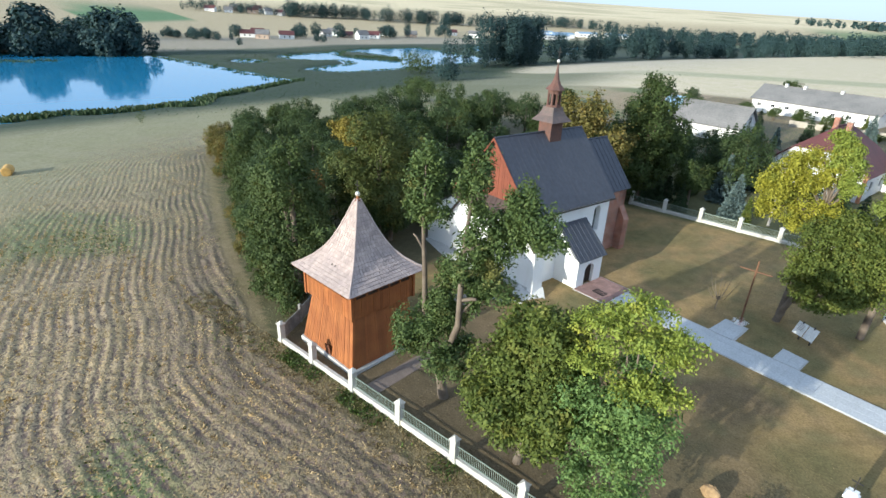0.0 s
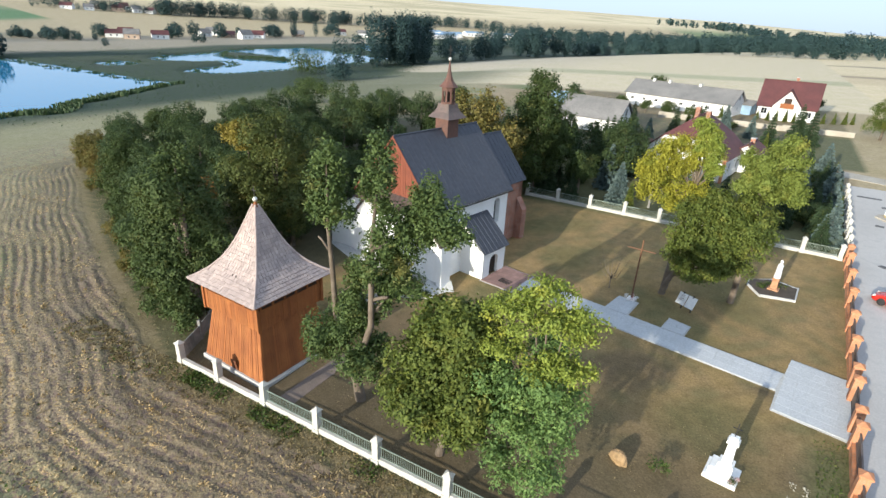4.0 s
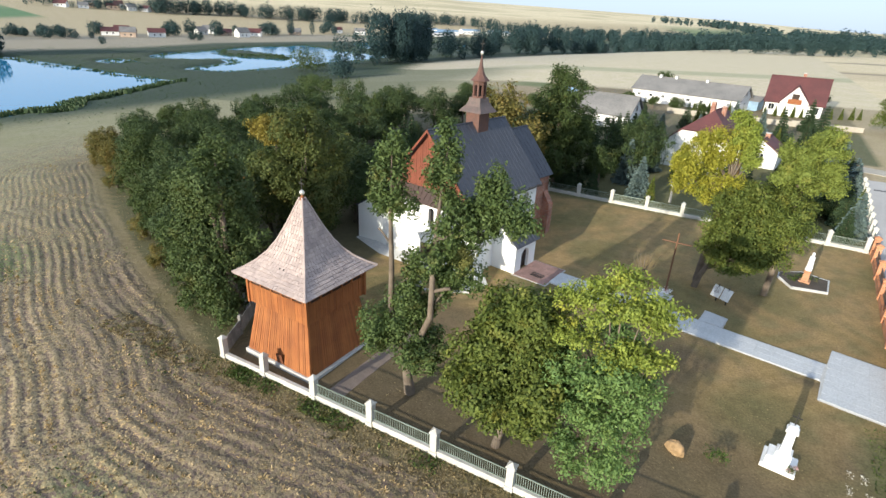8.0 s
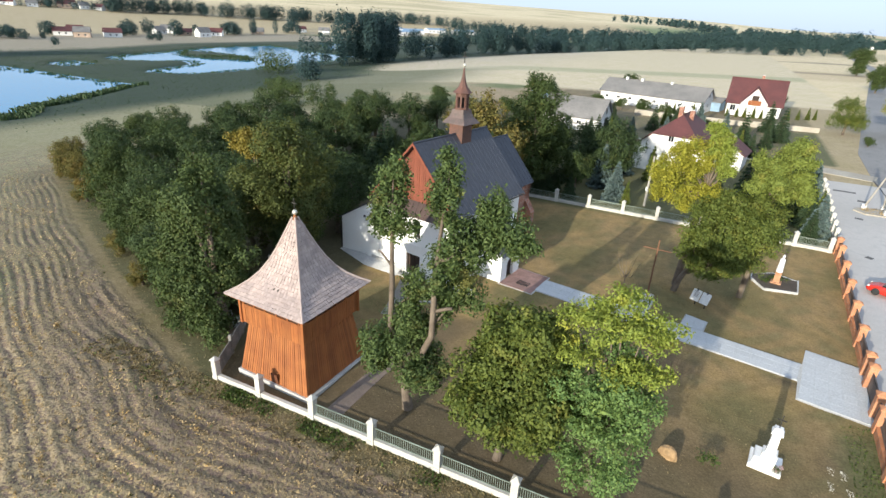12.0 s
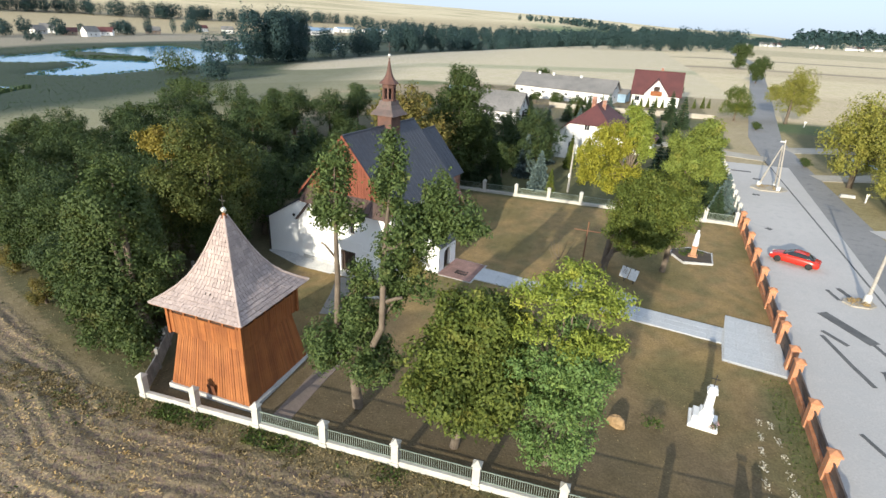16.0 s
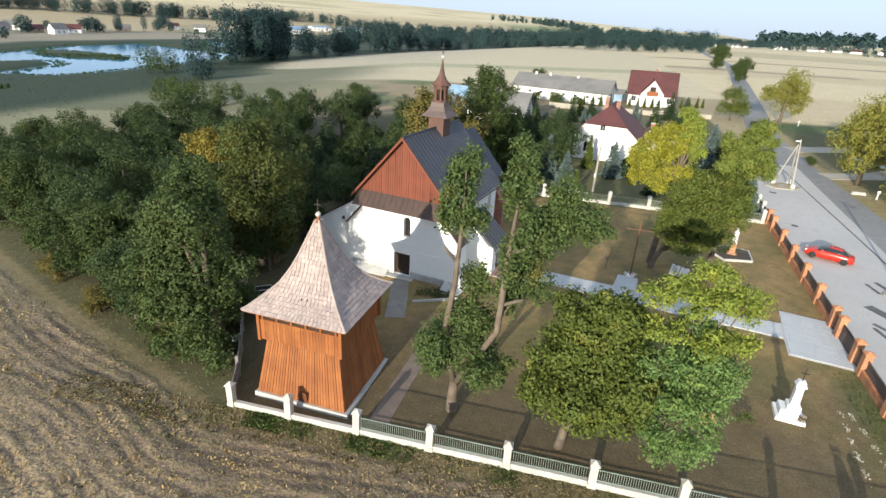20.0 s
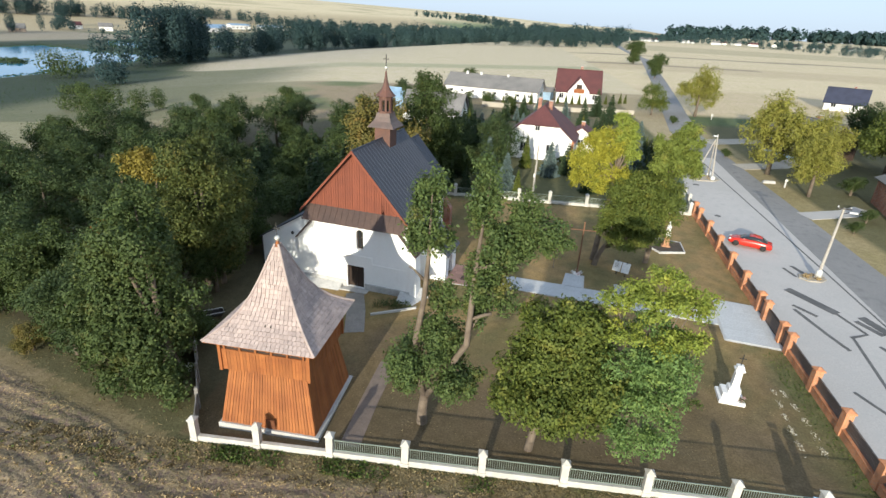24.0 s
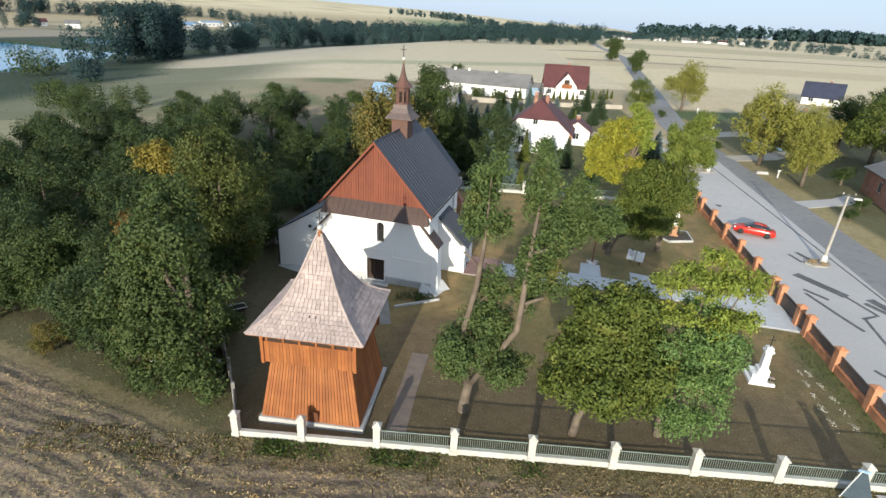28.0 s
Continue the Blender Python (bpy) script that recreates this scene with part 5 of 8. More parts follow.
# tall lopped pear by the tower: two leaning stems out of one thick trunk
tree("pear_tree", -16.6, 20.0, "tall lopped pear tree with two bare stems and tufted crowns", "tree", [(0, 0, 0, 0.34), (0.05, -0.3, 1.2, 0.29), (0.2, -0.8, 2.7, 0.24)],
     [[(0.2, -0.7, 2.4, 0.2), (-0.2, -1.1, 4.5, 0.18), (-0.3, -1.6, 6.7, 0.16), (0.15, -2.2, 9.5, 0.14), (0.35, -2.6, 12.0, 0.1), (0.4, -2.6, 15.4, 0.02)], [(0.2, -0.7, 2.4, 0.2), (1.4, -1.5, 5.0, 0.18), (2.4, -2.0, 7.1, 0.17), (2.5, -2.1, 9.5, 0.15), (2.6, -2.1, 12.0, 0.11), (2.9, -1.9, 16.0, 0.02)],
      [(2.6, -2.1, 10.6, 0.1), (3.9, -1.3, 12.0, 0.07), (5.3, -0.7, 13.4, 0.02)], [(2.5, -2.0, 8.6, 0.1), (3.2, -2.1, 9.0, 0.09), (3.5, -2.1, 9.1, 0.08)], [(2.5, -2.1, 11.4, 0.1), (3.2, -2.2, 11.7, 0.08), (3.5, -2.2, 12.0, 0.06)], [(0.2, -2.3, 10.6, 0.07), (-0.4, -2.3, 11.2, 0.05), (-0.6, -2.3, 11.3, 0.04)], [(2.45, -2.0, 7.8, 0.07), (3.0, -1.4, 8.7, 0.05), (3.4, -0.9, 9.8, 0.02)], [(0.0, -1.8, 8.0, 0.06), (0.7, -1.5, 8.6, 0.04), (1.0, -1.3, 9.6, 0.02)]],
     [(0.3, -2.5, 13.8, 0.95, 0.9, 2.0), (0.6, -2.5, 15.3, 0.5, 0.5, 0.9), (-0.2, -2.5, 12.9, 0.6, 0.6, 0.8), (0.9, -2.4, 13.0, 0.6, 0.6, 0.9), (2.86, -1.8, 14.2, 0.95, 0.9, 1.9), (2.6, -1.8, 15.9, 0.45, 0.45, 0.9), (3.3, -1.8, 12.9, 0.8, 0.8, 0.9), (5.2, -0.7, 13.2, 1.25, 1.1, 1.5), (4.2, -1.0, 12.6, 0.9, 0.9, 1.1), (6.3, -0.7, 12.5, 0.8, 0.8, 0.7), (1.0, -1.3, 9.0, 0.65, 0.65, 1.3),
      (3.4, -0.9, 9.6, 1.3, 1.2, 1.4), (2.7, -1.2, 8.6, 0.8, 0.8, 0.8), (0.75, -1.75, 5.4, 2.2, 2.1, 1.6), (0.9, -1.8, 7.0, 1.4, 1.3, 1.2), (-0.7, -1.6, 4.7, 1.1, 1.1, 0.9), (2.2, -1.8, 4.8, 1.1, 1.1, 0.9),
      (2.9, -2.0, 11.2, 0.8, 0.8, 1.2), (3.9, -1.3, 11.5, 1.0, 0.9, 1.1), (4.6, -0.8, 14.1, 0.7, 0.7, 0.9)], 52000, 0.11, L_PEAR, 1, core=0.52, twigs=15)
# round tree and locust by the fence
lb = moved([(0.9, 0.3, 6.0, 3.1, 2.9, 2.8), (-0.8, 0.4, 5.1, 2.2, 2.1, 2.0), (2.3, 0.5, 5.4, 2.1, 2.0, 2.1), (0.8, 0.3, 8.1, 2.1, 2.0, 1.5), (1.0, -0.5, 4.2, 2.2, 1.8, 1.4), (-0.4, 0.2, 7.2, 1.5, 1.4, 1.2), (2.1, 0.2, 7.3, 1.3, 1.3, 1.1), (1.5, 0.3, 9.2, 1.2, 1.2, 0.9)], 0.1, -0.9)
tree("round_tree", -10.3, 18.8, "dense dark round-crowned tree by the fence", "tree", [(0, 0, 0, 0.26), (0.15, 0.1, 1.2, 0.22), (0.5, -0.2, 2.6, 0.18)], limbs_to((0.5, -0.2, 2.4), lb, 0.13), lb, 54000, 0.13, L_MID, 4)
lb = moved([(0.9, 0.2, 7.6, 1.6, 1.5, 0.8), (-0.9, 0.2, 7.3, 1.8, 1.7, 0.9), (0.5, -0.1, 5.6, 1.9, 1.8, 0.9), (0.2, -0.3, 3.9, 1.9, 1.8, 1.0), (0.4, -0.1, 2.5, 1.6, 1.5, 0.9), (1.3, 0.2, 6.4, 1.1, 1.0, 0.6), (-0.9, -0.2, 5.4, 1.2, 1.1, 0.7), (-0.2, 0.4, 8.6, 1.7, 1.6, 0.7), (1.5, -0.2, 7.2, 1.3, 1.2, 0.7), (1.4, -0.3, 5.0, 1.2, 1.1, 0.7)], -0.05, -1.8)
tp_ = moved([(-0.6, 0.6, 10.6, 1.6, 1.5, 0.5), (-2.2, 0.9, 10.2, 1.0, 0.9, 0.42), (0.7, 0.5, 10.3, 1.3, 1.2, 0.45), (1.1, 0.3, 8.9, 1.0, 0.9, 0.35), (-1.7, 0.4, 9.0, 1.0, 0.9, 0.4), (-0.2, 0.8, 11.7, 1.0, 0.9, 0.35), (0.6, 0.2, 8.7, 1.2, 1.0, 0.4), (1.4, 0.6, 10.9, 0.8, 0.7, 0.3)], 0.3, -2.1)
tree("locust_tree", -5.45, 19.25, "airy locust tree, yellow-green above and blue-green below", "tree", [(0, 0, 0, 0.25), (-0.1, 0.0, 1.6, 0.2), (0.2, -0.4, 3.4, 0.16), (0.0, -0.8, 6.0, 0.12), (-0.3, -0.9, 8.6, 0.06)], limbs_to((0.0, -0.6, 4.8), lb + tp_, 0.07), lb, 22000, 0.095, L_LOCUST, 5, "", (tp_, 12500, L_LIME, "yellow-green upper foliage"), core=0.42, twigs=17)
# tree by the north fence
lb = moved([(2.4, 0.6, 5.0, 3.2, 3.0, 2.8), (4.5, 0.8, 5.4, 2.2, 2.1, 2.2), (1.2, 0.4, 4.2, 2.0, 1.9, 1.8), (2.8, 0.8, 7.2, 2.2, 2.1, 1.4), (3.0, 0.4, 3.0, 2.2, 2.0, 1.6), (0.4, 0.6, 2.8, 1.6, 1.5, 1.3), (0.9, 0.6, 6.2, 1.7, 1.6, 1.4), (2.4, 0.4, 2.0, 2.0, 1.7, 1.1)], 0.35, -1.8, 1.5)
tree("walnut_tree", -3.6, 43.6, "spreading leafy tree in the churchyard", "tree", [(0, 0, 0, 0.28), (0.2, -0.2, 1.2, 0.23), (0.7, -0.8, 2.8, 0.19)], limbs_to((0.7, -0.8, 2.6), lb, 0.13), lb, 52000, 0.12, L_MID, 6)
# tall yellow tree and its light green neighbour above it
lb = [(-0.1, -1.7, 10.4, 1.5, 1.4, 1.4), (0.9, -1.6, 11.2, 1.0, 0.9, 0.9), (-1.3, -1.6, 10.0, 1.5, 1.4, 1.8), (-0.9, -1.6, 11.8, 1.5, 1.4, 1.2), (-1.7, -1.6, 8.6, 1.2, 1.1, 1.2), (-2.2, -1.5, 10.6, 1.0, 0.9, 1.2), (0.3, -1.5, 12.4, 1.3, 1.2, 1.0), (-0.2, -1.4, 8.2, 1.2, 1.1, 1.0), (1.4, -1.2, 9.2, 1.1, 1.0, 0.9)]
tp_ = [(1.8, -1.4, 12.2, 1.3, 1.2, 1.0), (1.4, -1.4, 13.4, 1.0, 0.9, 0.9), (2.2, -1.4, 11.0, 0.9, 0.8, 0.8), (0.9, -1.5, 14.0, 0.6, 0.6, 0.7)]
tree("acacia_tree", -4.3, 44.8, "tall tree with bright yellow leaves and a forked trunk", "tree", [(0.7, 0, 0, 0.3), (0.9, -0.6, 4, 0.25), (1.1, -1.2, 8.0, 0.2), (1.2, -1.3, 9.4, 0.17)], limbs_to((1.2, -1.3, 9.4), lb + tp_, 0.11), thinned(lb, 0.88), 21000, 0.11, L_YELLOW, 7, "", (thinned(tp_, 0.86), 10000, L_LIME, "lighter green upper foliage"), core=0.5, twigs=16)
lb = [(0.2, -1.8, 11.0, 1.9, 1.8, 1.5), (0.8, -1.8, 12.7, 1.4, 1.3, 1.0), (-0.8, -1.8, 10.2, 1.3, 1.2, 1.0), (1.2, -1.8, 10.2, 1.4, 1.3, 1.1), (-1.3, -1.8, 11.8, 0.9, 0.9, 0.9)]
tree("ash_tree", 1.5, 45.0, "tall light green tree rising above the churchyard", "tree", [(0, 0, 0, 0.26), (0.1, -0.8, 4.4, 0.2), (0, -1.6, 9.6, 0.15)], limbs_to((0, -1.6, 9.4), lb, 0.1), lb, 32000, 0.11, leaf_mat("leaf_light", (0.13, 0.17, 0.036), (0.21, 0.25, 0.05), (0.27, 0.26, 0.055), 0.06), 8, core=0.5, twigs=16)
# great tree left of the tower, and the edge of the wood
lb = [(-2.4, 0.6, 6.2, 3.9, 3.6, 4.0), (-1.6, 0.4, 9.4, 2.8, 2.7, 2.4), (-3.9, 0.8, 5.2, 2.8, 2.7, 2.8), (-1.4, 0, 3.6, 2.5, 2.2, 2.3), (-3.6, -0.2, 3.0, 2.4, 2.0, 1.8), (-1.5, 0.6, 11.5, 1.6, 1.5, 1.3), (-3.2, 0.6, 8.6, 1.9, 1.8, 1.7), (-0.6, -0.9, 1.5, 1.7, 1.3, 1.4), (-2.6, -1.0, 1.3, 2.2, 1.4, 1.3), (0.3, -1.6, 1.0, 1.1, 0.9, 1.0)]
tree("lime_tree", -32.2, 20.6, "huge dark lime tree beside the bell tower", "tree", [(0, 0, 0, 0.5), (-0.3, 0, 1.6, 0.4), (-1.0, 0.2, 3.6, 0.32)], limbs_to((-0.9, 0.2, 3.4), lb, 0.2), lb, 60000, 0.14, L_LINDEN, 9)
lb = [(0, 0, 7.6, 4.3, 4.0, 4.2), (0.8, 0, 11.0, 2.9, 2.8, 2.2), (-2.6, 0, 6.0, 2.8, 2.6, 2.8), (2.2, 0, 5.4, 2.8, 2.6, 2.8), (-1.0, -1.0, 3.4, 3.2, 2.4, 2.2)]
tree("maple_tree", -37.6, 33.2, "tall maple with yellowing top beside the church", "tree", [(0, 0, 0, 0.42), (0.1, 0, 2.4, 0.33), (0, 0, 5.0, 0.25)], limbs_to((0, 0, 4.6), lb, 0.18), lb, 50000, 0.14, L_MAPLE, 10)
tree("maple_tree", -41.0, 33.4, "slender tree with a golden yellow top", "tree", [(0, 0, 0, 0.25), (0.1, 0, 4, 0.18), (0, 0, 8, 0.1)], [[(0, 0, 7.6, 0.1), (0.2, 0, 11.5, 0.03)]], [(-0.6, -0.6, 11.1, 1.4, 1.2, 0.9), (0.2, -0.8, 10.2, 1.3, 1.2, 1.0), (-1.2, -0.6, 10.2, 0.9, 0.9, 0.8)], 5200, 0.14, L_GOLD, 11)
lb = [(0, 0, 2.6, 2.4, 2.0, 2.0), (1.2, 0, 4.6, 1.5, 1.4, 1.6), (1.4, 0, 6.6, 1.3, 1.2, 1.4), (0.6, 0, 7.6, 1.0, 0.9, 1.0)]
tree("rowan_tree", -41.0, 27.0, "low shrubby tree with rusty autumn leaves", "tree", [(0, 0, 0, 0.16), (0, 0, 1.6, 0.12)], limbs_to((0, 0, 1.5), lb, 0.07), lb, 11000, 0.15, L_RUST, 12)

lb = [(0, 0, 8.4, 3.9, 3.7, 4.4), (0.6, 0.3, 12.2, 2.6, 2.5, 2.2), (-2.2, 0, 6.6, 2.4, 2.3, 2.6), (2.2, 0.2, 6.4, 2.5, 2.4, 2.6), (0.2, -1.6, 4.4, 2.8, 2.2, 2.2), (-0.8, 0.2, 13.6, 1.4, 1.4, 1.3)]
tree("beech_tree", -23.4, 63.5, "tall dense green tree behind the church", "tree", [(0, 0, 0, 0.4), (0.1, 0, 2.4, 0.32), (0, 0, 6.0, 0.24)], limbs_to((0, 0, 5.4), lb, 0.16), lb, 42000, 0.16, L_OAK, 13)

# the wood: a few grown trees, each set many times
def wood_kind(name, label, h, w, material, seed, n=15000, size=0.17):
    r = random.Random(seed)
    lb = [(0, 0, h * 0.58, w, w * 0.95, h * 0.36), (r.uniform(-1, 1), r.uniform(-1, 1), h * 0.8, w * 0.62, w * 0.6, h * 0.2)]
    for k in range(4):
        a = r.uniform(0, 6.28)
        lb.append((math.cos(a) * w * 0.55, math.sin(a) * w * 0.55, h * r.uniform(0.28, 0.6), w * r.uniform(0.45, 0.6), w * r.uniform(0.45, 0.6), h * r.uniform(0.16, 0.24)))
    t = thing(name, Matrix.Identity(4), label, "tree", "trees of the wood")
    part("trunk", Geo().tube([(0, 0, -0.3), (0.1, 0, h * 0.3), (0, 0.1, h * 0.75)], [0.34, 0.24, 0.06], 8), BARK, t, smooth=True)
    part("crown", crown("crown", lb, n, size, material, seed), None, t)
    return t


def conifer_kind(name, label, h, w, material, seed, n=5200, size=0.2):
    """A spruce: whorls of drooping boughs round a straight stem."""
    rng = np.random.default_rng(seed)
    t = thing(name, Matrix.Identity(4), label, "conifer", "conifers of the garden")
    part("trunk", Geo().tube([(0, 0, -0.3), (0, 0, h * 0.5), (0, 0, h)], [0.16, 0.09, 0.01], 7), BARK, t)
    u = 1 - np.sqrt(rng.random(n))
    tiers = np.floor(u * 13) / 13 + rng.random(n) * 0.035
    z = 0.05 * h + tiers * h * 0.95
    arm = rng.integers(0, 9, n) * (2 * math.pi / 9) + np.floor(u * 13) * 1.1 + rng.standard_normal(n) * 0.16
    rr = np.maximum(w * (1.02 - tiers), 0.05) * (rng.random(n) ** 0.6) * (1 + 0.15 * np.sin(np.floor(u * 13) * 2.3 + arm * 2))
    c = np.stack([np.cos(arm) * rr, np.sin(arm) * rr, z - rr * 0.28 + rng.standard_normal(n) * 0.05], 1)
    o = np.stack([np.cos(arm), np.sin(arm), -0.3 + rng.standard_normal(n) * 0.35], 1)
    o /= np.linalg.norm(o, axis=1)[:, None]
    b = np.cross(o, rng.standard_normal((n, 3)) + np.array([0, 0, 1.5]))
    b /= np.linalg.norm(b, axis=1)[:, None]
    s = (size * (0.7 + 0.7 * rng.random(n)))[:, None]
    v = np.stack([c - o * s * 0.6, c + b * s * 0.4, c + o * s * 0.9, c - b * s * 0.4], 1)
    part("crown", quads("crown", v.reshape(-1, 3), material), None, t)
    return t


KINDS = [wood_kind("oak_tree", "dark green broadleaf tree in the churchyard wood", 11.0, 4.2, L_WOOD, 21), wood_kind("elm_tree", "dense green broadleaf tree in the wood", 9.2, 3.6, L_OAK, 22), wood_kind("hornbeam_tree", "broad dark tree in the wood", 10.0, 4.6, L_WOOD, 23),
         wood_kind("ash_tree", "grey-green tree in the wood", 10.4, 3.4, L_WOOD, 24), wood_kind("chestnut_tree", "ochre autumn chestnut tree behind the church", 10.5, 3.6, L_OCHRE, 25), wood_kind("hazel_bush", "low green undergrowth at the wood's edge", 4.6, 2.6, L_OAK, 26, 8000, 0.14),
         wood_kind("roadside_tree", "yellowing leafy roadside tree", 10.5, 4.3, L_ROAD, 27), wood_kind("garden_tree", "broad bright green garden tree", 10.0, 4.6, L_MID, 28),
         wood_kind("spindle_bush", "rusty brown autumn bush at the end of the wood", 5.0, 2.5, L_OCHRE, 29, 8000, 0.14)]
SPRUCE = conifer_kind("spruce_tree", "dark green garden spruce", 7.0, 2.0, L_SPRUCE, 31)
BLUE = conifer_kind("blue_spruce", "silver-blue spruce behind the fence", 5.6, 1.7, L_BLUE, 32)
THUJA = conifer_kind("thuja", "slim green garden conifer", 4.2, 0.8, L_MID, 33, 2600, 0.16)
first = {}


def plant(kind, x, y, s=1.0, rot=None, label=""):
    m = pose(x, y, gz(x, y) - 0.08, 0, 0, rot if rot is not None else (x * 37 + y * 53) % 360)
    if kind not in first:
        first[kind] = True
        ob = kind
    else:
        ob = copy_thing(kind, Matrix.Identity(4))
    ob.scale = (1, 1, 1)
    ob.matrix_basis = m @ Matrix.Diagonal((s, s, s, 1))
    if label:
        ob["label"] = label
    return ob


rw = random.Random(8)
# the churchyard wood in loose rows, thinning at its edge
for x, y, k, s in ((-39, 24.5, 0, 0.95), (-45, 30, 2, 0.9), (-42.5, 33, 0, 1.05), (-49, 37, 3, 1.0), (-45, 40, 1, 1.1), (-39, 37, 0, 1.0), (-53, 44, 2, 1.0), (-48.5, 46.5, 0, 1.05), (-43, 47, 3, 0.95), (-38, 44, 2, 0.9), (-56.5, 52, 0, 1.0), (-52, 54, 1, 1.05),
                   (-46, 54, 2, 1.0), (-40, 52, 0, 0.9), (-59, 60, 3, 0.95), (-54, 62, 2, 1.05), (-48, 62, 0, 1.1), (-42, 60, 1, 0.9), (-60, 70, 0, 1.0), (-55, 71, 1, 1.05), (-49, 70, 2, 1.1), (-43, 69, 0, 1.0), (-58, 80, 2, 1.1), (-52, 79, 0, 1.05), (-46, 78, 3, 1.0),
                   (-40, 77, 0, 1.15), (-35, 80, 2, 1.0), (-33, 86, 1, 0.9), (-41, 86, 3, 0.95), (-50, 88, 0, 0.95), (-62, 86, 3, 0.85), (-27.4, 55.8, 4, 1.62), (-14.5, 72, 0, 1.0), (-17, 66, 1, 0.85), (-20, 76, 2, 0.9), (-36, 31.5, 1, 0.75), (-57, 66, 4, 0.7), (-47, 27, 1, 0.95), (-53, 30, 3, 1.0), (-58, 33, 2, 1.0), (-64, 35.5, 1, 1.05), (-69, 38, 3, 1.05), (-74, 43, 2, 1.0), (-76, 50, 0, 1.05), (-70, 47, 1, 1.1), (-64, 43, 0, 1.1), (-59, 40, 2, 1.0), (-66, 53, 2, 1.1), (-72, 57, 3, 1.05), (-75, 62, 1, 1.1), (-67, 62, 0, 1.1), (-62, 50, 3, 1.0), (-70, 70, 2, 0.9), (-74, 74, 0, 0.85), (-66, 78, 1, 0.9), (-69, 86, 2, 0.8), (-41.5, 21.8, 3, 0.85)):
    plant(KINDS[k], x + rw.uniform(-1, 1), y + rw.uniform(-1, 1), s * rw.uniform(0.92, 1.06) * (0.42 if -51 < x < -29 and 50 < y < 84 and k != 4 else 0.78))
for x, y, s in ((-86, 41.5, 1.0), (-83, 39.5, 0.9), (-79, 38.6, 0.8), (-70, 33.6, 0.6), (-52, 25.6, 0.5), (-44.5, 22.6, 0.45)):
    plant(KINDS[8], x, y, s)
for x, y, k, s in ((-83, 45, 3, 0.75), (-84, 52, 1, 0.8), (-80, 42, 2, 0.6)):
    plant(KINDS[k], x, y, s)
for x, y, s in ((-39, 22.4, 0.7), (-42.5, 24.2, 0.75), (-46.5, 25.8, 0.8), (-51, 27.2, 0.8), (-56, 29.6, 0.85), (-61, 31.6, 0.85), (-66, 33.8, 0.9), (-72, 37.4, 0.9), (-77, 42, 1.0), (-79, 50, 1.1), (-79, 58, 1.0), (-77, 68, 1.0), (-36, 23.8, 0.8), (-34, 24.5, 0.7), (-64, 75, 1.0), (-37, 62, 1.0), (-33, 57, 0.9), (-36, 70, 1.1), (-30, 60, 0.8), (-36.5, 34, 0.8), (-37, 40, 0.9)):
    plant(KINDS[5], x, y, s)
for x, y, s in ((-30, 52, 0.7), (-33, 50, 0.8), (-27, 56, 0.75), (-34, 46, 0.7), (-31, 57.5, 0.6), (-36.5, 56, 0.8), (-25, 60, 0.8), (-22, 64, 0.95), (-33, 62, 0.8), (-28, 65, 0.7), (-24, 68, 0.9), (-20, 70, 0.8), (-17.5, 75, 0.8), (-21, 82, 0.85), (-16.5, 80, 0.7), (-25, 84, 0.8), (-30, 74, 0.75), (-37, 66, 0.7), (-19, 88, 0.9), (-27, 90, 0.7), (-34, 74, 0.8), (-14, 84, 0.75), (-15, 90, 0.7), (-31, 82, 0.8), (-18, 62.8, 0.55), (-1.5, 66, 0.8), (1.5, 70, 0.85), (4.5, 66.5, 0.75), (3.0, 75, 0.8), (7.0, 70.5, 0.7), (-4.0, 74, 0.7), (-23, 96, 0.7), (-11.5, 92, 0.6), (-8, 97, 0.6), (-3, 99, 0.5), (3, 98, 0.55), (7.5, 92, 0.6), (9.2, 86, 0.55), (5.5, 86, 0.5), (8.6, 80, 0.5)):
    plant(SPRUCE, x, y, s * rw.uniform(0.9, 1.1))
for x, y, s in ((-12.8, 64.8, 0.95), (-15.5, 70, 1.1), (-6.6, 72.5, 0.95), (-14.2, 78, 1.1), (6.2, 75, 1.0), (9.0, 74.5, 1.1), (-10.5, 98, 0.8), (8.8, 63.5, 0.9), (-18, 94, 0.9), (9.3, 90, 1.0)):
    plant(BLUE, x, y, s)
for x, y, s in ((-10.0, 76.5, 1.2), (-11.2, 64.0, 0.8), (9.4, 64.5, 0.8), (9.6, 67.5, 0.9), (9.8, 70.5, 0.85), (10.0, 77, 0.9), (-37, 74, 1.1), (-33, 69.5, 1.1), (-28, 79, 1.0), (-31.5, 77, 1.0), (10.2, 82, 0.8), (-1, 139.5, 0.55), (1, 139.2, 0.6), (2.6, 139.2, 0.6), (4.4, 139.3, 0.65), (6.0, 139.6, 0.55), (11.5, 142, 0.6), (13.5, 143, 0.6), (15.5, 144, 0.7), (17, 145, 0.6), (-8, 136, 0.7), (-12, 134, 0.7), (-15, 133, 0.6)):
    plant(THUJA, x, y, s)
for k in range(52):
    plant((KINDS[0], KINDS[2], KINDS[5])[k % 3], -50 + 26 * rw.random(), 50 + 34 * rw.random(), rw.uniform(0.3, 0.42) * (2 if k % 3 == 2 else 1))
for k in range(46):
    plant(KINDS[5] if k % 3 else SPRUCE, -53 + 24 * rw.random() + (4 if k % 2 else 0), 48 + 38 * rw.random(), rw.uniform(0.65, 1.05))
rc = random.Random(23)
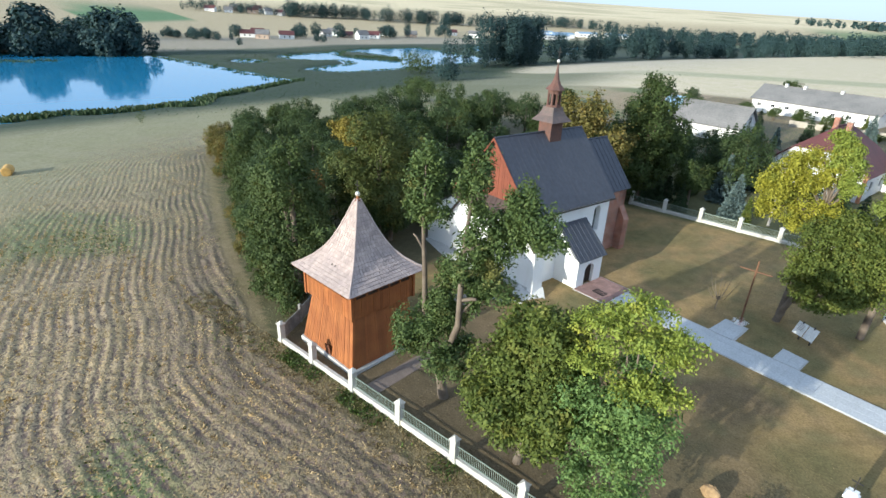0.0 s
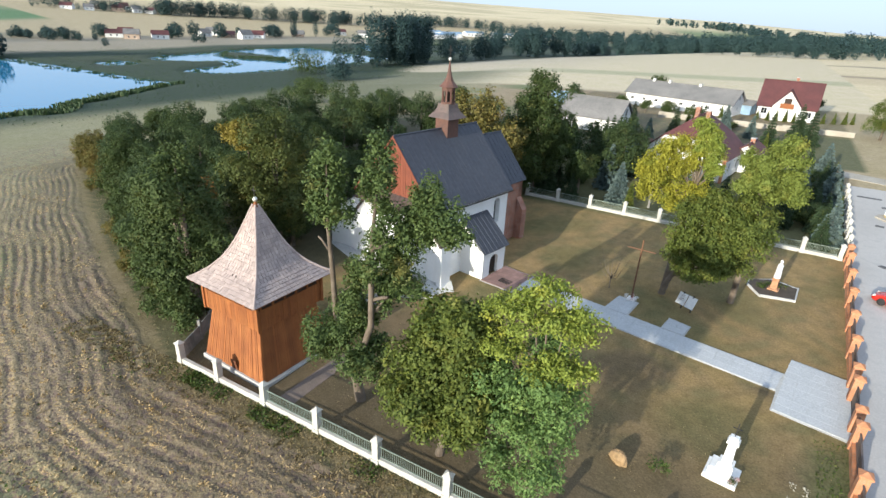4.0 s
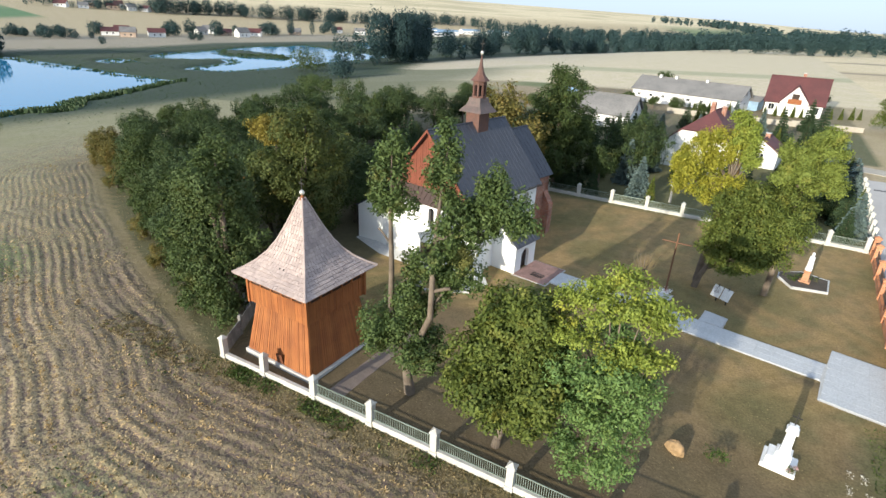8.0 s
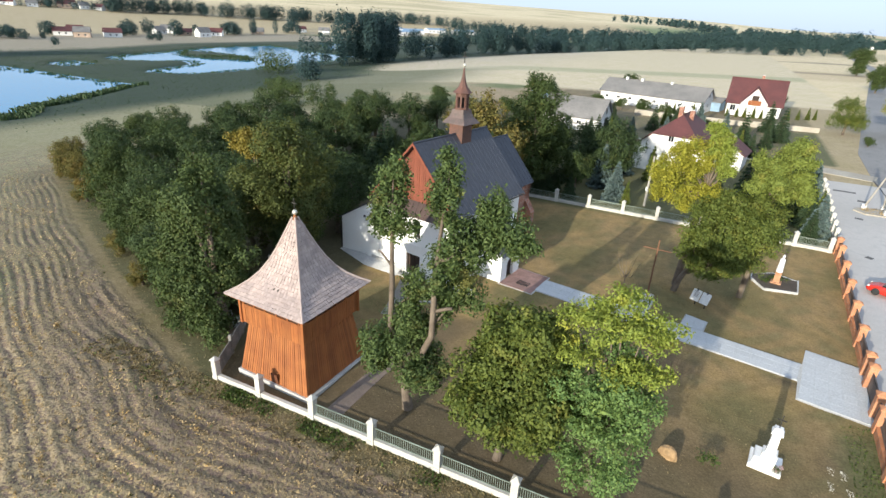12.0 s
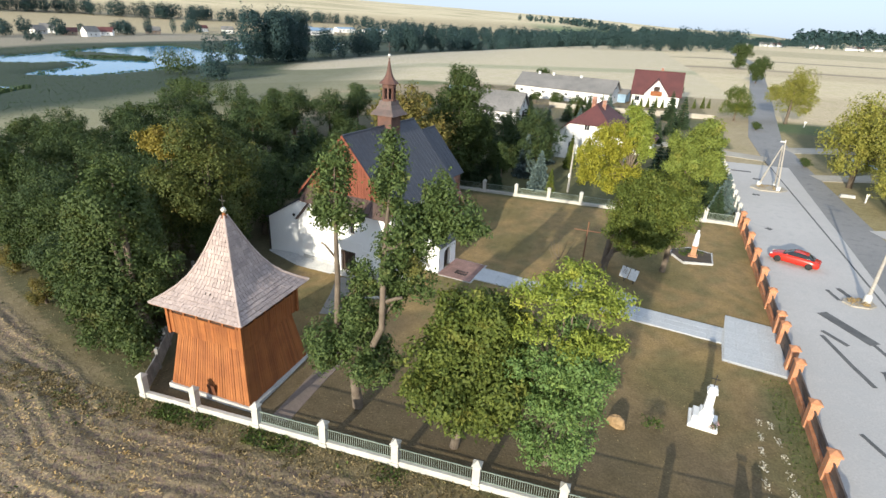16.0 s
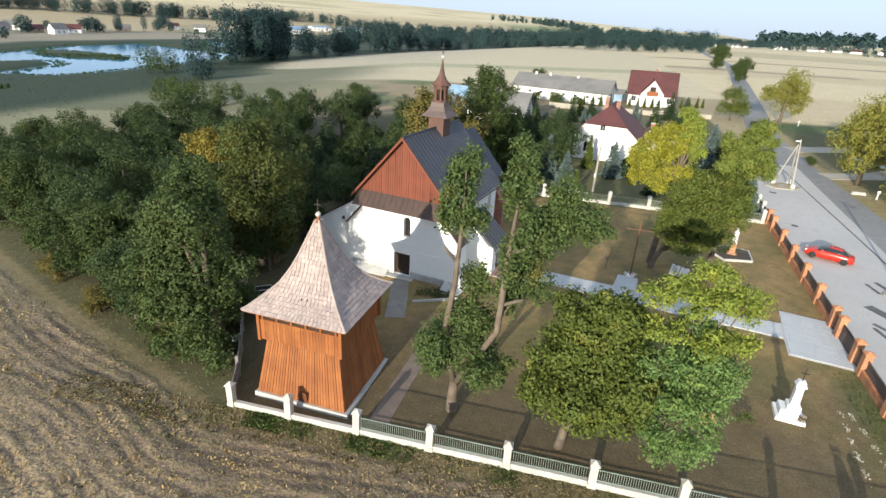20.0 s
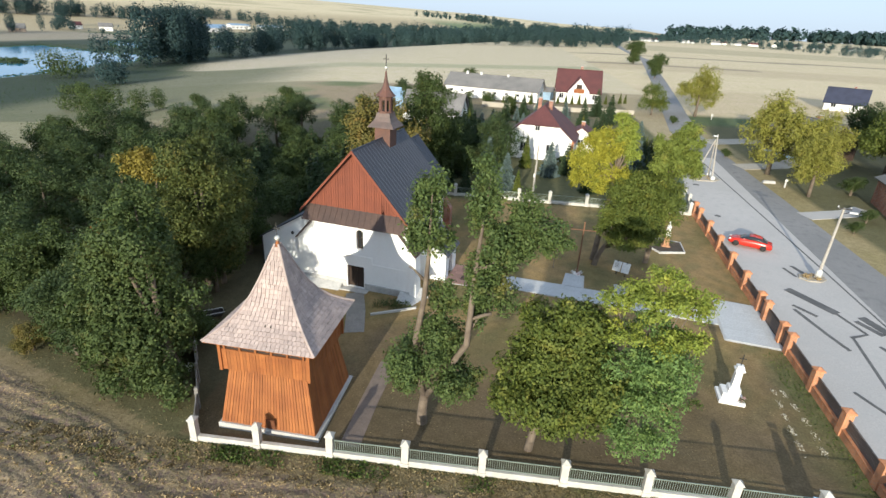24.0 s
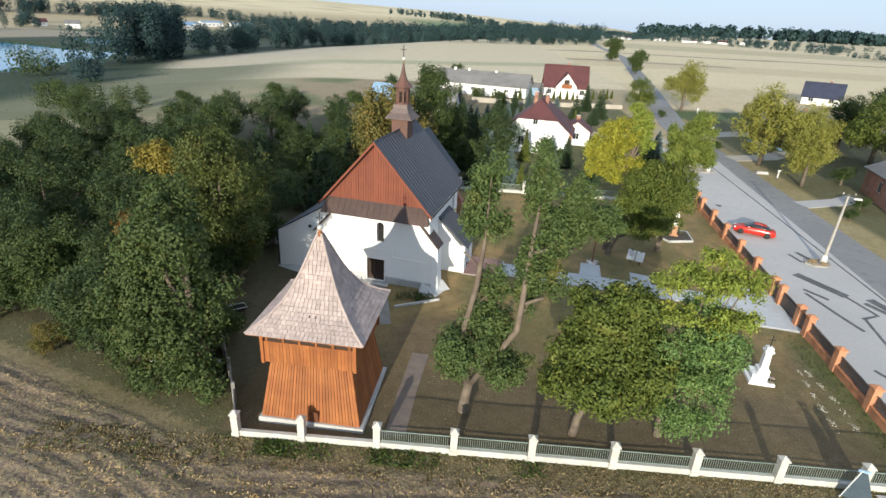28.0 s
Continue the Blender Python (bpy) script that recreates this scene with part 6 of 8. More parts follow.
for k in range(64):
    x, y = rc.uniform(-24, 9), rc.uniform(63, 126)
    if abs(x + 7.3) < 8 and 76 < y < 94 or abs(x + 0.2) < 5 and 85 < y < 97 or abs(y - 97 + 0.21 * (x - 8)) < 3.2 or x + 18 > 0 and x < 3 and 60 < y < 76:
        continue
    plant((SPRUCE, THUJA, SPRUCE, BLUE, KINDS[5])[k % 5], x, y, rc.uniform(0.5, 0.95) * (0.6 if k % 5 == 4 else 1))
for y in (61.8, 64, 66.5, 69, 72, 75.5, 79, 82.5, 86, 89):
    plant((SPRUCE, THUJA, BLUE)[int(y * 2) % 3], brick_x(y) - rc.uniform(1.2, 3.6), y, rc.uniform(0.5, 0.85))
# road and farm trees
for x, y, k, s in ((20.0, 128, 7, 0.75), (30.2, 129, 6, 1.05), (27.1, 80.7, 6, 1.12), (28.3, 70.3, 6, 0.8), (37, 86, 6, 0.85), (46.5, 85, 7, 1.15), (46, 74, 7, 0.8), (50, 100, 3, 0.9), (38, 108, 4, 0.7), (11, 160, 1, 0.4), (-25, 152, 1, 0.75), (-40, 128, 2, 0.6), (-36, 118, 1, 0.6), (62, 110, 2, 0.95), (56, 80, 0, 1.0), (60, 66, 1, 1.0), (48, 60, 2, 0.8), (66, 95, 3, 1.0)):
    plant(KINDS[k], x, y, s)
tree("road_tree", 42.0, 222.0, "dark green tree beside the country road", "tree", [(0, 0, 0, 0.3), (0, 0, 3, 0.22)], [], [(0, 0, 6.2, 3.4, 3.4, 3.4), (0.5, 0, 3.2, 2.4, 2.4, 2.2)], 6000, 0.3, L_OAK, 42)
tree("road_tree", 51.0, 311.0, "lone dark roadside tree beyond the village", "tree", [(0, 0, 0, 0.4), (0, 0, 4, 0.3)], [], [(0, 0, 8, 4.5, 4.5, 4), (0.5, 0, 3.5, 3, 3, 2.5)], 6000, 0.4, L_OAK, 41)
for x, y, s in ((-30, 136, 0.7), (-24, 134.5, 0.6), (-18.5, 132.5, 0.7), (-13.5, 131, 0.6), (24, 90, 0.35), (-45, 112, 0.9), (-60, 108, 0.8), (-72, 104, 0.7), (-84, 112, 0.8), (-66, 120, 0.9), (27, 57, 0.35), (30.5, 61, 0.4), (34.5, 72, 0.6), (22.5, 118, 0.4), (-4.2, 79.6, 0.3)):
    plant(KINDS[5], x, y, s)


# far woods and hedges, one mass each, most in the haze-tinted leaf colour
def far_trees(name, spots, label, seed, hgt=(9, 16), leaf=0.95, per=150, material=None, wide=1.0):
    rng = np.random.default_rng(seed)
    out = []
    for x, y in spots:
        h = rng.uniform(*hgt)
        w = h * wide * rng.uniform(0.3, 0.45)
        d = rng.standard_normal((per, 3))
        d /= np.linalg.norm(d, axis=1)[:, None]
        c = np.array([x, y, gz(x, y) + h * 0.52]) + d * np.array([w, w, h * 0.5]) * (0.6 + 0.45 * rng.random((per, 1))) * (1 + 0.25 * wobble(d * 2, h))[:, None]
        nrm = d + rng.standard_normal((per, 3)) * 0.5 + np.array([0, 0, 0.4])
        nrm /= np.linalg.norm(nrm, axis=1)[:, None]
        t = np.cross(nrm, rng.standard_normal((per, 3)))
        t /= np.linalg.norm(t, axis=1)[:, None]
        b = np.cross(nrm, t)
        s = leaf * h / 12 * (0.6 + 0.7 * rng.random((per, 1)))
        out.append(np.stack([c - t * s, c + b * s * 0.7, c + t * s, c - b * s * 0.7], 1).reshape(-1, 3))
    ob = part(name, quads(name, np.concatenate(out), material or L_FAR_HAZE), None)
    return tagged(ob, label, "trees", "", "stuff")


rf = random.Random(17)


def belt(line, n, spread):
    out = []
    for _ in range(n):
        k = rf.randrange(len(line) - 1)
        u = rf.random()
        (x0, y0), (x1, y1) = line[k], line[k + 1]
        out.append((x0 + (x1 - x0) * u + rf.gauss(0, spread), y0 + (y1 - y0) * u + rf.gauss(0, spread)))
    return out


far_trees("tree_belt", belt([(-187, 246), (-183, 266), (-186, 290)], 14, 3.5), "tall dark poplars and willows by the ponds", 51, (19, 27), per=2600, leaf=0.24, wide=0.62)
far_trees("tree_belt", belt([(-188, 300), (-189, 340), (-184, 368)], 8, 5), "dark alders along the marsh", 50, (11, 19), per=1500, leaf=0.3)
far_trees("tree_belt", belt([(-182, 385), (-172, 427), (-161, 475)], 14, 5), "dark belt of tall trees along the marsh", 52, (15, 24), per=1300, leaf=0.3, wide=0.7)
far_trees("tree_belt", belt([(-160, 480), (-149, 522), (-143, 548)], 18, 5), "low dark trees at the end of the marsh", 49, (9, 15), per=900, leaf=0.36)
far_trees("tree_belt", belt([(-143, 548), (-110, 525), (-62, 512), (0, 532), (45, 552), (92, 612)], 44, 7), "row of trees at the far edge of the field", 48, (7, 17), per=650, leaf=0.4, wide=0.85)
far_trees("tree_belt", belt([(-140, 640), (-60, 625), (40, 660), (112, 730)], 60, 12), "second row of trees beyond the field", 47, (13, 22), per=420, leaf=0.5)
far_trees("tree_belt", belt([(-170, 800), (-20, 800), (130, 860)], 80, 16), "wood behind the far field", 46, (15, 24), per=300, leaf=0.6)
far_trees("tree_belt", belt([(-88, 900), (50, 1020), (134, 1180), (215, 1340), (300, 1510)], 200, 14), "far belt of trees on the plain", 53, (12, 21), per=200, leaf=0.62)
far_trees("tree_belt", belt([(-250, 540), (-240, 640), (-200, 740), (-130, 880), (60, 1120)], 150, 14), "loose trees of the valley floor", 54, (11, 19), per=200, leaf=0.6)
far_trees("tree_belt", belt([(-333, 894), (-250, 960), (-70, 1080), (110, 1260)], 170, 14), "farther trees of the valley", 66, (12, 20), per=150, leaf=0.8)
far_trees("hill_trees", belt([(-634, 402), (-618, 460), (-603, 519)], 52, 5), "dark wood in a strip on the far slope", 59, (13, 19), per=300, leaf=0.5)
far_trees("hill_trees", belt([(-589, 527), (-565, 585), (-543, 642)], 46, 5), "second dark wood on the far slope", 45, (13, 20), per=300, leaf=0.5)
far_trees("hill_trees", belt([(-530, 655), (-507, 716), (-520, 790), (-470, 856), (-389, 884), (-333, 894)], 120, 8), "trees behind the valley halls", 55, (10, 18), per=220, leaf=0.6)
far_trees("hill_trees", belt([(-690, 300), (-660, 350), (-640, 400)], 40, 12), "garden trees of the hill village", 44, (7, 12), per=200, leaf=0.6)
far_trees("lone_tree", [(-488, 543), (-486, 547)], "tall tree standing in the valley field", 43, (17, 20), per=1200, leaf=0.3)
far_trees("shore_trees", belt([(-328, 20), (-320, 60), (-314, 88), (-306, 112), (-345, 60)], 90, 6), "bushy willows on the far lake shore", 56, (8, 14), per=420, leaf=0.75, material=L_FAR_HAZE)
far_trees("shore_trees", [(-330, 70), (-328, 74), (-312, 98), (-308, 105), (-336, 40)], "tall willows on the far lake shore", 67, (18, 24), per=1500, leaf=0.62, material=L_FAR_HAZE)
far_trees("shore_bushes", [(-179, 176), (-176, 178), (-173, 180), (-175, 186), (-181, 182)], "grey-green willow bushes on the pond bank", 57, (8, 11), per=420, leaf=0.42, material=L_WOOD)
far_trees("shore_bushes", [(-152, 171), (-150, 173)], "round dark bush on the field edge", 68, (8, 9.5), per=900, leaf=0.5, material=L_FAR_HAZE, wide=1.1)
far_trees("shore_trees", [(-191, 216), (-189, 220), (-181, 219), (-184, 226), (-178, 230)], "slender trees between the ponds", 69, (11, 18), per=330, leaf=0.4, wide=0.5)
far_trees("shore_bushes", [(-143, 142), (-141, 145), (-137, 140), (-121, 129), (-124, 132), (-119, 114), (-117, 117)], "low rounded bushes on the meadow", 61, (3, 5), per=700, leaf=0.62, material=L_OAK, wide=1.5)
far_trees("village_trees", [(-446, 238), (-450, 242), (-426, 282), (-423, 287), (-430, 285), (-441, 315), (-427, 331), (-429, 335), (-427, 392), (-425, 397), (-431, 388), (-440, 405), (-445, 300), (-450, 370), (-448, 490), (-440, 500), (-455, 505)], "dark garden trees of the village across the lake", 58, (8, 14), per=700, leaf=0.62, material=L_FAR_HAZE, wide=1.3)
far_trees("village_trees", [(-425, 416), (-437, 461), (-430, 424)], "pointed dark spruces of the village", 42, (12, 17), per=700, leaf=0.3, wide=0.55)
far_trees("village_trees", belt([(-440, 180), (-433, 189), (-405, 209)], 22, 5), "hedge and bushes beside the village", 41, (4, 8), per=400, leaf=0.75, material=L_FAR_HAZE, wide=1.4)
far_trees("village_trees", belt([(-400, 98), (-452, 133), (-476, 164)], 34, 9), "garden trees behind the lake", 40, (7, 14), per=400, leaf=0.75, material=L_FAR_HAZE, wide=1.2)
far_trees("field_bushes", [(-375, 268), (-372, 272), (-352, 190), (-393, 480)], "lone bushes on the field beyond the ponds", 39, (4.5, 7), per=500, leaf=0.75, material=L_FAR_HAZE, wide=1.3)
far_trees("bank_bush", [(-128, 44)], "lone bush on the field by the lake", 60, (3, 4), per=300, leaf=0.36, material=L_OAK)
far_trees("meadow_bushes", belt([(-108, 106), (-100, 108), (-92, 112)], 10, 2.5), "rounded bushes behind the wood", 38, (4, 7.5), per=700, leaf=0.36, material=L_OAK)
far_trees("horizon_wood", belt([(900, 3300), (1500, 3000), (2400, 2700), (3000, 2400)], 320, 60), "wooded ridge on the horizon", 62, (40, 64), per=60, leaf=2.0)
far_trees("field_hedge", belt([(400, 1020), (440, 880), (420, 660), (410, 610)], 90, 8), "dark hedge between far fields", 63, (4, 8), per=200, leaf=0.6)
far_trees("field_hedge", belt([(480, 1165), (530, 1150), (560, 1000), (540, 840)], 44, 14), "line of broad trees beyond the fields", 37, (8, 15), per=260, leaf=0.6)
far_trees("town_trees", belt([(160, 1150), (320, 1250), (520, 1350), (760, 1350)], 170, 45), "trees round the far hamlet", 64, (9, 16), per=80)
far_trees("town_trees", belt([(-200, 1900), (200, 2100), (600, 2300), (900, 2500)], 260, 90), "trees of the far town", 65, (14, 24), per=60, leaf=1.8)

# reeds along the water
def reeds(name, spots, label, seed, h=(0.2, 0.6), w=0.3, per=16, loose=0.9):
    rng = np.random.default_rng(seed)
    p = np.repeat(np.array(spots, float), per, 0)
    k = len(p)
    p = p + rng.normal(0, loose, (k, 2))
    z = np.maximum(land(p[:, 0], p[:, 1]), -4.7)
    a, hh, ww = rng.uniform(0, math.pi, k), rng.uniform(h[0], h[1], k), w * rng.uniform(0.6, 1.4, k)
    foot = np.stack([p[:, 0], p[:, 1], z], 1)
    side = np.stack([np.cos(a) * ww, np.sin(a) * ww, 0 * a], 1)
    top = foot + np.stack([rng.normal(0, 0.3, k), rng.normal(0, 0.3, k), hh], 1)
    v = np.stack([foot - side, foot + side, top + side * 0.5, top - side * 0.5], 1).reshape(-1, 3)
    return tagged(part(name, quads(name, v, L_REED), None), label, "reeds", "", "stuff")


spots = []
for poly in PONDS + (ISLE,):
    for (x0, y0), (x1, y1) in zip(poly, poly[1:] + poly[:1]):
        d = math.hypot(x1 - x0, y1 - y0)
        for k in range(int(d / 1.6)):
            u = k * 1.6 / d
            spots.append((x0 + (x1 - x0) * u + rf.gauss(0, 1.6), y0 + (y1 - y0) * u + rf.gauss(0, 1.6)))
spots += [(x, y) for x, y in belt([(-260, 215), (-246, 222), (-238, 226)], 60, 3.0)] + belt([(-292, 40), (-285, 70)], 60, 3)
rm = np.random.default_rng(73)
mx_, my_ = rm.uniform(-330, -112, 6000), rm.uniform(40, 340, 6000)
dry = shore(my_) - mx_ > -8
for p_ in PONDS:
    dry &= inside(p_, mx_, my_) < -2
marsh = np.stack([mx_, my_], 1)[dry]
reeds("marsh_grass", marsh, "rough green marsh grass between the ponds", 72, (0.1, 0.26), 0.12, 6, 5.0)
reeds("reeds", spots, "green reed fringe along the ponds", 71)
reeds("reeds", belt([(-150, 24), (-152, 34), (-149, 46), (-152, 60), (-148, 65), (-158, 74), (-163, 84), (-169, 96), (-180, 117)], 240, 1.2), "tall reeds along the near lake shore", 74, (0.6, 1.3), 0.3, 18)

# ---- things in the churchyard ----
def on_ground(x, y, rz=0, dz=0.0):
    return pose(x, y, gz(x, y) + dz, 0, 0, rz)


mon = thing("monument", on_ground(2.75, 25.2, -8), "white stone memorial pillar on a stepped base with flowers", "monument")
part("base_step", Geo().cbox(-0.78, 0.78, -0.7, 0.8, -0.2, 0.2, 0.03), STONE_WHITE, mon)
part("plinth", Geo().cbox(-0.62, 0.2, -0.5, 0.55, 0.2, 0.62, 0.04), STONE_WHITE, mon)
part("pedestal", Geo().cbox(-0.3, 0.42, -0.36, 0.36, 0.2, 0.95, 0.04), STONE_WHITE, mon)
part("pillar", Geo().lathe([(0.34, 0.95), (0.31, 1.1), (0.27, 2.1), (0.25, 2.2)], 4, (0.06, 0.0), 0.5), STONE_WHITE, mon)
part("capital", Geo().cbox(-0.22, 0.34, -0.28, 0.28, 2.2, 2.34, 0.03).cbox(-0.15, 0.27, -0.2, 0.2, 2.34, 2.56, 0.05), STONE_WHITE, mon)
part("cross", Geo().box(0.035, 0.085, -0.02, 0.02, 2.55, 3.35).box(-0.16, 0.28, -0.02, 0.02, 3.02, 3.07), IRON, mon, "thin dark iron cross")
rf2 = random.Random(4)
for k in range(5):
    a, b = 0.58 + rf2.uniform(-0.14, 0.14), -0.35 + rf2.uniform(-0.25, 0.25)
    part("flower_bunch", crown("flower_bunch", [(a, b, 0.32, 0.11, 0.11, 0.1)], 90, 0.045, FLOWERS if k % 2 else L_WEED, 80 + k), None, mon)

shr = thing("statue", on_ground(4.45, 49.25, -10), "white statue on an orange stone pedestal", "statue")
part("statue", Geo().cbox(-0.42, 0.42, -0.42, 0.42, -0.1, 0.25, 0.03).lathe([(0.42, 0.25), (0.36, 0.3), (0.32, 1.0), (0.38, 1.1), (0.38, 1.2)], 4, (0, 0), 0.5), SANDSTONE, shr)
shr.name = "statue_pedestal"
shr["label"], shr["category"] = "orange sandstone pedestal in a small flower bed", "pedestal"
sg = Geo().lathe([(0.26, 1.2), (0.27, 1.3), (0.24, 1.7), (0.21, 2.1), (0.22, 2.3), (0.17, 2.48), (0.08, 2.54), (0.11, 2.62), (0.12, 2.74), (0.06, 2.84)], 14)
shr.children[0].name = "pedestal"
st = new("statue", mesh_of("statue", sg, STONE_WHITE, True))
st.matrix_basis = on_ground(4.45, 49.25, -10)
tagged(st, "plain white standing statue on a pedestal", "statue")
bed = thing("flower_bed", on_ground(4.5, 49.1, 0), "six-sided dark soil bed with a white stone kerb", "flower bed")
hexa = [(2.58 - 4.5, 50.2 - 49.1), (2.5 - 4.5, 49.2 - 49.1), (3.5 - 4.5, 47.4 - 49.1), (6.05 - 4.5, 47.9 - 49.1), (6.3 - 4.5, 50.6 - 49.1), (4.3 - 4.5, 51.4 - 49.1)]
part("soil", Geo().prism(hexa, -0.1, 0.15), mat("dark_soil", (0.10, 0.075, 0.055), (0.07, 0.055, 0.04), 0.95, coarse=2, fine=12), bed)
for (x0, y0), (x1, y1) in zip(hexa, hexa[1:] + hexa[:1]):
    d = math.hypot(x1 - x0, y1 - y0)
    part("kerb", Geo().cbox(0, d, -0.06, 0.06, -0.1, 0.17, 0.02), PLINTH, bed, m=pose(x0, y0, 0.5 * 0, 0, -math.degrees(0.03 * (y1 - y0) / d), math.degrees(math.atan2(y1 - y0, x1 - x0))))
part("plants", crown("plants", [(0.2, 0.9, 0.25, 1.1, 0.6, 0.2), (-0.9, 0.2, 0.2, 0.5, 0.6, 0.2)], 700, 0.07, L_WEED, 90), None, bed, kind="stuff")

crs = thing("mission_cross", on_ground(-5.5, 41.1, -6), "tall thin rusty iron cross on the church path", "cross")
part("upright", Geo().tube([(0, 0, 0), (0.02, 0, 5.3)], [0.075, 0.055], 8), RUST, crs)
part("crossbar", Geo().tube([(-1.1, 0, 4.45), (1.1, 0, 4.5)], [0.045, 0.045], 8), RUST, crs)
part("foot", Geo().cbox(-0.3, 0.3, -0.3, 0.3, 0.04, 0.22, 0.04), STONE_WHITE, crs)
for k in range(4):
    part("flower_bunch", crown("flower_bunch", [(0.35 * math.cos(k * 1.7), 0.35 * math.sin(k * 1.7), 0.3, 0.14, 0.14, 0.14)], 80, 0.05, FLOWERS if k % 2 else STONE_WHITE, 95 + k), None, crs)

brd = thing("notice_board", on_ground(-1.5, 41.5, -28), "white two-panel notice board on thin posts in the grass", "notice board")
for s in (-1, 1):
    part("panel", Geo().box(-0.36, 0.36, -0.025, 0.025, -0.48, 0.48), LAMP_WHITE, brd, m=pose(s * 0.4, 0, 0.95, -28, 0, 0))
    part("post", Geo().box(-0.04, 0.04, 0.05, 0.12, -0.1, 1.5), IRON, brd, m=pose(s * 0.42, 0.1, 0))
for k in range(5):
    part("print_bar", Geo().box(-0.22 + 0.05 * (k % 2), 0.18, -0.032, -0.026, -0.015, 0.015), INFILL, brd, m=pose(-0.4, 0, 0.95, -28, 0, 0) @ pose(0, 0, 0.3 - k * 0.1))

g = Geo()
rk = random.Random(6)
ring = []
for i, (r, z) in enumerate(((0.42, -0.1), (0.52, 0.15), (0.5, 0.42), (0.34, 0.66), (0.12, 0.78))):
    ring.append([(r * rk.uniform(0.8, 1.15) * math.cos(2 * math.pi * k / 9) * 1.25, r * rk.uniform(0.8, 1.15) * math.sin(2 * math.pi * k / 9) * 0.7, z + rk.uniform(-0.05, 0.05)) for k in range(9)])
g.put([p for r in ring for p in r], [(i * 9 + k, i * 9 + (k + 1) % 9, (i + 1) * 9 + (k + 1) % 9, (i + 1) * 9 + k) for i in range(4) for k in range(9)] + [tuple(range(36, 45))])
bo = new("boulder", mesh_of("boulder", g, STONE_WARM))
bo.matrix_basis = on_ground(-2.0, 23.3, -25) @ Matrix.Diagonal((0.86, 0.86, 0.86, 1))
tagged(bo, "rough ochre boulder lying in the dry grass", "boulder")
sb = thing("sapling", on_ground(-0.2, 23.6), "small green shrub in the dry lawn", "shrub")
part("stem", Geo().tube([(0, 0, -0.1), (0.05, 0, 0.5)], [0.03, 0.01], 5), BARK, sb)
part("leaves", crown("leaves", [(0, 0, 0.45, 0.55, 0.5, 0.35)], 420, 0.07, L_WEED, 91), None, sb)
tw = thing("bare_tree", on_ground(-7.6, 42.2), "leafless grey shrub beside the path", "shrub")
tg = Geo()
for k in range(11):
    a = k * 2.4
    q = Vector((math.cos(a) * rk.uniform(0.6, 1.4), math.sin(a) * rk.uniform(0.6, 1.4), rk.uniform(2.0, 3.4)))
    tg.tube([(0, 0, 0.9), tuple(q * 0.5), tuple(q)], [0.03, 0.02, 0.006], 5)
part("stem", Geo().tube([(0, 0, -0.1), (0, 0, 1.2)], [0.06, 0.045], 6), BARK, tw)
part("twigs", tg, BARK, tw, kind="stuff")

# paving and kerbs between tower and church door
tp = strip("tower_path", [(-20.3, 17.4), (-20.15, 21), (-19.8, 25.2)], 1.15, 0.03, mat("trodden_gravel", (0.24, 0.185, 0.15), (0.19, 0.15, 0.125), 0.95, coarse=1.6, fine=14), "worn brown gravel strip beside the bell tower", "path")
strip("door_path", [(-24.8, 34.2), (-23.9, 31.4), (-23.2, 28.4)], 1.5, 0.035, mat("dull_concrete", (0.26, 0.245, 0.225), (0.21, 0.2, 0.185), 0.95, coarse=1.5, fine=10), "grey paved path from the tower to the church door", "path")
strip("bed_kerb", [(-22.6, 31.0), (-20.6, 31.9), (-19.2, 32.6)], 0.16, 0.16, CONCRETE, "low concrete kerb of a bed by the church", "kerb")
hb_ = thing("creeping_plants", on_ground(-21.4, 32.6), "low dark green plants in a bed by the church wall", "plants")
part("leaves", crown("leaves", [(-0.4, 0, 0.2, 1.3, 0.6, 0.3), (0.9, 0.2, 0.2, 0.9, 0.5, 0.3)], 900, 0.09, L_OAK, 92), None, hb_)

# rubble, barrow and bags behind the tower
rub = thing("rubble_pile", on_ground(-35.2, 22.0), "pale broken stones and slabs heaped under the trees", "rubble")
for k in range(16):
    a, b, c = rk.uniform(0.15, 0.5), rk.uniform(0.12, 0.35), rk.uniform(0.06, 0.22)
    part("stone", Geo().box(-a, a, -b, b, 0, 2 * c, 0.04), CONCRETE if k % 3 else STONE_WHITE, rub, m=pose(rk.uniform(-1.9, 2.6), rk.uniform(-0.8, 0.8), rk.uniform(0, 0.12), rk.uniform(-14, 14), rk.uniform(-14, 14), rk.uniform(0, 180)))
bar = thing("wheelbarrow", on_ground(-34.2, 28.4, 40), "grey garden wheelbarrow tipped by the wall", "wheelbarrow")
part("tray", Geo().put([(-0.5, -0.25, 0.35), (0.4, -0.25, 0.35), (0.4, 0.25, 0.35), (-0.5, 0.25, 0.35), (-0.75, -0.38, 0.75), (0.6, -0.38, 0.7), (0.6, 0.38, 0.7), (-0.75, 0.38, 0.75)], [(0, 1, 2, 3), (0, 4, 5, 1), (1, 5, 6, 2), (2, 6, 7, 3), (3, 7, 4, 0)]), IRON, bar)
part("rim", Geo().tube([(-0.75, -0.38, 0.75), (0.6, -0.38, 0.7), (0.6, 0.38, 0.7), (-0.75, 0.38, 0.75), (-0.75, -0.38, 0.75)], [0.03] * 5, 6), LAMP_WHITE, bar)
part("wheel", Geo().lathe([(0.05, -0.05), (0.2, -0.05), (0.2, 0.05), (0.05, 0.05)], 12), TYRE, bar, m=pose(-0.75, 0, 0.2, 90, 0, 0))
